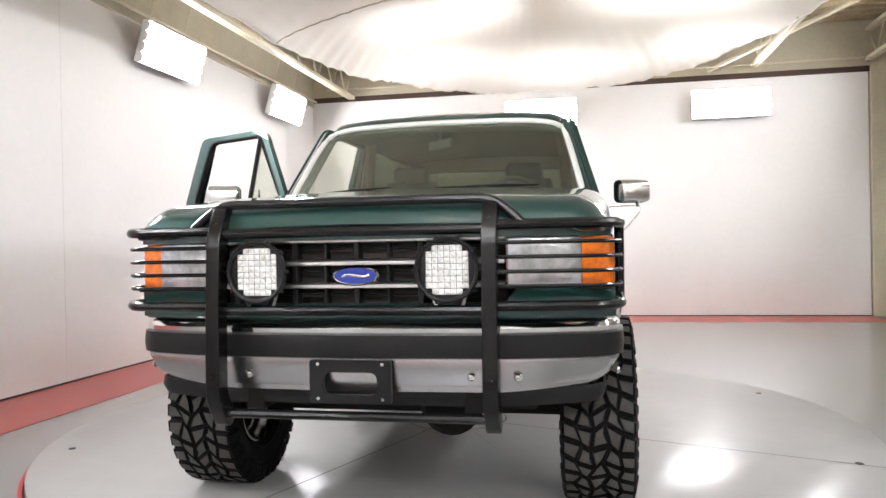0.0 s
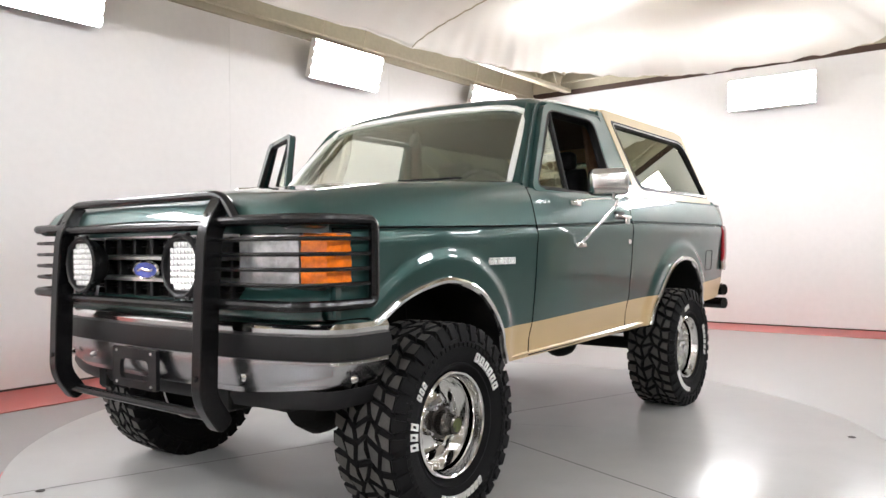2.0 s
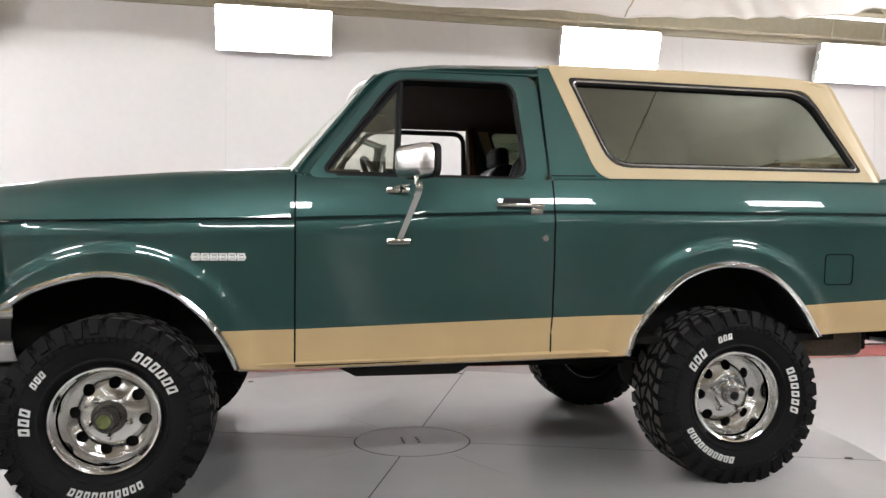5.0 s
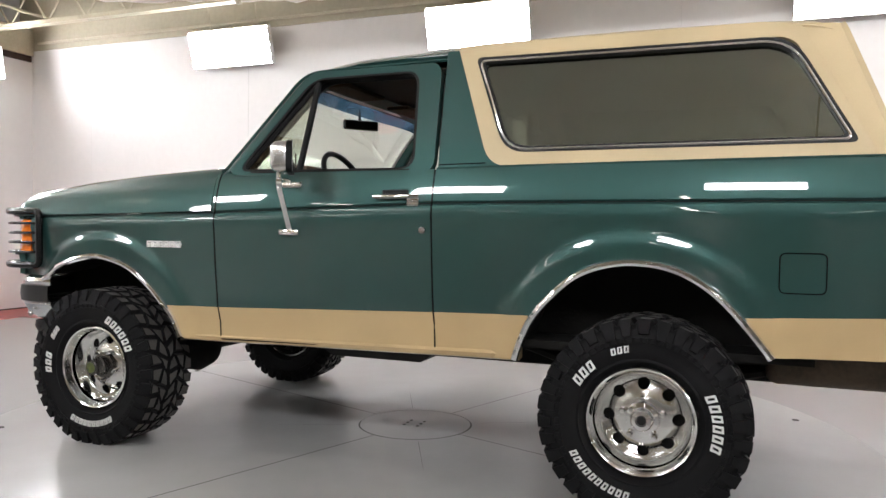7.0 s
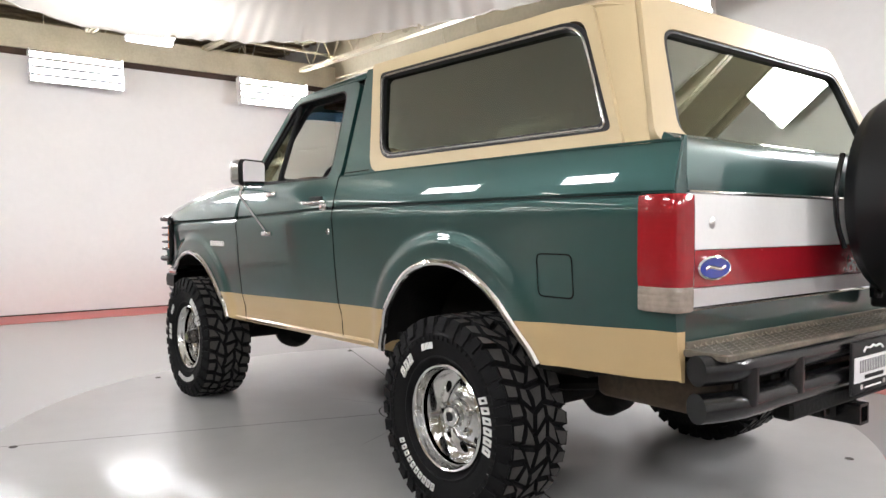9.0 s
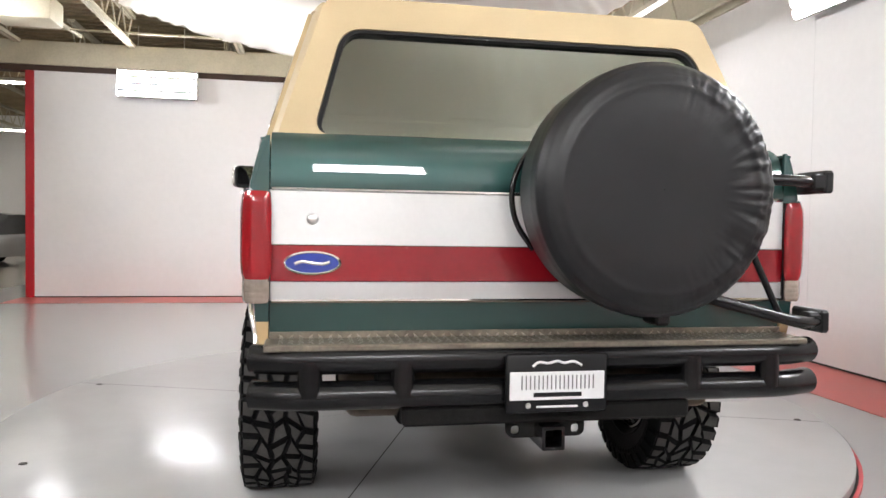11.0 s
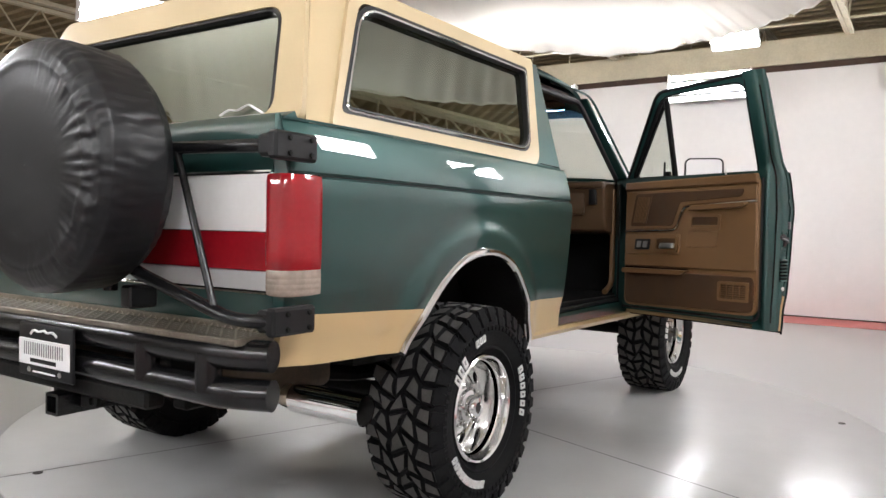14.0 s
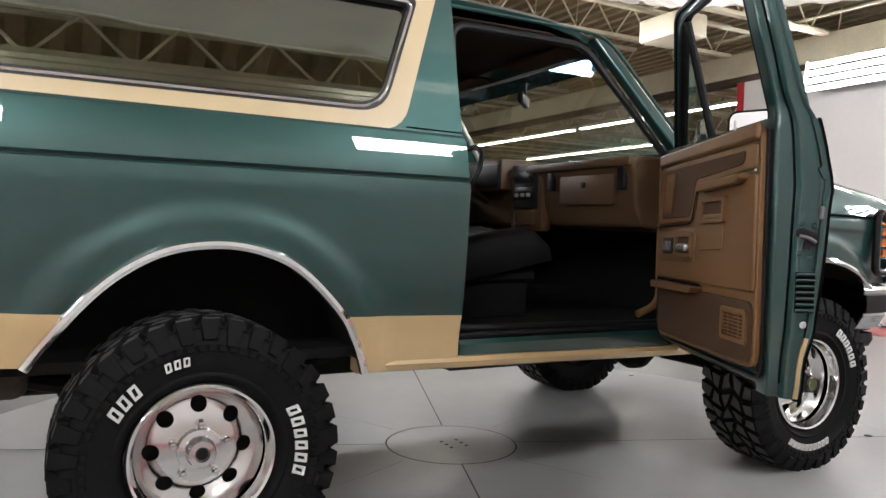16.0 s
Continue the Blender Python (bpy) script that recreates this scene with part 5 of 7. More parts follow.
for s in (-1, 1):
    # header panel round the lamps
    bm = B()
    for z0, z1 in ((0.822, 0.925), (1.105, 1.14)):
        sheet(bm, 14, 3, lambda u, v: Vector((s * lerp(0.0 if z0 > 1 or z1 < 0.93 else 0.54, 0.905, u), nose_y(lerp(0.0, 0.905, u)) + (0.005 if z0 > 1 else 0.02 - 0.02 * v), lerp(z0 + (0.0 if z0 > 1 else 0.0), min(z1, 0.853) if u * 0.905 < 0.53 and z0 < 1 else z1, v))), flip=s > 0)
    thicken(part("lamp_panel", bm, M_GREEN, truck), 0.02)
    bm = B()
    sheet(bm, 8, 4, lambda u, v: Vector((s * lerp(0.903, 0.897, u), lerp(nose_y(0.905), -1.855, u), lerp(0.82, 0.925, v))), flip=s > 0)
    thicken(part("lamp_panel_side", bm, M_GREEN, truck), 0.02)
    # headlamp
    head = new("headlamp")
    head.parent = truck
    head["label"] = "clear rectangular headlamp with an amber corner lamp"
    bm = B()
    sheet(bm, 16, 10, lambda u, v: Vector((s * lerp(0.555, 0.80, u), nose_y(lerp(0.555, 0.80, u)) - 0.006 * math.sin(math.pi * u) * math.sin(math.pi * v) + 0.004 * math.cos(u * 90), lerp(0.932, 1.098, v))), flip=s > 0)
    thicken(part("headlamp_lens", bm, M_LENS, head, "clear ribbed headlamp lens"), 0.02)
    bm = B()
    sheet(bm, 22, 12, lambda u, v: Vector((s * interp(u, (0, 0.55, 0.7, 1), (0.806, 0.895, 0.91, 0.905)), interp(u, (0, 0.55, 0.7, 1), (nose_y(0.806), nose_y(0.89), nose_y(0.91) + 0.03, -1.805)) + 0.002 * math.cos(v * 60), lerp(0.932, 1.098, v))), flip=s > 0)
    thicken(part("corner_lamp_lens", bm, M_AMBER, head, "amber corner lens"), 0.015)
    bm = B()
    tube(bm, rounded([(s * 0.55, nose_y(0.55) - 0.004, 1.104), (s * 0.90, nose_y(0.90) - 0.006, 1.104), (s * 0.912, -1.80, 1.104)], 0.03), 0.008, 8)
    tube(bm, [(s * 0.548, nose_y(0.55) - 0.004, 0.926), (s * 0.548, nose_y(0.55) - 0.004, 1.104)], 0.006, 8)
    part("headlamp_bezel", bm, M_CHROME, head, "bright headlamp surround")
    bm = B()
    box(bm, (s * 0.73, nose_y(0.73) + 0.012, 0.922), (0.36, 0.03, 0.010), 0.003)
    part("headlamp_sill", bm, M_BLACK, head, "black strip under the headlamp")


# rounded green lip between the lamps and the bumper
bm = B()
LIP = ((0.012, 0.872), (-0.006, 0.862), (-0.016, 0.845), (-0.014, 0.828), (0.0, 0.816), (0.03, 0.81))
sheet(bm, 40, 5, lambda u, v: Vector((lerp(-0.893, 0.893, u), nose_y(lerp(-0.893, 0.893, u)) + LIP[round(v * 5)][0] - 0.012, LIP[round(v * 5)][1])))
bmesh.ops.recalc_face_normals(bm, faces=bm.faces)
part("front_lip", bm, M_GREEN, truck, "rounded green lip above the bumper", sharp=80)


# bumper: a swept section in three finishes
def bumper_path():
    line = rounded([(-0.936, -1.675, 0), (-0.928, -1.885, 0), (-0.60, -1.985, 0), (0, -2.012, 0), (0.60, -1.985, 0), (0.928, -1.885, 0), (0.936, -1.675, 0)], 0.14, 8)
    return line


def bumper_band(name, prof, mat, label, low=None):
    """prof: (out, z) pairs swept along the bumper's plan line."""
    line = bumper_path()
    bm = B()
    # rounded ends: close points and a narrowing section
    head, foot = (line[0] - line[1]).normalized(), (line[-1] - line[-2]).normalized()
    line = [line[0] + head * k for k in (0.030, 0.026, 0.016)] + line + [line[-1] + foot * k for k in (0.016, 0.026, 0.030)]
    g = []
    for i, p in enumerate(line):
        a, b = line[max(0, i - 1)], line[min(len(line) - 1, i + 1)]
        d = (b - a).normalized()
        nrm = Vector((d.y, -d.x, 0))
        t = abs(p.x) / 0.96
        g.append([bm.verts.new(p + nrm * (o - (low(t, z)[0] if low else 0)) + Vector((0, 0, z + (low(t, z)[1] if low else 0)))) for o, z in prof])
    m = len(prof)
    for i in range(len(line) - 1):
        for k in range(m - 1):
            bm.faces.new((g[i][k], g[i + 1][k], g[i + 1][k + 1], g[i][k + 1]))
    bmesh.ops.recalc_face_normals(bm, faces=bm.faces)
    return thicken(part(name, bm, mat, bumper, label), 0.006)


bumper = new("front_bumper")
bumper.parent = truck
bumper["label"] = "chrome front bumper with a black rubber band"
sweep = lambda t, z: (0.03 * max(0, t - 0.55) / 0.45 * max(0, (0.66 - z) / 0.1), 0.035 * max(0, (t - 0.5) / 0.5) ** 1.5 * max(0, (0.66 - z) / 0.1))
bumper_band("bumper_top", [(-0.09, 0.812), (-0.02, 0.81), (0.0, 0.802), (0.008, 0.785), (0.004, 0.765)], M_CHROME, "chrome top lip")
bumper_band("bumper_strip", [(0.004, 0.766), (0.018, 0.762), (0.022, 0.72), (0.018, 0.682), (0.002, 0.676)], M_BLACK, "black rubber strip")
bumper_band("bumper_face", [(0.002, 0.677), (0.004, 0.665), (-0.004, 0.60), (-0.012, 0.575), (-0.03, 0.572), (-0.032, 0.553), (-0.055, 0.548)], M_SILVER, "dull bright lower face", sweep)
bumper_band("bumper_valance", [(-0.05, 0.562), (-0.045, 0.53), (-0.06, 0.498), (-0.12, 0.495)], M_BLACK, "black lower valance", lambda t, z: (0, 0.03 * max(0, t - 0.6)))
for x in (-0.42, 0.42, 0.585, -0.585):
    bm = B()
    lathe(bm, [(0.0, 0.012), (0.008, 0.011), (0.014, 0.004), (0.016, 0.0)], 16, Matrix.Translation((x, -1.990 + 0.02 * abs(x) - 0.012, 0.615)) @ pose(0, 0, 0, 90, 0, 0))
    part("bumper_bolt", bm, M_CHROME, bumper, "round bumper bolt")
for s in (-1, 1):
    bm = B()
    lathe(bm, [(0.0, 0.012), (0.008, 0.011), (0.014, 0.004), (0.016, 0.0)], 16, Matrix.Translation((s * 0.926, -1.80, 0.615)) @ pose(0, 0, 0, 0, s * 90, 0))
    part("bumper_bolt", bm, M_CHROME, bumper, "round bumper bolt")
# plate holder
bm = B()
ring(bm, ((-0.152, 0.522), (0.152, 0.522), (0.152, 0.676), (-0.152, 0.676)), ((-0.10, 0.552), (0.10, 0.552), (0.10, 0.632), (-0.10, 0.632)), lambda x, z: Vector((x - 0.010, -2.037, z)), 0.012, 0.03)
bmesh.ops.recalc_face_normals(bm, faces=bm.faces)
holder = thicken(part("plate_holder", bm, M_BLACK, truck, "empty black number plate holder"), 0.016, 0.0)
for x in (-0.12, 0.12):
    for z in (0.538, 0.662):
        bm = B()
        lathe(bm, [(0, 0.004), (0.005, 0.004), (0.006, 0)], 10, Matrix.Translation((x - 0.010, -2.046, z)) @ pose(0, 0, 0, 90, 0, 0))
        part("plate_screw", bm, M_BRUSH, holder)

# ---- brush guard ----
guard = new("brush_guard")
guard.parent = truck
guard["label"] = "black tubular brush guard with headlamp rods"
for s in (-1, 1):
    bm = B()
    line = rounded([(0, -2.010, 1.205), (0, -2.060, 1.12), (0, -2.078, 0.86), (0, -2.088, 0.545), (0, -2.030, 0.462)], 0.12, 5)
    # rounded ends: close points and a narrowing section
    head, foot = (line[0] - line[1]).normalized(), (line[-1] - line[-2]).normalized()
    line = [line[0] + head * k for k in (0.030, 0.026, 0.016)] + line + [line[-1] + foot * k for k in (0.016, 0.026, 0.030)]
    g = []
    for i, p in enumerate(line):
        a, b = line[max(0, i - 1)], line[min(len(line) - 1, i + 1)]
        d = (b - a).normalized()
        nrm = Vector((0, d.z, -d.y))
        wd = {0: 0.010, 1: 0.022, 2: 0.032}.get(min(i, len(line) - 1 - i), 0.036)
        g.append([bm.verts.new(Vector((s * 0.503 + dx, 0, 0)) + p + nrm * o) for dx, o in ((-0.026, -wd), (0.026, -wd), (0.026, wd), (-0.026, wd))])
    for i in range(len(g) - 1):
        for k in range(4):
            bm.faces.new((g[i][k], g[i][(k + 1) % 4], g[i + 1][(k + 1) % 4], g[i + 1][k]))
    bm.faces.new(g[0])
    bm.faces.new(g[-1][::-1])
    bmesh.ops.recalc_face_normals(bm, faces=bm.faces)
    up = soften(part("upright", bm, M_BLACKTUBE, guard, "flat black upright"), 0.008, 3)
    for z in (1.165, 0.62):
        bm = B()
        lathe(bm, [(0, 0.006), (0.008, 0.005), (0.011, 0)], 12, Matrix.Translation((s * 0.503, -2.070 if z > 1 else -2.123, z)) @ pose(0, 0, 0, 90, 0, 0))
        part("guard_bolt", bm, M_BLACKTUBE, guard)
    # lamp cages
    for z, r, nm in ((1.148, 0.0185, "side_rail"), (0.868, 0.0185, "side_rail"), (1.085, 0.0075, "rod"), (1.035, 0.0075, "rod"), (0.985, 0.0075, "rod"), (0.935, 0.0075, "rod")):
        bm = B()
        tube(bm, rounded([(s * 0.51, -2.045, z), (s * 0.87, -2.02, z), (s * 0.942, -1.935, z), (s * 0.945, -1.745, z)], 0.07, 6), r, 10 if r > 0.01 else 7)
        part(nm, bm, M_BLACKTUBE, guard)
    bm = B()
    tube(bm, rounded([(s * 0.945, -1.79, 1.148), (s * 0.945, -1.718, 1.148), (s * 0.943, -1.718, 0.868), (s * 0.945, -1.79, 0.868)], 0.06, 6), 0.0185, 10)
    part("side_hoop", bm, M_BLACKTUBE, guard)
for z in (1.135, 0.855):
    bm = B()
    tube(bm, [(-0.50, -2.060, z), (0.50, -2.060, z)], 0.0185, 10)
    part("cross_rail", bm, M_BLACKTUBE, guard)
bm = B()
tube(bm, [(-0.50, -2.050, 0.478), (0.50, -2.050, 0.478)], 0.017, 10)
part("cross_rail", bm, M_BLACKTUBE, guard)
bm = B()
tube(bm, rounded([(-0.615, -2.035, 1.15), (-0.515, -2.015, 1.242), (0.515, -2.015, 1.242), (0.615, -2.035, 1.15)], 0.07, 6), 0.0175, 10)
part("top_hoop", bm, M_BLACKTUBE, guard)


def spot_lamp():
    """A round LED spot lamp facing -y, its middle at the origin."""
    ob = new("spot_lamp")
    ob["label"] = "round black LED spot lamp with a clear lens"
    face = pose(0, 0, 0, 90, 0, 0)
    bm = B()
    lathe(bm, [(0.0, -0.075), (0.06, -0.07), (0.098, -0.03), (0.104, 0.0), (0.113, 0.004), (0.115, 0.02), (0.108, 0.028), (0.100, 0.024), (0.097, 0.0108), (0.0, 0.0108)], 40, face)
    for k in range(10):
        a = math.tau * k / 10
        box(bm, (0.115 * math.cos(a), -0.014, 0.115 * math.sin(a)), (0.018, 0.02, 0.018), 0.005)
    part("lamp_body", bm, M_BLACK, None).parent = ob
    bm = B()
    step = 0.0215
    for i in range(-3, 4):
        for j in range(-4, 4):
            x, z = i * step, (j + 0.5) * step
            if math.hypot(x, z) < 0.092:
                w = step * 0.94
                vs = [bm.verts.new((x + a * w / 2, -0.0115, z + b * w / 2)) for a, b in ((-1, -1), (1, -1), (1, 1), (-1, 1))]
                c = bm.verts.new((x, -0.0175, z))
                for k in range(4):
                    bm.faces.new((vs[k], vs[(k + 1) % 4], c))
    bmesh.ops.remove_doubles(bm, verts=bm.verts, dist=0.0003)
    lens = tagged(part("lamp_lens", bm, M_LED, None, "clear faceted LED lens", sharp=10), kind="stuff")
    lens.parent = ob
    bm = B()
    tube(bm, rounded([(-0.06, 0.02, -0.085), (-0.045, 0.02, -0.135), (0.045, 0.02, -0.135), (0.06, 0.02, -0.085)], 0.02), 0.006, 6)
    part("lamp_bracket", bm, M_BRUSH, None, "bright lamp bracket").parent = ob
    return ob


sp = spot_lamp()
sp.parent = truck
sp.matrix_basis = Matrix.Translation((-0.345, -2.058, 0.995))
copy_thing(sp, Matrix.Translation((0.355, -2.058, 0.995)))

M_EMBLEM = material("satin_emblem", (0.75, 0.75, 0.74), rough=0.4, metal=0.3, vary=0.05)
# wipers, side badge, fuel flap
for x0, x1 in ((-0.62, -0.18), (0.05, 0.55)):
    bm = B()
    a, b = ws_point((x0 / 0.755 + 1) / 2, 0.02), ws_point((x1 / 0.755 + 1) / 2, 0.05)
    o = Vector((0, -0.02, 0.012))
    tube(bm, [a + o, (a + b) / 2 + o + Vector((0, -0.006, 0.004)), b + o], 0.006, 6)
    tube(bm, [b + Vector((0.1, -0.03, -0.025)), (a + b) / 2 + o * 1.4], 0.008, 6)
    part("wiper", bm, M_BLACK, truck, "black wiper arm and blade")
for sd in (-1, 1):
    bm = B()
    for k in range(6):
        y = lerp(-0.995, -0.825, k / 5)
        box(bm, (sd * (side_x(y, 0.992) + 0.003), y, 1.004), (0.007, 0.030, 0.007), 0.0015)
        box(bm, (sd * (side_x(y, 0.992) + 0.003), y, 0.981), (0.007, 0.030, 0.007), 0.0015)
        for e in (-0.012, 0.012):
            box(bm, (sd * (side_x(y, 0.992) + 0.003), y + e, 0.992), (0.007, 0.007, 0.029), 0.0015)
    box(bm, (sd * (side_x(-0.91, 0.992) + 0.001), -0.91, 0.992), (0.003, 0.21, 0.012), 0.001)
    part("fender_emblem", bm, M_EMBLEM, truck, "bright fender emblem of plain hollow marks")
bm = B()
FL = rounded([(1.83, 0.872, 0), (1.772, 0.872, 0), (1.772, 1.012, 0), (1.92, 1.012, 0), (1.92, 0.872, 0), (1.83, 0.872, 0)], 0.022, 4)
tube(bm, [(side_x(p.x, p.y) + 0.0006, p.x, p.y) for p in FL[:-1]], 0.0024, 6, closed=True)
flap = part("fuel_flap", bm, M_GAP, truck, "square fuel flap seam")

# ---- rear of the truck ----
TGY = 2.272


def tg_y(z):
    return interp(z, (0.76, 0.86, 1.20, 1.215, 1.24, 1.26, 1.28, 1.30, 1.32, 1.345, 1.37, 1.38), (2.268, 2.274, 2.274, 2.277, 2.2745, 2.272, 2.269, 2.2655, 2.260, 2.246, 2.219, 2.19))


tailgate = new("tailgate")
tailgate.parent = truck
tailgate["label"] = "green tailgate with a white and red panel"
for z0, z1, mat, lab, out in ((0.768, 0.862, M_GREEN, "", 0), (1.203, 1.378, M_GREEN, "", 0), (1.035, 1.198, M_WHITE, "white tailgate panel", 0.004), (0.925, 1.032, M_RED, "red reflective tailgate band", 0.005), (0.866, 0.922, M_STRIPSILVER, "silver tailgate strip", 0.004)):
    bm = B()
    sheet(bm, 12, 10, lambda u, v: Vector((lerp(-0.849, 0.849, u), tg_y(lerp(z0, z1, v)) + out, lerp(z0, z1, v))), flip=True)
    thicken(part("tailgate_panel", bm, mat, tailgate, lab), 0.02)
for z in (1.2005, 0.8645):
    bm = B()
    tube(bm, [(-0.845, TGY + 0.004, z), (0.845, TGY + 0.004, z)], 0.006, 6)
    part("tailgate_trim", bm, M_CHROME, tailgate, "thin bright trim")
bm = B()
sheet(bm, 2, 2, lambda u, v: Vector((lerp(-0.845, 0.845, u), 2.17, lerp(0.77, 1.34, v))), flip=True)
part("tailgate_inner", bm, M_DARK, tailgate)
bm = B()
lathe(bm, [(0, 0.006), (0.009, 0.006), (0.014, 0.003), (0.018, 0)], 18, Matrix.Translation((0.724, 2.278, 1.112)) @ pose(0, 0, 0, -90, 0, 0))
part("tailgate_lock", bm, M_BRUSH, tailgate, "round tailgate lock")
badge("badge", truck, Matrix.Translation((0.724, 2.28, 0.98)) @ pose(0, 0, 0, 90, 0, 180), 0.087, 0.036)

for s in (-1, 1):
    tl = new("tail_lamp")
    tl.parent = truck
    tl["label"] = "tall red wraparound tail lamp"

    def lens(u, v, z0, z1):
        z = lerp(z0, z1, v)
        u2 = u
        x = interp(u2, (0, 0.5, 0.62, 0.75, 1), (0.853, 0.895, 0.910, 0.917, side_x(2.18, 1.0) + 0.005))
        y = interp(u2, (0, 0.5, 0.62, 0.75, 1), (2.288, 2.284, 2.27, 2.245, 2.172))
        b = (0.009 if z1 > 1 else 0.003) * (1 - (2 * v - 1) ** 6) * (1 - (2 * u - 1) ** 8) + 0.0004 * math.sin(v * (z1 - z0) * 420)
        return Vector((s * (x + b * min(1.0, max(0.15, (u - 0.3) / 0.3))), y + b * min(1.0, max(0.0, (0.8 - u) / 0.3)), z))
    for z0, z1, mat, lab in ((0.93, 1.19, M_TAIL, "red ribbed lens"), (0.866, 0.93, M_TAILCLEAR, "smoky reversing lens")):
        bm = B()
        sheet(bm, 28, 40, lambda u, v: lens(u, v, z0, z1), flip=s < 0)
        thicken(part("lens", bm, mat, tl, lab), 0.012)
    bm = B()
    tube(bm, [(s * 0.851, 2.286, 0.866), (s * 0.851, 2.286, 1.19)], 0.004, 6)
    part("lens_edge", bm, M_BLACK, tl)

# step plate with raised treads, tube bumper
bm = B()
box(bm, (0, 2.342, 0.742), (1.72, 0.14, 0.02), 0.004)
box(bm, (0, 2.276, 0.757), (1.70, 0.008, 0.03), 0.002)
step = part("step_plate", bm, M_PLATEDARK, truck, "worn diamond tread step plate")
bm = B()
for i in range(58):
    for j in range(5):
        x = -0.84 + i * 0.029
        y = 2.290 + j * 0.026
        a = 0.8 if (i + j) % 2 else -0.8
        c, sn = math.cos(a) * 0.013, math.sin(a) * 0.013
        w = 0.0048
        vs = [bm.verts.new((x + c, y + sn, 0.7525)), bm.verts.new((x - sn / 0.013 * w, y + c / 0.013 * w, 0.7575)), bm.verts.new((x - c, y - sn, 0.7525)), bm.verts.new((x + sn / 0.013 * w, y - c / 0.013 * w, 0.7575))]
        bm.faces.new(vs)
tagged(part("tread_relief", bm, M_STEEL, step), kind="stuff")
bm = B()
for i in range(58):
    x = -0.84 + i * 0.029
    a = 0.8 if i % 2 else -0.8
    c, sn = math.cos(a) * 0.010, math.sin(a) * 0.010
    vs = [bm.verts.new((x + c, 2.2815, 0.757 + sn)), bm.verts.new((x + sn * 0.35, 2.2835, 0.757 - c * 0.35)), bm.verts.new((x - c, 2.2815, 0.757 - sn)), bm.verts.new((x - sn * 0.35, 2.2835, 0.757 + c * 0.35))]
    bm.faces.new(vs)
tagged(part("tread_relief", bm, M_STEEL, step), kind="stuff")

rb = new("rear_bumper")
rb.parent = truck
rb["label"] = "black double-tube rear bumper"
for z in (0.703, 0.598):
    bm = B()
    tube(bm, rounded([(-0.915, 2.330, z), (-0.79, 2.378, z), (0.78, 2.378, z), (0.893, 2.338, z)], 0.12, 6), 0.043, 18)
    part("bumper_tube", bm, M_BLACKTUBE, rb)
for x in (-0.73, -0.46, 0.46, 0.73):
    bm = B()
    tube(bm, [(x, 2.390, 0.597), (x, 2.390, 0.603), (x, 2.391, 0.65), (x, 2.390, 0.698), (x, 2.390, 0.704)], 0.037, 16)
    part("bumper_post", bm, M_BLACKTUBE, rb)
for x in (-0.48, 0.48):
    bm = B()
    box(bm, (x, 2.30, 0.64), (0.10, 0.14, 0.16), 0.008)
    part("bumper_mount", bm, M_DARK, rb, "dark bumper mount")
# number plate with a plain sign in a dark frame
bm = B()
box(bm, (0.0, 2.4370, 0.632), (0.318, 0.014, 0.178), 0.01, seg=2)
frame_ob = part("plate_frame", bm, M_BLACK, truck, "black plate frame with pale marks")
bm = B()
box(bm, (0.0, 2.4455, 0.626), (0.296, 0.005, 0.085), 0.002)
pl = part("plate", bm, M_PLATEWHITE, frame_ob, "white dealer plate with grey bars")
bm = B()
for k in range(9):
    for dx in (-0.0065, 0.0065):
        box(bm, (-0.105 + 0.0262 * k + dx, 2.4490, 0.637), (0.0036, 0.002, 0.042), 0.0005)
part("plate_bar", bm, material("plate_grey", (0.16, 0.16, 0.165), rough=0.6), frame_ob, "thin grey bars")
bm = B()
box(bm, (0, 2.4490, 0.600), (0.15, 0.002, 0.013), 0.0005)
part("plate_bar", bm, M_BLACK, frame_ob, "black bar")
bm = B()
tube(bm, smooth_line([(-0.075, 2.4460, 0.686), (-0.05, 2.4460, 0.698), (-0.02, 2.4460, 0.694), (0, 2.4460, 0.70), (0.03, 2.4460, 0.694), (0.06, 2.4460, 0.697), (0.078, 2.4460, 0.684)], 5), 0.004, 6)
part("frame_mark", bm, M_PLATEWHITE, frame_ob, "plain white line")
for x in (-0.09, 0.09):
    bm = B()
    lathe(bm, [(0, 0.004), (0.008, 0.003), (0.009, 0)], 10, Matrix.Translation((x, 2.4445, 0.567)) @ pose(0, 0, 0, -90, 0, 0))
    part("plate_screw", bm, M_BRUSH, frame_ob)
bm = B()
box(bm, (0, 2.4455, 0.563), (0.13, 0.004, 0.006), 0.001)
part("frame_mark", bm, M_PLATEWHITE, frame_ob, "plain white marks")
# hitch
bm = B()
for e in (-1, 1):
    # an ear on each side of the receiver, with a round hole for the chain
    q = [(e * x, z) for x, z in ((0.036, 0.442), (0.128, 0.442), (0.128, 0.53), (0.036, 0.53))]
    h = [(e * x, z) for x, z in ((0.084, 0.452), (0.112, 0.452), (0.112, 0.480), (0.084, 0.480))]
    ring(bm, q, h, lambda x, z: Vector((x, 2.342, z)), (0.004, 0.028, 0.004, 0.004), 0.014)
box(bm, (0, 2.338, 0.487), (0.072, 0.012, 0.09), 0.002)
r = bmesh.ops.extrude_face_region(bm, geom=[f for f in bm.faces if abs(f.calc_center_median().y - 2.342) < 1e-4])
bmesh.ops.translate(bm, vec=(0, -0.012, 0), verts=[v for v in r["geom"] if isinstance(v, bmesh.types.BMVert)])
bmesh.ops.recalc_face_normals(bm, faces=bm.faces)
box(bm, (0, 2.36, 0.53), (0.92, 0.07, 0.06), 0.01)
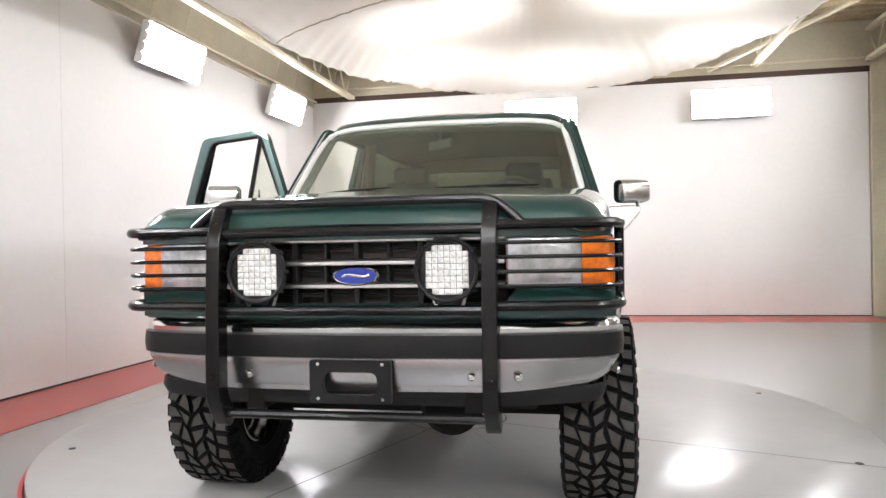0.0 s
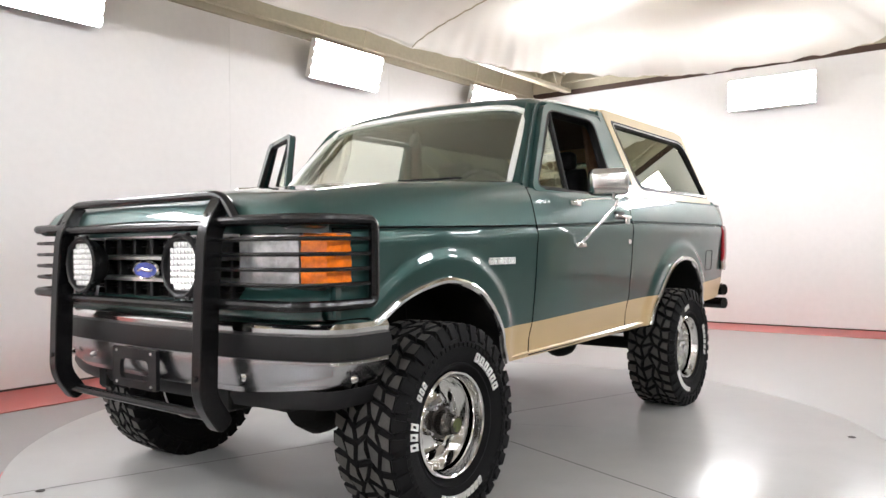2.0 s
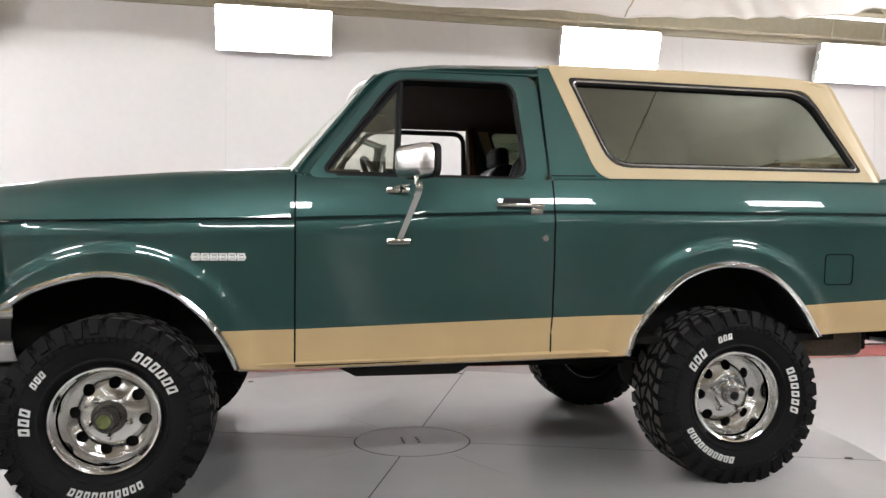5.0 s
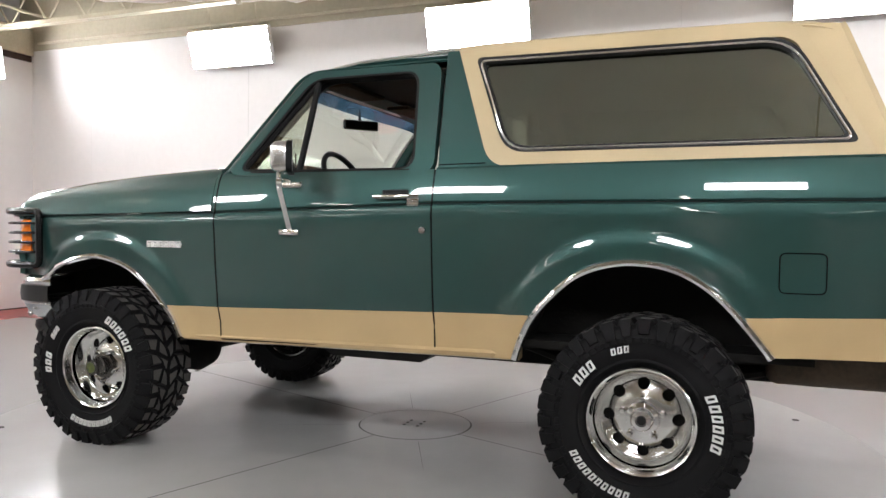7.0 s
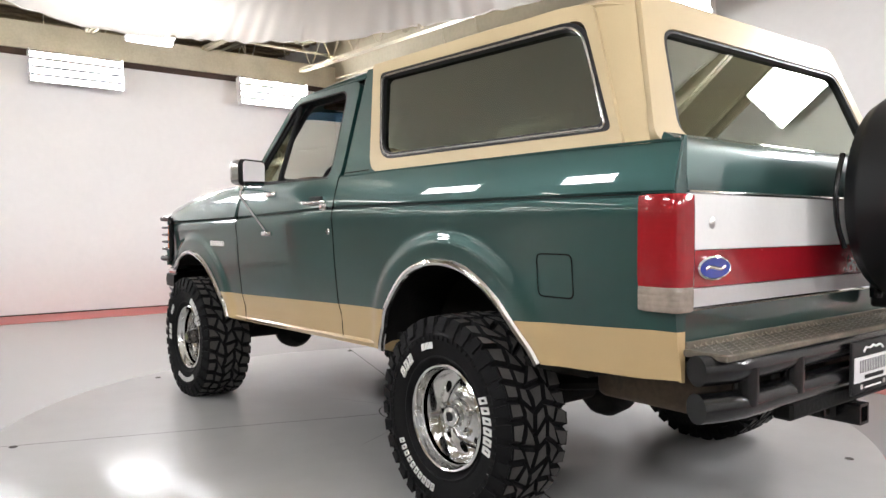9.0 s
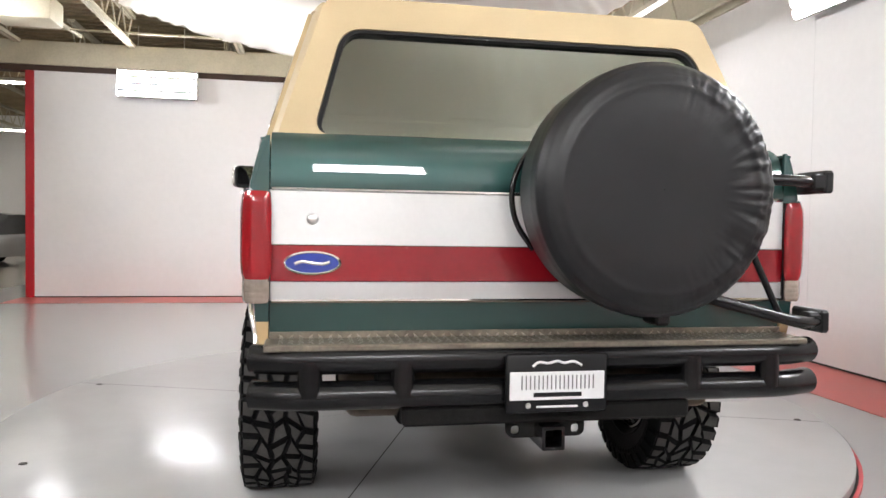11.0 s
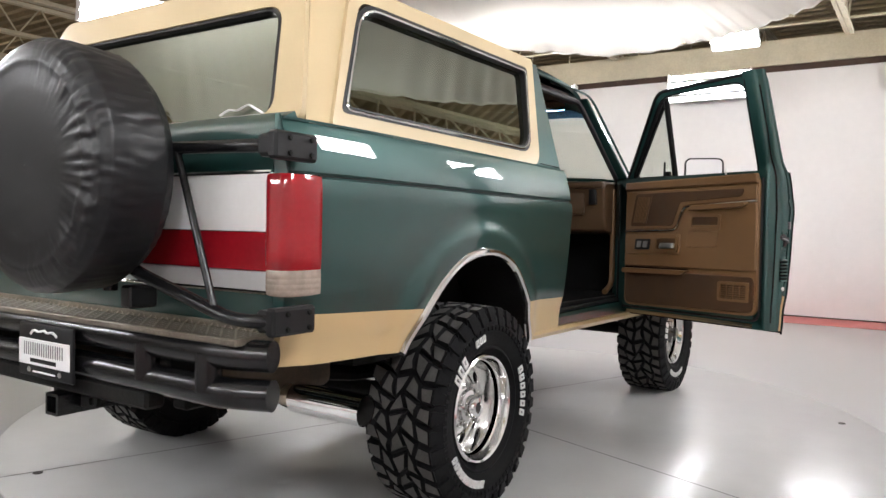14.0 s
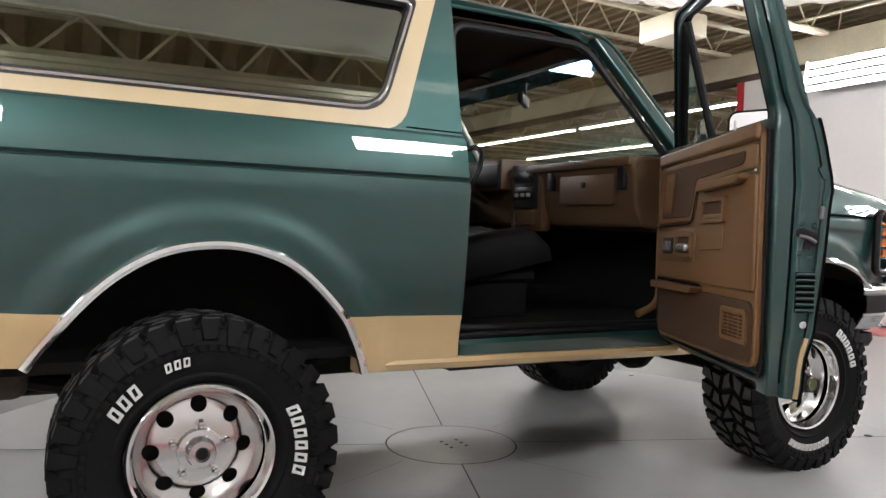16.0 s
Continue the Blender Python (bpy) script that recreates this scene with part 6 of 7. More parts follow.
hitch = part("tow_hitch", bm, M_DARK, truck, "black receiver hitch")
bm = B()
ring(bm, ((-0.036, 0.422), (0.036, 0.422), (0.036, 0.494), (-0.036, 0.494)), ((-0.026, 0.432), (0.026, 0.432), (0.026, 0.484), (-0.026, 0.484)), lambda x, z: Vector((x, 2.42, z)), 0.006, 0.004)
r = bmesh.ops.extrude_face_region(bm, geom=list(bm.faces))
bmesh.ops.translate(bm, vec=(0, -0.2, 0), verts=[v for v in r["geom"] if isinstance(v, bmesh.types.BMVert)])
bmesh.ops.recalc_face_normals(bm, faces=bm.faces)
part("receiver_tube", bm, M_BLACKTUBE, hitch)

# sticker low in the rear window
bm = B()
tube(bm, smooth_line([rear_place(x, z) + Vector((0, 0.007, 0)) for x, z in ((-0.49, 1.392), (-0.52, 1.408), (-0.56, 1.405), (-0.60, 1.420), (-0.64, 1.404), (-0.672, 1.390))], 4), 0.006, 6, flat=0.5)
part("window_sticker", bm, M_PLATEWHITE, truck, "white outline sticker in the rear window")
bm = B()
box(bm, rear_place(-0.585, 1.380) + Vector((0, 0.008, 0)), (0.185, 0.003, 0.012), 0.001)
part("window_sticker", bm, M_PLATEWHITE, truck, "white bar sticker in the rear window")

# ---- spare wheel and swing carrier ----
spare = new("spare_wheel")
spare.parent = truck
spare["label"] = "spare wheel in a wrinkled black vinyl cover"
bm = B()
SR = 0.362


def cover(u, v):
    w = math.tau * u
    r, h = interp(v, (0, 0.35, 0.45, 0.52, 0.58, 0.64, 0.72, 0.9, 1), (0.002, 0.22, 0.285, 0.322, 0.345, SR, SR + 0.002, SR - 0.006, SR - 0.03)), interp(v, (0, 0.35, 0.45, 0.52, 0.58, 0.64, 0.72, 0.9, 1), (0.245, 0.25, 0.248, 0.242, 0.23, 0.205, 0.16, 0.04, 0.0))
    right = max(0.0, math.cos(w - math.pi)) ** 0.7
    wr = right * math.exp(-((v - 0.5) / 0.11) ** 2)
    n1 = noise.noise(Vector((math.cos(w) * 7, math.sin(w) * 7, v * 3)))
    n2 = noise.noise(Vector((math.cos(w) * 22, math.sin(w) * 22, v * 8)))
    h += wr * (0.005 * n1 + 0.006 * n2) + 0.004 * noise.noise(Vector((math.cos(w) * 2.2 * v, math.sin(w) * 2.2 * v, 4)))
    ridge = abs(noise.noise(Vector((w * 18, v * 9, 2)))) + 0.6 * abs(noise.noise(Vector((w * 40, v * 16, 5))))
    h += 0.009 * right * math.exp(-((v - 0.55) / 0.10) ** 2) * (ridge - 0.25)
    h += 0.0035 * math.exp(-((v - 0.47) / 0.018) ** 2)
    r += 0.004 * right * n2 * (1 if v > 0.4 else 0)
    return Vector((r * math.cos(w), h, r * math.sin(w)))


sheet(bm, 260, 80, cover, flip=True)
bmesh.ops.remove_doubles(bm, verts=bm.verts, dist=0.0008)
bmesh.ops.translate(bm, vec=(-0.235, 2.385, 1.208), verts=bm.verts)
part("tyre_cover", bm, M_VINYL, spare, "black vinyl spare tyre cover with creases", sharp=80)
bm = B()
lathe(bm, [(SR - 0.03, 0.0), (SR - 0.05, -0.012), (0.2, -0.012), (0, -0.01)], 48, Matrix.Translation((-0.235, 2.385, 1.208)) @ pose(0, 0, 0, -90, 0, 0))
bmesh.ops.recalc_face_normals(bm, faces=bm.faces)
part("tyre_back", bm, M_RUBBER, spare, "tyre back")
car = new("spare_carrier")
car.parent = truck
car["label"] = "black swing-out spare wheel carrier"
for pts, r in (([(-0.955, 2.335, 1.262), (-0.86, 2.365, 1.262), (-0.23, 2.368, 1.275)], 0.019), ([(-0.955, 2.345, 0.80), (-0.84, 2.40, 0.80), (-0.42, 2.395, 0.905), (-0.25, 2.37, 0.96)], 0.019), ([(-0.56, 2.37, 1.26), (-0.76, 2.40, 0.83)], 0.011),
               ([(-0.23, 2.362, 0.84), (-0.23, 2.362, 1.3)], 0.022), ([(0.06, 2.36, 1.345), (0.115, 2.37, 1.28), (0.135, 2.37, 1.20), (0.12, 2.37, 1.11), (0.06, 2.37, 1.03)], 0.009)):
    bm = B()
    tube(bm, rounded(pts, 0.06), r, 12)
    part("carrier_tube", bm, M_BLACKTUBE, car)
for z in (1.262, 0.80):
    bm = B()
    box(bm, (-0.948, 2.30, z), (0.035, 0.16, 0.075), 0.008)
    box(bm, (-0.925, 2.345, z), (0.075, 0.06, 0.06), 0.01)
    hb = part("carrier_hinge", bm, M_BLACK, car, "black bolted hinge block")
    for dy in (-0.05, 0.03):
        for dz in (-0.02, 0.02):
            bm = B()
            lathe(bm, [(0, 0.006), (0.006, 0.006), (0.008, 0)], 6, Matrix.Translation((-0.9655, 2.30 + dy, z + dz)) @ pose(0, 0, 0, 0, -90, 0))
            part("hinge_bolt", bm, M_DARK, car)
bm = B()
box(bm, (-0.36, 2.35, 0.83), (0.05, 0.10, 0.07), 0.008)
part("carrier_latch", bm, M_BLACK, car)

# ---- underside ----
bm = B()
box(bm, (0, 0.2, 0.62), (1.66, 3.4, 0.03))
part("floor_pan", bm, M_DARK, truck, "dark underbody floor")
for s in (-1, 1):
    bm = B()
    box(bm, (s * 0.42, 0.15, 0.53), (0.07, 4.2, 0.12), 0.008)
    part("frame_rail", bm, M_DARK, truck, "dark chassis rail")
    for y in (-1.31, 1.32):
        bm = B()
        if y < 0:
            n = 60
            tube(bm, [(s * 0.50 + 0.055 * math.cos(math.tau * k / 10), y + 0.055 * math.sin(math.tau * k / 10), lerp(0.42, 0.80, k / n)) for k in range(n + 1)], 0.008, 6)
            part("coil_spring", bm, M_DARK, truck, "dark coil spring")
            bm = B()
            for dy in (-0.13, 0.15):
                tube(bm, [(s * 0.62, y + dy, 0.42), (s * 0.58, y + dy * 0.9, 0.98)], 0.024, 10)
        else:
            line = [(s * 0.50, y + d, 0.47 + 0.12 * (d / 0.62) ** 2) for d in (-0.62, -0.4, -0.2, 0, 0.2, 0.4, 0.62)]
            tube(bm, line, 0.03, 8)
            tube(bm, [(s * 0.58, y - 0.10, 0.40), (s * 0.52, y - 0.02, 0.95)], 0.026, 10)
        part("suspension_strut", bm, M_DARK, truck, "dark suspension strut and spring")
    bm = B()
    sheet(bm, 6, 4, lambda u, v: Vector((s * 0.60, lerp(-1.85, -0.75, u), lerp(0.6, 1.1, v))), flip=s < 0)
    part("inner_fender", bm, M_DARK, truck)
    bm = B()
    sheet(bm, 6, 4, lambda u, v: Vector((s * 0.60, lerp(0.75, 1.85, u), lerp(0.56, 1.0, v))), flip=s < 0)
    part("inner_quarter", bm, M_DARK, truck)
for y, x0 in ((-1.31, 0.22), (1.32, 0.0)):
    bm = B()
    tube(bm, [(-0.78, y, HUBZ), (0.78, y, HUBZ)], 0.042, 12)
    lathe(bm, [(0.0, -0.13), (0.10, -0.10), (0.14, -0.03), (0.14, 0.03), (0.10, 0.10), (0.0, 0.13)], 20, Matrix.Translation((x0, y, HUBZ)) @ pose(0, 0, 0, 90, 0, 0))
    part("axle", bm, M_DARK, truck, "dark axle with its differential")
bm = B()
prism(bm, [(-0.28, 0.41), (0.22, 0.41), (0.36, 0.50), (0.36, 0.58), (-0.45, 0.58), (-0.45, 0.5)], lambda u, v, w: Vector((-0.28 + w, u - 0.05, v)), 0.62)
part("skid_plate", bm, M_BLACK, truck, "black skid plate")
bm = B()
tube(bm, [(0.0, -1.1, 0.44), (0.0, 1.2, 0.42)], 0.035, 10)
part("drive_shaft", bm, M_DARK, truck, "dark drive shaft")
bm = B()
box(bm, (0.0, 2.0, 0.565), (1.24, 0.50, 0.15), 0.04, seg=3)
part("fuel_tank", bm, material("dusty_tank", (0.085, 0.062, 0.043), rough=0.7, vary=0.4, scale=7, fine=50), truck, "dusty brown fuel tank")
bm = B()
box(bm, (0, -1.75, 0.52), (1.3, 0.2, 0.10), 0.02)
part("front_crossmember", bm, M_DARK, truck, "dark front crossmember")
bm = B()
tube(bm, rounded([(-0.40, 1.0, 0.52), (-0.42, 1.75, 0.545), (-0.46, 1.985, 0.505), (-0.80, 1.972, 0.491)], 0.13), 0.036, 14)
ex = part("exhaust", bm, M_EXHAUST, truck, "tan dusted exhaust pipe")
bm = B()
tube(bm, [(-0.66, 1.982, 0.497), (-0.93, 1.957, 0.487)], 0.05, 18, cap=False)
tip = part("exhaust_tip", bm, M_CHROME, ex, "polished exhaust tip")
bm = B()
tube(bm, [(-0.87, 1.963, 0.489), (-0.929, 1.957, 0.487)], 0.0465, 18, cap=False)
tube(bm, [(-0.86, 1.964, 0.4893), (-0.87, 1.963, 0.489)], 0.0465, 18)
part("bore", bm, M_DARK, tip, "dark bore of the exhaust tip")

# ---- open right door ----
rdoor = new("door")
rdoor.parent = truck
rdoor["label"] = "wide open green door with a brown inner panel"
HX, HYY, SWING = -0.885, -0.605, 63.0
rdoor.matrix_basis = Matrix.Translation((HX + 0.055, HYY + 0.035, 0.020)) @ Matrix.Rotation(radians(SWING), 4, "Z") @ Matrix.Translation((-HX, -HYY, 0))
build_door(-1, rdoor)
door_handle(-1, rdoor)
mirror(-1, rdoor, 1.02, -0.145, turn=42.0)
IN = -0.812
bm = B()
# inner shell: plate, front and bottom edges
y0, y1 = DF + 0.02, DR - 0.05
bm.faces.new([bm.verts.new((IN, y, z)) for y, z in ((y0, 0.585), (y1, 0.60), (y1, 1.335), (y0, 1.335))])
n = 16
a = [bm.verts.new((IN, y0, lerp(0.59, 1.335, k / n))) for k in range(n + 1)]
b = [bm.verts.new((-side_x(y0 - 0.015, lerp(0.575, 1.325, k / n)) + 0.004, y0 - 0.015, lerp(0.575, 1.325, k / n))) for k in range(n + 1)]
for k in range(n):
    bm.faces.new((a[k], a[k + 1], b[k + 1], b[k]))
for k in range(10):
    ya, yb = lerp(y0, DR - 0.03, k / 10), lerp(y0, DR - 0.03, (k + 1) / 10)
    bm.faces.new([bm.verts.new(v) for v in ((IN, ya, 0.59), (IN, yb, 0.59), (-side_x(yb, 0.575) + 0.004, yb, 0.572), (-side_x(ya, 0.575) + 0.004, ya, 0.572))])
bmesh.ops.remove_doubles(bm, verts=bm.verts, dist=1e-4)
bmesh.ops.recalc_face_normals(bm, faces=bm.faces)
soften(part("door_shell", bm, M_GREEN, rdoor), 0.012, 3)

# the pressed rear edge of the door, in one run from the sill to the top of the window frame
JAMB = ((0.0, -0.105), (0.0, -0.078), (0.0, -0.054), (0.025, -0.040), (0.09, -0.034), (0.32, -0.031), (0.37, -0.026), (0.42, -0.010), (0.47, -0.003), (0.55, 0.0), (0.76, 0.0), (0.80, -0.007), (0.88, -0.007), (0.92, -0.001), (1.0, 0.002))


def jamb_point(f, dy, z):
    """f: 0 at the cabin side, 1 at the outer skin; dy: from the rear edge."""
    low = 0.5 - 0.5 * math.cos(math.pi * min(1, max(0, (z - 1.29) / 0.10)))
    up = (z - 1.33) / 0.47
    out = lerp(side_x(DR, min(z, 1.33)) - 0.004, glass_x(z) + 0.008, low)
    near = lerp(-IN, glass_x(z) - lerp(0.052, 0.034, max(0, up)), low)
    edge = lerp(DR, lerp(0.459, 0.438, max(0, up)), low)
    # a shallow swelling where the post meets the belt line
    swell = 0.006 * math.exp(-((z - 1.40) / 0.07) ** 2) * math.sin(math.pi * f)
    return Vector((-lerp(near, out, f), edge + dy * lerp(1.0, 0.93, low) - swell, z))


bm = B()
zs = [lerp(0.575, 1.25, k / 18) for k in range(19)] + [lerp(1.25, 1.45, k / 14) for k in range(1, 15)] + [lerp(1.45, 1.795, k / 10) for k in range(1, 11)]
g = [[bm.verts.new(jamb_point(f, dy, z)) for f, dy in JAMB] for z in zs]
for p, q in zip(g, g[1:]):
    for k in range(len(JAMB) - 1):
        bm.faces.new((p[k], p[k + 1], q[k + 1], q[k]))
bm.faces.new(g[-1])
bmesh.ops.recalc_face_normals(bm, faces=bm.faces)
jamb = part("door_edge", bm, M_GREEN, rdoor, "pressed green door edge", sharp=50)
bm = B()
tube(bm, [jamb_point(0.0, -0.098, z) - Vector((0.004, 0, 0)) for z in zs[1:-1]], 0.006, 6)
part("window_channel", bm, M_SEAL, rdoor, "black rubber window channel")
# the shadow along the pressed bead, laid on as a near-black line
bm = B()
tube(bm, [jamb_point(0.36, -0.028, z) + Vector((0, 0.003, 0)) for z in zs[1:-2]], 0.0035, 6)
part("edge_shadow_line", bm, M_GAP, jamb)
bm = B()
# a wedge-shaped latch mouth with its forked claw
prism(bm, [(-0.030, 0.022), (-0.012, 0.030), (0.026, 0.012), (0.030, -0.014), (0.012, -0.018), (0.004, -0.030), (-0.010, -0.028), (-0.006, -0.004), (-0.030, 0.006)], lambda u, v, w: Vector((-0.885 - u, DR + 0.002 + w, 1.005 + v)), 0.006)
bmesh.ops.recalc_face_normals(bm, faces=bm.faces)
latch = part("door_latch", bm, M_BLACK, rdoor, "black door latch")
bm = B()
tube(bm, rounded([(-0.862, DR + 0.010, 1.012), (-0.885, DR + 0.013, 1.008), (-0.905, DR + 0.010, 0.996)], 0.01), 0.005, 6)
part("latch_claw", bm, M_LAMPBACK, latch, "dull steel claw")
for dx, z in ((0.014, 1.045), (-0.020, 1.040), (0.018, 0.965), (-0.012, 0.955)):
    bm = B()
    lathe(bm, [(0, 0.003), (0.006, 0.0025), (0.008, 0.0)], 10, pose(-0.885 + dx, DR + 0.0005, z, -90, 0, 0))
    part("edge_screw", bm, M_GREEN, rdoor)
bm = B()
box(bm, (-0.885, DR + 0.001, 0.862), (0.052, 0.005, 0.108), 0.002)
part("vent_recess", bm, M_GAP, rdoor, "dark vent recess")
for k in range(7):
    bm = B()
    box(bm, (-0.885, DR + 0.005, 0.910 - 0.016 * k), (0.050, 0.009, 0.0065), 0.002, rot=pose(0, 0, 0, 25, 0, 0))
    part("vent_louvre", bm, M_GREEN, rdoor)
bm = B()
lathe(bm, [(0, 0.004), (0.007, 0.004), (0.010, 0.0)], 12, pose(-0.885, DR + 0.001, 0.775, -90, 0, 0))
part("drain_plug", bm, M_SATIN, rdoor, "pale drain plug")
bm = B()
box(bm, (-0.925, DR - 0.002, 1.075), (0.012, 0.012, 0.036), 0.003)
part("edge_buffer", bm, M_LAMPBACK, rdoor, "grey rubber buffer")
bm = B()
tube(bm, rounded([(IN + 0.004, y0 + 0.03, 1.31), (IN + 0.004, y0 + 0.03, 0.60), (IN + 0.004, DR - 0.065, 0.615), (IN + 0.004, DR - 0.065, 1.30)], 0.05), 0.006, 6)
part("door_seal", bm, M_BLACK, rdoor, "black door seal")


def pp(y, z, d=0.0):
    """A point on the inner trim, d towards the cabin."""
    return Vector((IN + 0.010 + d, y, z))


def trim(name, poly, mat, d0=0.0, d1=0.02, r=0.02, label="", bev=0.004, parent=None):
    bm = B()
    pts = []
    m = len(poly)
    for i in range(m):
        a, b, c = (Vector((*poly[(i + k - 1) % m], 0)) for k in range(3))
        u, v = a - b, c - b
        d = min(r, u.length * 0.45, v.length * 0.45)
        p, q = b + u.normalized() * d, b + v.normalized() * d
        pts += [(1 - t) ** 2 * p + 2 * t * (1 - t) * b + t * t * q for t in (k / 4 for k in range(5))]
    prism(bm, [(p.x, p.y) for p in pts], lambda u, v, w: pp(u, v, w), d1)
    if d0:
        bmesh.ops.translate(bm, vec=(d0, 0, 0), verts=bm.verts)
    bmesh.ops.recalc_face_normals(bm, faces=bm.faces)
    return soften(part(name, bm, mat, parent or rdoor, label), bev, 2)


def trim_frame(name, outer, inner, mat, d0, d1, label="", parent=None):
    """A raised rim round a hollow of the inner trim."""
    bm = B()
    ring(bm, outer, inner, lambda y, z: pp(y, z, d0 + d1 / 2), 0.014, 0.010, n=3)
    bmesh.ops.recalc_face_normals(bm, faces=bm.faces)
    return thicken(part(name, bm, mat, parent or rdoor, label), d1, 0.0)


panel = trim("inner_panel", [(-0.485, 0.615), (0.402, 0.640), (0.398, 1.318), (-0.485, 1.303)], M_BROWN, 0, 0.018, 0.05, "brown moulded inner door panel")
trim("panel_top", [(-0.482, 1.262), (0.396, 1.274), (0.396, 1.322), (-0.482, 1.308)], M_BROWN, 0.010, 0.022, 0.012, "padded brown top rail", 0.009)
trim("panel_upper", [(-0.478, 1.040), (-0.105, 1.052), (-0.055, 1.172), (0.392, 1.197), (0.392, 1.268), (-0.478, 1.256)], M_BROWN, 0.016, 0.010, 0.02, "", 0.006)
insert = trim("cloth_insert", [(-0.435, 1.062), (-0.125, 1.068), (-0.075, 1.192), (0.31, 1.212), (0.325, 1.250), (-0.395, 1.243)], M_BROWNDK, 0.024, 0.005, 0.018, "darker brown cloth insert", 0.002)
trim("speaker_strip", [(-0.415, 1.075), (-0.310, 1.078), (-0.272, 1.232), (-0.378, 1.230)], M_BROWNDK, 0.0285, 0.004, 0.008, "", 0.001, insert)
for k in range(9):
    f = k / 8
    trim("grille_rib", [(lerp(-0.408, -0.322, f), 1.082), (lerp(-0.404, -0.318, f), 1.082), (lerp(-0.369, -0.283, f), 1.226), (lerp(-0.373, -0.287, f), 1.226)], M_BROWN, 0.032, 0.002, 0.001, "", 0.0004, insert)
trim("armrest", [(0.0, 1.146), (0.315, 1.158), (0.345, 1.170), (0.34, 1.184), (0.012, 1.172)], M_BROWN, 0.016, 0.040, 0.012, "brown pull armrest", 0.009)
trim("panel_lower", [(-0.478, 0.838), (0.398, 0.852), (0.396, 1.184), (-0.045, 1.160), (-0.092, 1.036), (-0.478, 1.024)], M_BROWN, 0.014, 0.014, 0.02, "", 0.006)
trim("switch_panel", [(-0.462, 0.905), (-0.062, 0.915), (-0.062, 1.026), (-0.462, 1.016)], M_BROWN, 0.024, 0.008, 0.02, "", 0.004)
trim("pull_pocket", [(0.002, 1.052), (0.186, 1.052), (0.190, 1.118), (0.004, 1.116)], M_BROWNDK, 0.024, 0.006, 0.012, "dark pull pocket", 0.002)
trim_frame("pocket_rim", [(-0.010, 1.046), (0.194, 1.048), (0.198, 1.126), (-0.006, 1.124)], [(0.012, 1.058), (0.178, 1.060), (0.180, 1.114), (0.014, 1.112)], M_BROWN, 0.026, 0.012, "brown rim of the pull pocket")
trim("pocket_ledge", [(0.014, 1.058), (0.176, 1.060), (0.176, 1.074), (0.014, 1.072)], M_BROWN, 0.028, 0.008, 0.004, "", 0.003)
trim("pocket_lid", [(-0.028, 0.955), (0.172, 0.962), (0.180, 1.042), (-0.016, 1.040)], M_BROWN, 0.024, 0.007, 0.014, "", 0.003)
trim("carpet_kick", [(-0.470, 0.628), (0.385, 0.652), (0.390, 0.826), (-0.470, 0.814)], M_BROWNDK, 0.014, 0.010, 0.04, "brown carpet kick panel", 0.004)
trim("map_pocket", [(-0.470, 0.800), (-0.04, 0.812), (-0.005, 0.834), (-0.470, 0.826)], M_BROWN, 0.016, 0.040, 0.010, "", 0.005)
trim("map_slot", [(-0.465, 0.829), (-0.01, 0.837), (-0.01, 0.842), (-0.465, 0.837)], M_GAP, 0.026, 0.004, 0.002, "dark slot of the map pocket", 0.001)
trim_frame("speaker_frame", [(0.182, 0.698), (0.366, 0.702), (0.366, 0.800), (0.182, 0.796)], [(0.198, 0.711), (0.350, 0.715), (0.350, 0.787), (0.198, 0.783)], M_BROWN, 0.022, 0.009, "brown speaker grille")
for k in range(7):
    trim("speaker_slat", [(0.198, 0.716 + 0.0105 * k), (0.350, 0.719 + 0.0105 * k), (0.350, 0.7225 + 0.0105 * k), (0.198, 0.7195 + 0.0105 * k)], M_BROWN, 0.0245, 0.003, 0.001, "", 0.0005)
for k in range(1, 4):
    y = lerp(0.198, 0.350, k / 4)
    trim("speaker_slat", [(y - 0.002, 0.713), (y + 0.002, 0.713), (y + 0.002, 0.785), (y - 0.002, 0.785)], M_BROWN, 0.0245, 0.0035, 0.001, "", 0.0005)
sw = trim("window_switch", [(-0.392, 0.932), (-0.282, 0.936), (-0.274, 0.994), (-0.384, 0.992)], M_BLACK, 0.030, 0.008, 0.010, "black window switch", 0.002)
for k in (0, 1):
    trim("switch_key", [(-0.372 + 0.046 * k, 0.945), (-0.340 + 0.046 * k, 0.946), (-0.334 + 0.046 * k, 0.982), (-0.366 + 0.046 * k, 0.981)], M_LAMPBACK, 0.037, 0.006, 0.006, "grey rocker key", 0.002, sw)
trim("handle_bezel", [(-0.238, 0.934), (-0.085, 0.938), (-0.080, 1.006), (-0.232, 1.004)], M_BROWNDK, 0.029, 0.005, 0.02, "", 0.002)
trim_frame("handle_rim", [(-0.246, 0.926), (-0.078, 0.930), (-0.072, 1.014), (-0.240, 1.012)], [(-0.230, 0.940), (-0.094, 0.943), (-0.088, 1.000), (-0.224, 0.998)], M_BROWN, 0.030, 0.012, "brown rim round the release handle")
trim("inner_handle", [(-0.195, 0.945), (-0.095, 0.948), (-0.092, 0.976), (-0.186, 0.974)], M_BRUSH, 0.034, 0.022, 0.012, "bright inner release handle", 0.006)
bm = B()
tube(bm, rounded([pp(-0.478, 1.031, 0.030), pp(-0.098, 1.044, 0.030), pp(-0.050, 1.166, 0.030), pp(0.396, 1.190, 0.030)], 0.035), 0.0042, 6)
part("panel_bead", bm, M_CHROME, rdoor, "thin bright bead")
bm = B()
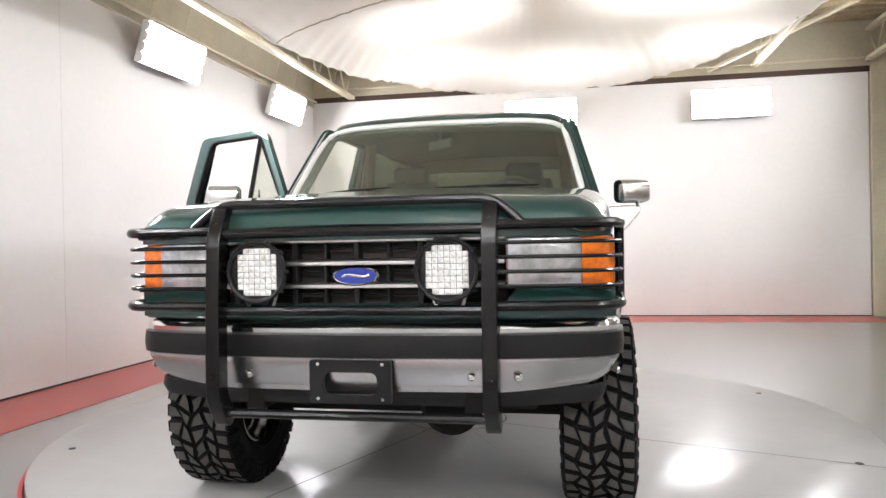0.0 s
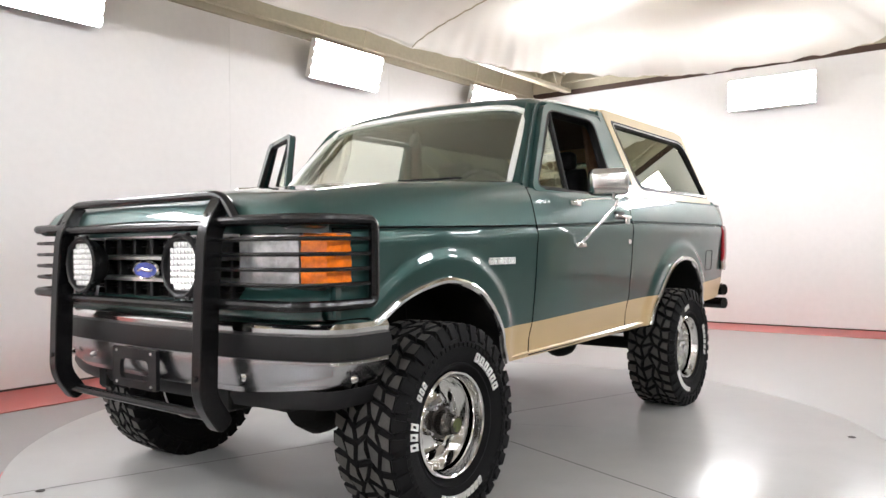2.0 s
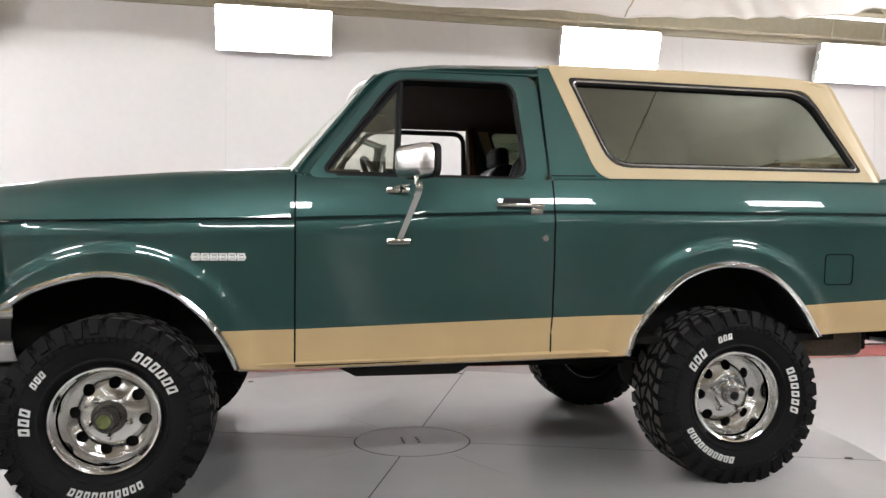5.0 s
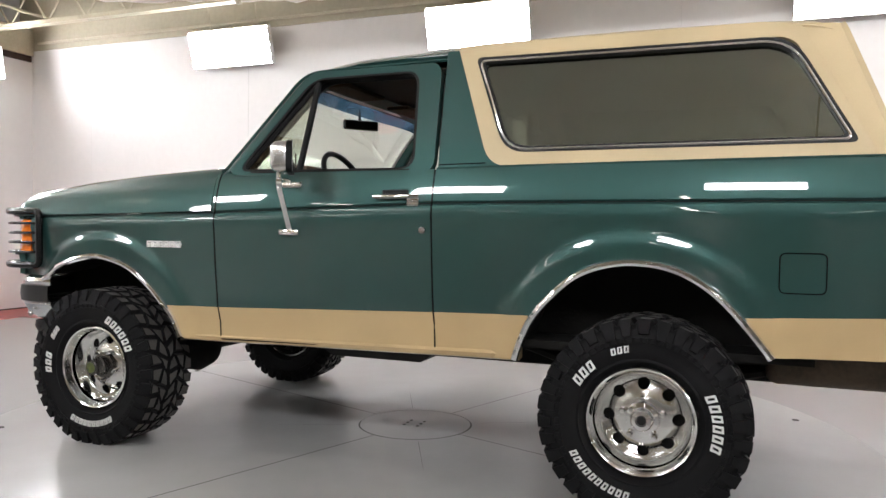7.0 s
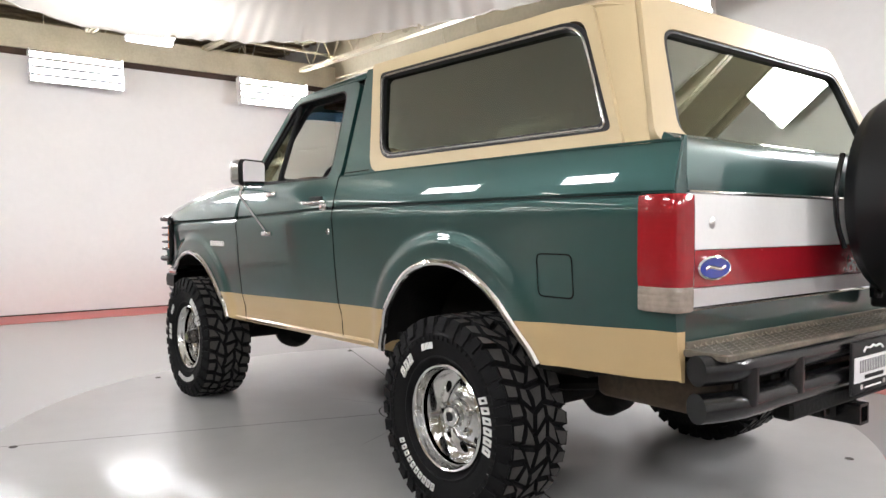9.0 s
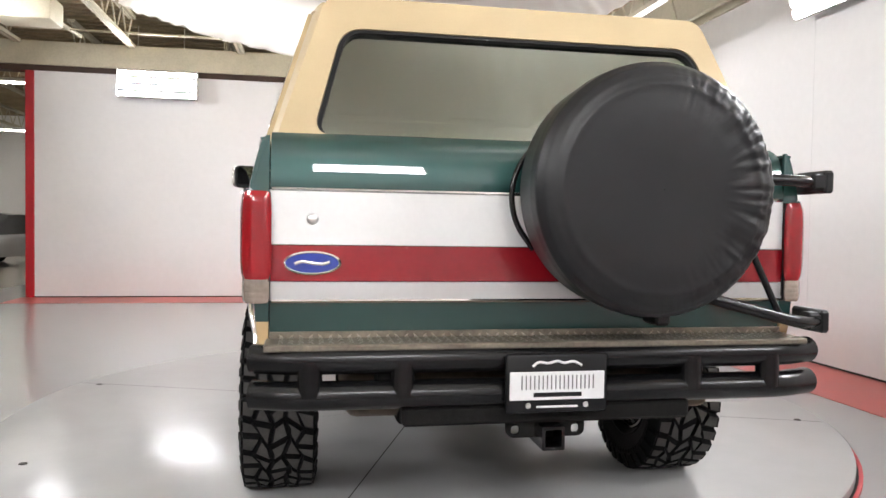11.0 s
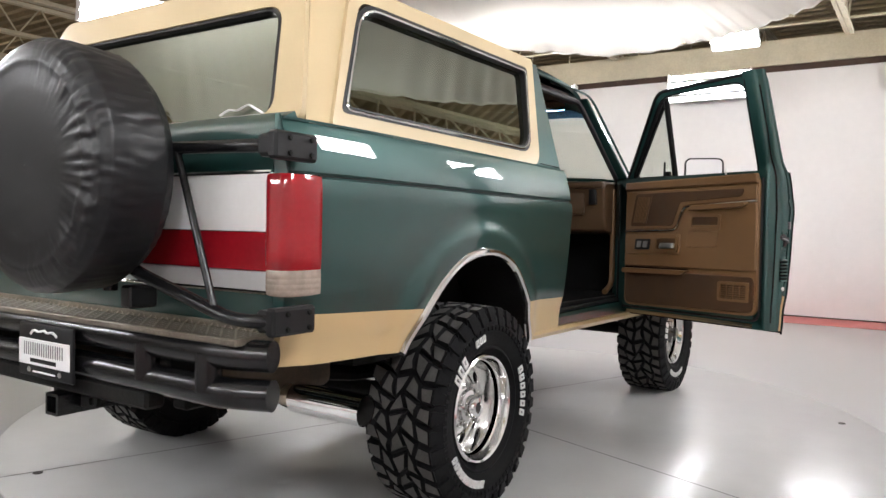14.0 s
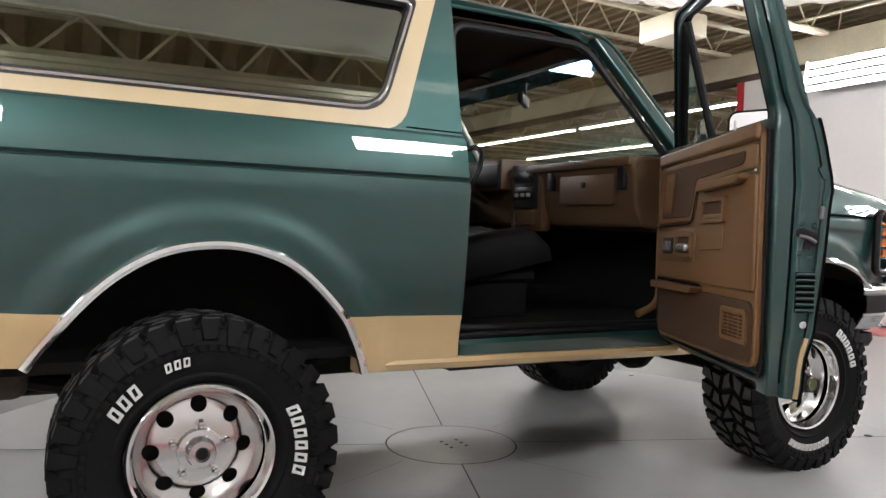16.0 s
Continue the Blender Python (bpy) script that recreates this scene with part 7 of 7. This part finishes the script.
tube(bm, [pp(0.20, 1.322, 0.012), pp(0.20, 1.352, 0.012)], 0.004, 8)
part("lock_pin", bm, M_BRUSH, rdoor, "small lock pin")

# ---- cabin ----
def inside(name, bm, mat, label="", sharp=35):
    return part(name, bm, mat, truck, label, sharp)


bm = B()
box(bm, (0, 0.05, 0.665), (1.60, 1.40, 0.03), 0.005)
box(bm, (0, 1.45, 0.675), (1.16, 1.55, 0.03), 0.005)
inside("cabin_floor", bm, M_CARPET, "dark carpet floor")
bm = B()
box(bm, (0, -0.05, 0.70), (0.30, 1.2, 0.09), 0.03)
inside("tunnel", bm, M_CARPET)
bm = B()
box(bm, (0, -0.74, 0.98), (1.62, 0.03, 0.66), 0.005)
inside("firewall", bm, M_CARPET, "dark firewall")
for s in (-1, 1):
    bm = B()
    box(bm, (s * 0.80, -0.66, 0.92), (0.05, 0.16, 0.56), 0.01)
    inside("kick_panel", bm, M_BROWNDK if s < 0 else M_CARPET)
    bm = B()
    box(bm, (s * 0.815, -0.60, 0.98), (0.11, 0.03, 0.72), 0.008)
    inside("door_jamb", bm, M_GREEN, "green door jamb")
    bm = B()
    box(bm, (s * 0.818, -0.07, 0.605), (0.10, 1.07, 0.075), 0.015)
    inside("door_sill", bm, M_GREEN, "green door sill")
    bm = B()
    box(bm, (s * 0.80, -0.07, 0.652), (0.07, 1.04, 0.018), 0.006)
    inside("sill_cover", bm, M_BLACK, "black sill scuff strip")
    bm = B()
    box(bm, (s * 0.812, 0.50, 0.98), (0.13, 0.06, 0.70), 0.01)
    inside("lock_pillar", bm, M_GREEN, "green lock pillar")
    bm = B()
    tube(bm, rounded([(s * 0.80, -0.575, 0.66), (s * 0.80, 0.455, 0.675), (s * 0.805, 0.455, 1.33), (s * 0.695, 0.425, 1.765), (s * 0.695, -0.17, 1.765), (s * 0.80, -0.525, 1.34), (s * 0.80, -0.575, 1.28), (s * 0.80, -0.575, 0.66)], 0.07), 0.015, 8)
    inside("door_weatherstrip", bm, M_BLACK, "black door opening seal")
    bm = B()
    tube(bm, rounded([(s * 0.772, -0.535, 1.30), (s * 0.772, -0.545, 0.735), (s * 0.772, -0.43, 0.695)], 0.06), 0.016, 8)
    inside("kick_trim", bm, M_BROWN, "brown moulded trim beside the door opening")
    # quarter trim in the rear
    bm = B()
    sheet(bm, 8, 4, lambda u, v: Vector((s * lerp(0.80, 0.78, v), lerp(0.55, 2.2, u), lerp(1.0, 1.345, v))), flip=s > 0)
    thicken(inside("quarter_trim", bm, M_BROWNDK, "brown rear side trim"), 0.01)
    bm = B()
    tube(bm, [(s * 0.70, 0.50, 1.34), (s * 0.66, 0.47, 1.80)], 0.035, 8)
    inside("pillar_trim", bm, M_BROWNDK)
bm = B()
sheet(bm, 16, 20, lambda u, v: Vector((lerp(-0.69, 0.69, u), lerp(-0.22, 1.86, v), 1.835 - 0.05 * abs(2 * u - 1) ** 4 - (0.03 if v < 0.06 else 0))), flip=True)
thicken(inside("headliner", bm, material("dark_brown_headliner", (0.05, 0.032, 0.022), rough=0.9, vary=0.1), "dark brown headliner"), 0.008)
# dashboard
bm = B()
prof = [(-0.70, 1.322), (-0.60, 1.340), (-0.44, 1.342), (-0.385, 1.325), (-0.37, 1.30), (-0.39, 1.26), (-0.40, 1.14), (-0.44, 1.05), (-0.56, 1.03), (-0.70, 1.03)]
g = [[bm.verts.new((x, y, z)) for y, z in prof] for x in (-0.775, -0.3, 0.0, 0.3, 0.775)]
for i in range(4):
    for k in range(len(prof) - 1):
        bm.faces.new((g[i][k], g[i + 1][k], g[i + 1][k + 1], g[i][k + 1]))
bm.faces.new(g[0])
bm.faces.new(g[-1][::-1])
bmesh.ops.recalc_face_normals(bm, faces=bm.faces)
# the brown trim darkened: the dash's shade is put into its colour
M_DASH = material("shaded_brown_dash_vinyl", (0.080, 0.045, 0.021), rough=0.5, vary=0.10, scale=5, fine=300, bump=0.05, bump_scale=500)
dash = soften(inside("dashboard", bm, M_DASH, "brown padded dashboard"), 0.015, 3)
for name, c, sz, mat, lab in (("instrument_hood", (0.38, -0.42, 1.305), (0.46, 0.18, 0.16), M_DASH, "brown instrument hood"), ("instrument_panel", (0.38, -0.329, 1.30), (0.42, 0.012, 0.12), M_BLACK, "black instrument panel"),
                              ("radio_console", (-0.01, -0.398, 1.235), (0.20, 0.06, 0.21), M_BLACK, "black radio and heater console"), ("glove_box", (-0.46, -0.392, 1.215), (0.38, 0.016, 0.145), M_DASH, "brown glove box lid"),
                              ("air_vent", (-0.705, -0.386, 1.25), (0.045, 0.03, 0.09), M_BLACK, "black air vent"), ("air_vent", (-0.215, -0.386, 1.255), (0.045, 0.03, 0.09), M_BLACK, "black air vent"), ("stack_surround", (-0.01, -0.408, 1.185), (0.27, 0.06, 0.33), M_DASH, "brown surround of the radio stack"), ("radio", (-0.01, -0.368, 1.282), (0.165, 0.012, 0.052), M_VINYL, "black radio"), ("heater_control", (-0.01, -0.368, 1.205), (0.165, 0.012, 0.058), M_VINYL, "black heater control"),
                              ("ash_tray", (-0.01, -0.370, 1.085), (0.16, 0.012, 0.07), M_DASH, "brown ash tray lid"), ("dash_roll", (-0.40, -0.385, 1.318), (0.74, 0.055, 0.040), M_DASH, "padded brown dash roll")):
    bm = B()
    box(bm, c, sz, 0.012 if mat is M_DASH else 0.006, seg=2)
    part(name, bm, mat, dash, lab)
bm = B()
lathe(bm, [(0, 0.01), (0.012, 0.01), (0.014, 0)], 14, Matrix.Translation((-0.46, -0.378, 1.23)) @ pose(0, 0, 0, -90, 0, 0))
part("glove_box_knob", bm, M_BLACK, dash)
for x, z, mat in ((-0.075, 1.282, M_BLACK), (0.055, 1.282, M_BLACK), (-0.062, 1.196, M_BRUSH), (-0.01, 1.196, M_BRUSH), (0.042, 1.196, M_BRUSH)):
    bm = B()
    lathe(bm, [(0, 0.016), (0.008, 0.016), (0.011, 0.0)], 12, Matrix.Translation((x, -0.362, z)) @ pose(0, 0, 0, -90, 0, 0))
    part("dash_knob", bm, mat, dash)
# steering wheel
sw = new("steering_wheel")
sw.parent = truck
sw["label"] = "black steering wheel with a padded hub"
bm = B()
tube(bm, [(0.19 * math.cos(math.tau * k / 48), 0.19 * math.sin(math.tau * k / 48), 0) for k in range(48)], 0.0145, 10, closed=True)
part("rim", bm, M_BLACK, None, "black wheel rim").parent = sw
for a in (200, 340, 270):
    bm = B()
    r = radians(a)
    tube(bm, [(0.04 * math.cos(r), 0.04 * math.sin(r), -0.02), (0.185 * math.cos(r), 0.185 * math.sin(r), 0)], 0.014, 8, flat=0.5)
    part("spoke", bm, M_BLACK, None).parent = sw
bm = B()
box(bm, (0, -0.01, -0.01), (0.14, 0.11, 0.05), 0.015, seg=2)
part("hub_pad", bm, M_BLACK, None).parent = sw
bm = B()
tube(bm, [(0, 0, -0.02), (0, 0, -0.30)], 0.03, 10)
part("column", bm, M_BROWNDK, None).parent = sw
sw.matrix_basis = Matrix.Translation((0.40, -0.215, 1.29)) @ pose(0, 0, 0, -62, 0, 0) @ pose(0, 0, 0, 0, 0, 180)
# rear-view mirror
bm = B()
rvm = pose(0, 0, 0, 0, 0, -42)
box(bm, (0.0, -0.355, 1.660), (0.21, 0.028, 0.056), 0.013, rot=rvm, seg=3)
rv = inside("rear_view_mirror", bm, M_BLACK, "black rear-view mirror")
bm = B()
tube(bm, [(0.0, -0.362, 1.685), (0.0, -0.365, 1.745)], 0.008, 6)
part("mirror_stem", bm, M_BLACK, rv)
bm = B()
box(bm, Vector((0.0, -0.355, 1.660)) + rvm @ Vector((0, 0.015, 0)), (0.19, 0.002, 0.044), 0.0008, rot=rvm)
part("mirror_face", bm, M_MIRROR, rv)
# sun band in the screen
bm = B()
sheet(bm, 24, 3, lambda u, v: ws_point(u, lerp(0.86, 0.995, v)) + Vector((0, 0.006, -0.003)))
band = inside("shade_band", bm, glass("blue_shade_band", (0.09, 0.20, 0.36)), "blue windscreen shade band")
band.visible_shadow = False
for s in (-1, 1):
    bm = B()
    box(bm, (s * 0.36, -0.20, 1.775), (0.42, 0.14, 0.02), 0.008)
    inside("sun_visor", bm, M_BROWNDK, "brown sun visor")


def cushion_mesh(w, l, thick, dip, crown=0.0):
    """A padded slab w wide and l long on z = 0, with a dished middle and rolled sides."""
    bm = B()

    def top(u, v):
        a = 2 * u - 1
        roll = (1 - abs(a) ** 6) ** 0.5
        end = min(1.0, (v / 0.10) ** 0.5 if v < 0.10 else ((1 - v) / 0.12) ** 0.5 if v > 0.88 else 1.0)
        pad = thick * (0.35 + 0.65 * roll * end) - dip * (1 - a * a) ** 2 * end
        pad -= 0.006 * math.exp(-((abs(a) - 0.55) / 0.05) ** 2)
        pad -= 0.005 * sum(math.exp(-((v - k) / 0.015) ** 2) for k in (0.33, 0.5, 0.67)) * (1 if abs(a) < 0.55 else 0)
        return Vector((a * w / 2, (v - 0.5) * l, pad + crown * math.sin(math.pi * v)))
    g = sheet(bm, 28, 40, top)
    edge = [r[0] for r in g] + [c for c in g[-1][1:]] + [r[-1] for r in g[::-1][1:]] + [c for c in g[0][::-1][1:-1]]
    low = [bm.verts.new((v.co.x, v.co.y, 0)) for v in edge]
    m = len(edge)
    for i in range(m):
        bm.faces.new((edge[i], low[i], low[(i + 1) % m], edge[(i + 1) % m]))
    bm.faces.new(low)
    bmesh.ops.recalc_face_normals(bm, faces=bm.faces)
    return bm


def seat(x):
    ob = new("seat")
    ob["label"] = "black leather bucket seat"
    ob.parent = truck
    bm = cushion_mesh(0.52, 0.50, 0.15, 0.03, 0.02)
    bmesh.ops.transform(bm, matrix=Matrix.Translation((x, 0.17, 0.86)) @ pose(0, 0, 0, -11, 0, 0), verts=bm.verts)
    part("cushion", bm, M_SEAT, ob, sharp=60)
    bm = cushion_mesh(0.50, 0.62, 0.12, 0.03, 0.02)
    for v in bm.verts:
        v.co.x *= lerp(1.0, 0.72, max(0, v.co.y - 0.05) / 0.26)
    bmesh.ops.transform(bm, matrix=Matrix.Translation((x, 0.54, 1.22)) @ pose(0, 0, 0, 76, 0, 0), verts=bm.verts)
    part("backrest", bm, M_SEAT, ob, sharp=60)
    bm = B()
    box(bm, (x, 0.575, 1.575), (0.26, 0.09, 0.13), 0.04, seg=4)
    part("headrest", bm, M_SEAT, ob)
    bm = B()
    box(bm, (x, 0.20, 0.845), (0.46, 0.44, 0.04), 0.01)
    part("seat_pan", bm, M_CARPET, ob, "black seat pan")
    for dx in (-0.19, 0.19):
        bm = B()
        box(bm, (x + dx, 0.20, 0.755), (0.03, 0.40, 0.16), 0.008)
        part("seat_rail", bm, M_CARPET, ob, "dark seat rail")
    return ob


seat(0.40)
seat(-0.40)
bm = B()
box(bm, (0, 1.28, 0.90), (1.14, 0.46, 0.14), 0.05, seg=3)
rs = new("rear_seat")
rs.parent = truck
rs["label"] = "beige and black rear bench seat"
part("cushion", bm, M_BEIGEIN, rs)
bm = B()
box(bm, (0, 1.56, 1.13), (1.14, 0.13, 0.50), 0.05, seg=3)
part("backrest", bm, M_BEIGEIN, rs)
bm = B()
box(bm, (0, 1.35, 0.76), (1.1, 0.5, 0.16), 0.02)
part("seat_base", bm, M_CARPET, rs)
bm = B()
box(bm, (0, -0.05, 0.80), (0.22, 0.5, 0.16), 0.03, seg=2)
inside("console", bm, M_BLACK, "black centre console")

# ---- the warehouse beyond ----
def strip_light(x, y, z=3.5, along="x", n=1):
    ob = thing("strip_light", "long lit fluorescent strip light under the roof", "strip light", "warehouse strip lights")
    L = 2.4
    for k in range(n):
        o = (k - (n - 1) / 2) * (L + 0.02)
        c = (x + o, y) if along == "x" else (x, y + o)
        sz = (L, 0.12) if along == "x" else (0.12, L)
        bm = B()
        box(bm, (c[0], c[1], z + 0.045), (*sz, 0.06), 0.005)
        part("housing", bm, M_HOUSING, ob)
        bm = B()
        box(bm, (c[0], c[1], z), (sz[0] * 0.97 if along == "x" else 0.07, sz[1] * 0.97 if along == "y" else 0.07, 0.035), 0.01)
        part("lit_tube", bm, M_STRIP, ob)
    for dx in (-1, 1):
        bm = B()
        o = dx * (n * L / 2 - 0.3)
        tube(bm, [(x + (o if along == "x" else 0), y + (o if along == "y" else 0), z + 0.07), (x + (o if along == "x" else 0), y + (o if along == "y" else 0), 4.2)], 0.006, 5)
        part("hanger", bm, M_CREAM, ob)
    return ob


for x, y, n in ((7.5, -9.3, 3), (14.9, -9.3, 3), (22.3, -9.3, 3), (8.6, -12.8, 1), (14.9, -12.8, 3), (22.3, -12.8, 2), (7.5, -16.8, 2), (13.0, -16.8, 1), (22.3, -16.8, 3)):
    strip_light(x, y, 3.4, n=n)
for y in (-4.5, 1.0, 6.5, 13.0):
    for x in (10.0, 17.5, 25.0):
        strip_light(x, y, n=2)

# unit heater hung below the roof
heater = thing("unit_heater", "cream box unit heater hung under the roof", "heater")
bm = B()
box(bm, (4.05, -5.25, 3.6), (0.70, 0.5, 0.30), 0.04, seg=2)
part("casing", bm, M_CREAM, heater)
for dx in (-0.3, 0.3):
    bm = B()
    tube(bm, [(4.05 + dx, -5.25, 4.0), (4.05 + dx, -5.25, 4.2)], 0.01, 6)
    part("hanger", bm, M_CREAM, heater)


def parked_car(label, paint, L=4.4, W=1.82, H=1.25, nose=0.42, tail=0.3):
    """A low parked car, its front towards +y, its wheels on z = 0."""
    ob = thing("parked_car", label, "car")
    st = [(-0.5, 0.45, 0.62), (-0.47, 0.30, 0.80), (-0.30, 0.26, 0.86), (0.10, 0.25, 0.84), (0.30, 0.25, 0.78), (0.44, 0.27, 0.66), (0.50, 0.40, 0.56)]
    bm = B()
    g = []
    for t in range(25):
        f = t / 24 - 0.5
        lo, hi = interp(f, [s[0] for s in st], [s[1] for s in st]), interp(f, [s[0] for s in st], [s[2] for s in st])
        hw = W / 2 * interp(f, (-0.5, -0.42, 0, 0.38, 0.5), (0.84, 0.97, 1, 0.97, 0.72))
        row = []
        for k in range(13):
            a = math.pi * k / 12
            x = hw * math.copysign(abs(math.cos(a)) ** 0.35, math.cos(a))
            z = lerp(lo + (hi - lo) * 0.5, hi, math.sin(a) ** 0.6)
            row.append(bm.verts.new((x, f * L, z)))
        row += [bm.verts.new((-hw * 0.97, f * L, lo)), bm.verts.new((hw * 0.97, f * L, lo))]
        g.append(row)
    n = len(g[0])
    for i in range(24):
        for k in range(n):
            bm.faces.new((g[i][k], g[i][(k + 1) % n], g[i + 1][(k + 1) % n], g[i + 1][k]))
    bm.faces.new(g[0][::-1])
    bm.faces.new(g[-1])
    bmesh.ops.recalc_face_normals(bm, faces=bm.faces)
    body = part("body", bm, paint, ob)
    bm = B()
    cab_y = [(-0.36, 0.84), (-0.22, H - 0.06), (-0.05, H), (0.06, H - 0.02), (0.24, 0.82)]
    g = []
    for f, z in cab_y:
        hw = W / 2 * lerp(0.90, 0.66, (z - 0.82) / (H - 0.82))
        g.append([bm.verts.new((x, f * L, z - dz)) for x, dz in ((-hw, 0.05), (-hw * 0.9, 0), (0, -0.015), (hw * 0.9, 0), (hw, 0.05))])
    for i in range(len(g) - 1):
        for k in range(4):
            bm.faces.new((g[i][k], g[i][k + 1], g[i + 1][k + 1], g[i + 1][k]))
    for s in (0, 4):
        bm.faces.new([r[s] for r in g])
    bmesh.ops.recalc_face_normals(bm, faces=bm.faces)
    part("cabin_glass", bm, M_BLACK, ob, "dark cabin glass")
    bm = B()
    g = []
    for f, z in cab_y[1:4]:
        hw = W / 2 * 0.62
        g.append([bm.verts.new((x, f * L, z + 0.012 - abs(x) * 0.02)) for x in (-hw, 0, hw)])
    for i in range(2):
        for k in range(2):
            bm.faces.new((g[i][k], g[i][k + 1], g[i + 1][k + 1], g[i + 1][k]))
    thicken(part("roof", bm, paint, ob), 0.02)
    for sx in (-1, 1):
        for fy in (-0.31, 0.32):
            bm = B()
            lathe(bm, [(0, 0.10), (0.2, 0.10), (0.30, 0.09), (0.325, 0.05), (0.325, -0.08), (0.28, -0.1), (0, -0.1)], 24, Matrix.Translation((sx * (W / 2 - 0.10), fy * L, 0.325)) @ pose(0, 0, 0, 0, 90 * sx, 0))
            wh = part("wheel", bm, M_RUBBER, ob)
            bm = B()
            lathe(bm, [(0, 0.112), (0.06, 0.118), (0.20, 0.106), (0.215, 0.10)], 20, Matrix.Translation((sx * (W / 2 - 0.10), fy * L, 0.325)) @ pose(0, 0, 0, 0, 90 * sx, 0))
            part("rim", bm, M_ALU, wh)
        bm = B()
        box(bm, (sx * W * 0.34, 0.452 * L, 0.60), (0.30, 0.16, 0.09), 0.03, seg=2)
        part("headlamp", bm, M_LENS, ob)
    bm = B()
    box(bm, (0, 0.492 * L, 0.42), (0.9, 0.06, 0.16), 0.02)
    part("intake", bm, M_BLACK, ob, "black front intake")
    return ob


P_WHITE = material("white_car_paint", (0.72, 0.72, 0.73), rough=0.24, coat=1.0, vary=0.03)
P_SILVER = material("silver_white_car_paint", (0.58, 0.58, 0.60), rough=0.24, coat=1.0, metal=0.2, vary=0.03)
P_DARK = material("dark_car_paint", (0.02, 0.022, 0.028), rough=0.24, coat=1.0, vary=0.05)
P_TEAL = material("blue_car_paint", (0.03, 0.16, 0.24), rough=0.24, coat=1.0, vary=0.05)
for lab, mat, x, y, turn, H in (("low white sports coupe with dark windows parked in the warehouse", P_WHITE, 8.25, -15.4, -14, 1.27), ("low silver-white sports car parked beside a blue truck", P_SILVER, 10.75, -15.7, -12, 1.22),
                                ("dark saloon parked on the warehouse floor", P_DARK, 17.2, -16.4, 50, 1.42)):
    c = parked_car(lab, mat, H=H)
    c.matrix_basis = Matrix.Translation((x, y, FLOOR - 0.004)) @ pose(0, 0, 0, 0, 0, turn)


def parked_truck():
    """An older boxy truck with a white hard top, its front towards +y."""
    ob = thing("parked_truck", "older blue boxy truck with a white hard top", "truck")
    bm = B()
    prism(bm, [(-1.95, 0.72), (-1.95, 1.18), (0.42, 1.20), (1.75, 1.16), (1.86, 1.08), (1.86, 0.72), (1.62, 0.72), (1.5, 0.98), (0.92, 0.98), (0.8, 0.66), (-0.8, 0.66), (-0.92, 0.98), (-1.5, 0.98), (-1.62, 0.72)], lambda u, v, w: Vector((w - 0.86, u, v)), 1.72)
    bmesh.ops.recalc_face_normals(bm, faces=bm.faces)
    soften(part("body", bm, P_TEAL, ob, "blue painted body"), 0.03, 2)
    bm = B()
    prism(bm, [(-1.9, 1.185), (-1.82, 1.82), (-1.75, 1.86), (0.08, 1.86), (0.40, 1.19)], lambda u, v, w: Vector((w - 0.78, u, v)), 1.56)
    bmesh.ops.recalc_face_normals(bm, faces=bm.faces)
    soften(part("hard_top", bm, P_WHITE, ob, "white hard top"), 0.03, 2)
    for sx in (-1, 1):
        for y0, y1, y2, y3 in ((-1.7, -0.75, -0.75, -1.65), (-0.6, 0.2, 0.0, -0.6)):
            bm = B()
            prism(bm, [(y0, 1.28), (y1, 1.28), (y2, 1.74), (y3, 1.74)], lambda u, v, w: Vector((sx * (0.775 + w), u, v)), 0.01)
            bmesh.ops.recalc_face_normals(bm, faces=bm.faces)
            part("window", bm, M_BLACK, ob, "dark window")
        for fy in (-1.21, 1.21):
            bm = B()
            lathe(bm, [(0, 0.11), (0.22, 0.12), (0.37, 0.11), (0.40, 0.06), (0.40, -0.08), (0.36, -0.12), (0, -0.12)], 28, Matrix.Translation((sx * 0.74, fy, 0.40)) @ pose(0, 0, 0, 0, 90 * sx, 0))
            wh = part("wheel", bm, M_RUBBER, ob)
            bm = B()
            lathe(bm, [(0, 0.135), (0.08, 0.14), (0.2, 0.125), (0.22, 0.12)], 20, Matrix.Translation((sx * 0.74, fy, 0.40)) @ pose(0, 0, 0, 0, 90 * sx, 0))
            part("rim", bm, M_ALU, wh)
        bm = B()
        lathe(bm, [(0, 0.03), (0.07, 0.02), (0.09, 0)], 16, Matrix.Translation((sx * 0.6, 1.86, 0.95)) @ pose(0, 0, 0, -90, 0, 0))
        part("headlamp", bm, M_LENS, ob)
    bm = B()
    box(bm, (0, 1.93, 0.68), (1.7, 0.12, 0.16), 0.03)
    part("bumper", bm, P_WHITE, ob)
    return ob


pt = parked_truck()
pt.matrix_basis = Matrix.Translation((13.4, -16.6, FLOOR - 0.004)) @ pose(0, 0, 0, 0, 0, 140)

tripod = thing("camera_tripod", "black camera tripod on the warehouse floor", "tripod", at=(0, 0, 0))
TX, TY2 = 6.5, -9.8
for k in range(3):
    a = math.tau * k / 3 + 0.4
    bm = B()
    tube(bm, [(TX, TY2, 1.2), (TX + 0.55 * math.cos(a), TY2 + 0.55 * math.sin(a), FLOOR)], 0.014, 8)
    part("leg", bm, M_BLACK, tripod)
bm = B()
tube(bm, [(TX, TY2, 0.9), (TX, TY2, 1.42)], 0.016, 8)
part("column", bm, M_BLACK, tripod)
bm = B()
box(bm, (TX, TY2, 1.47), (0.14, 0.10, 0.10), 0.015)
part("head", bm, M_BLACK, tripod)
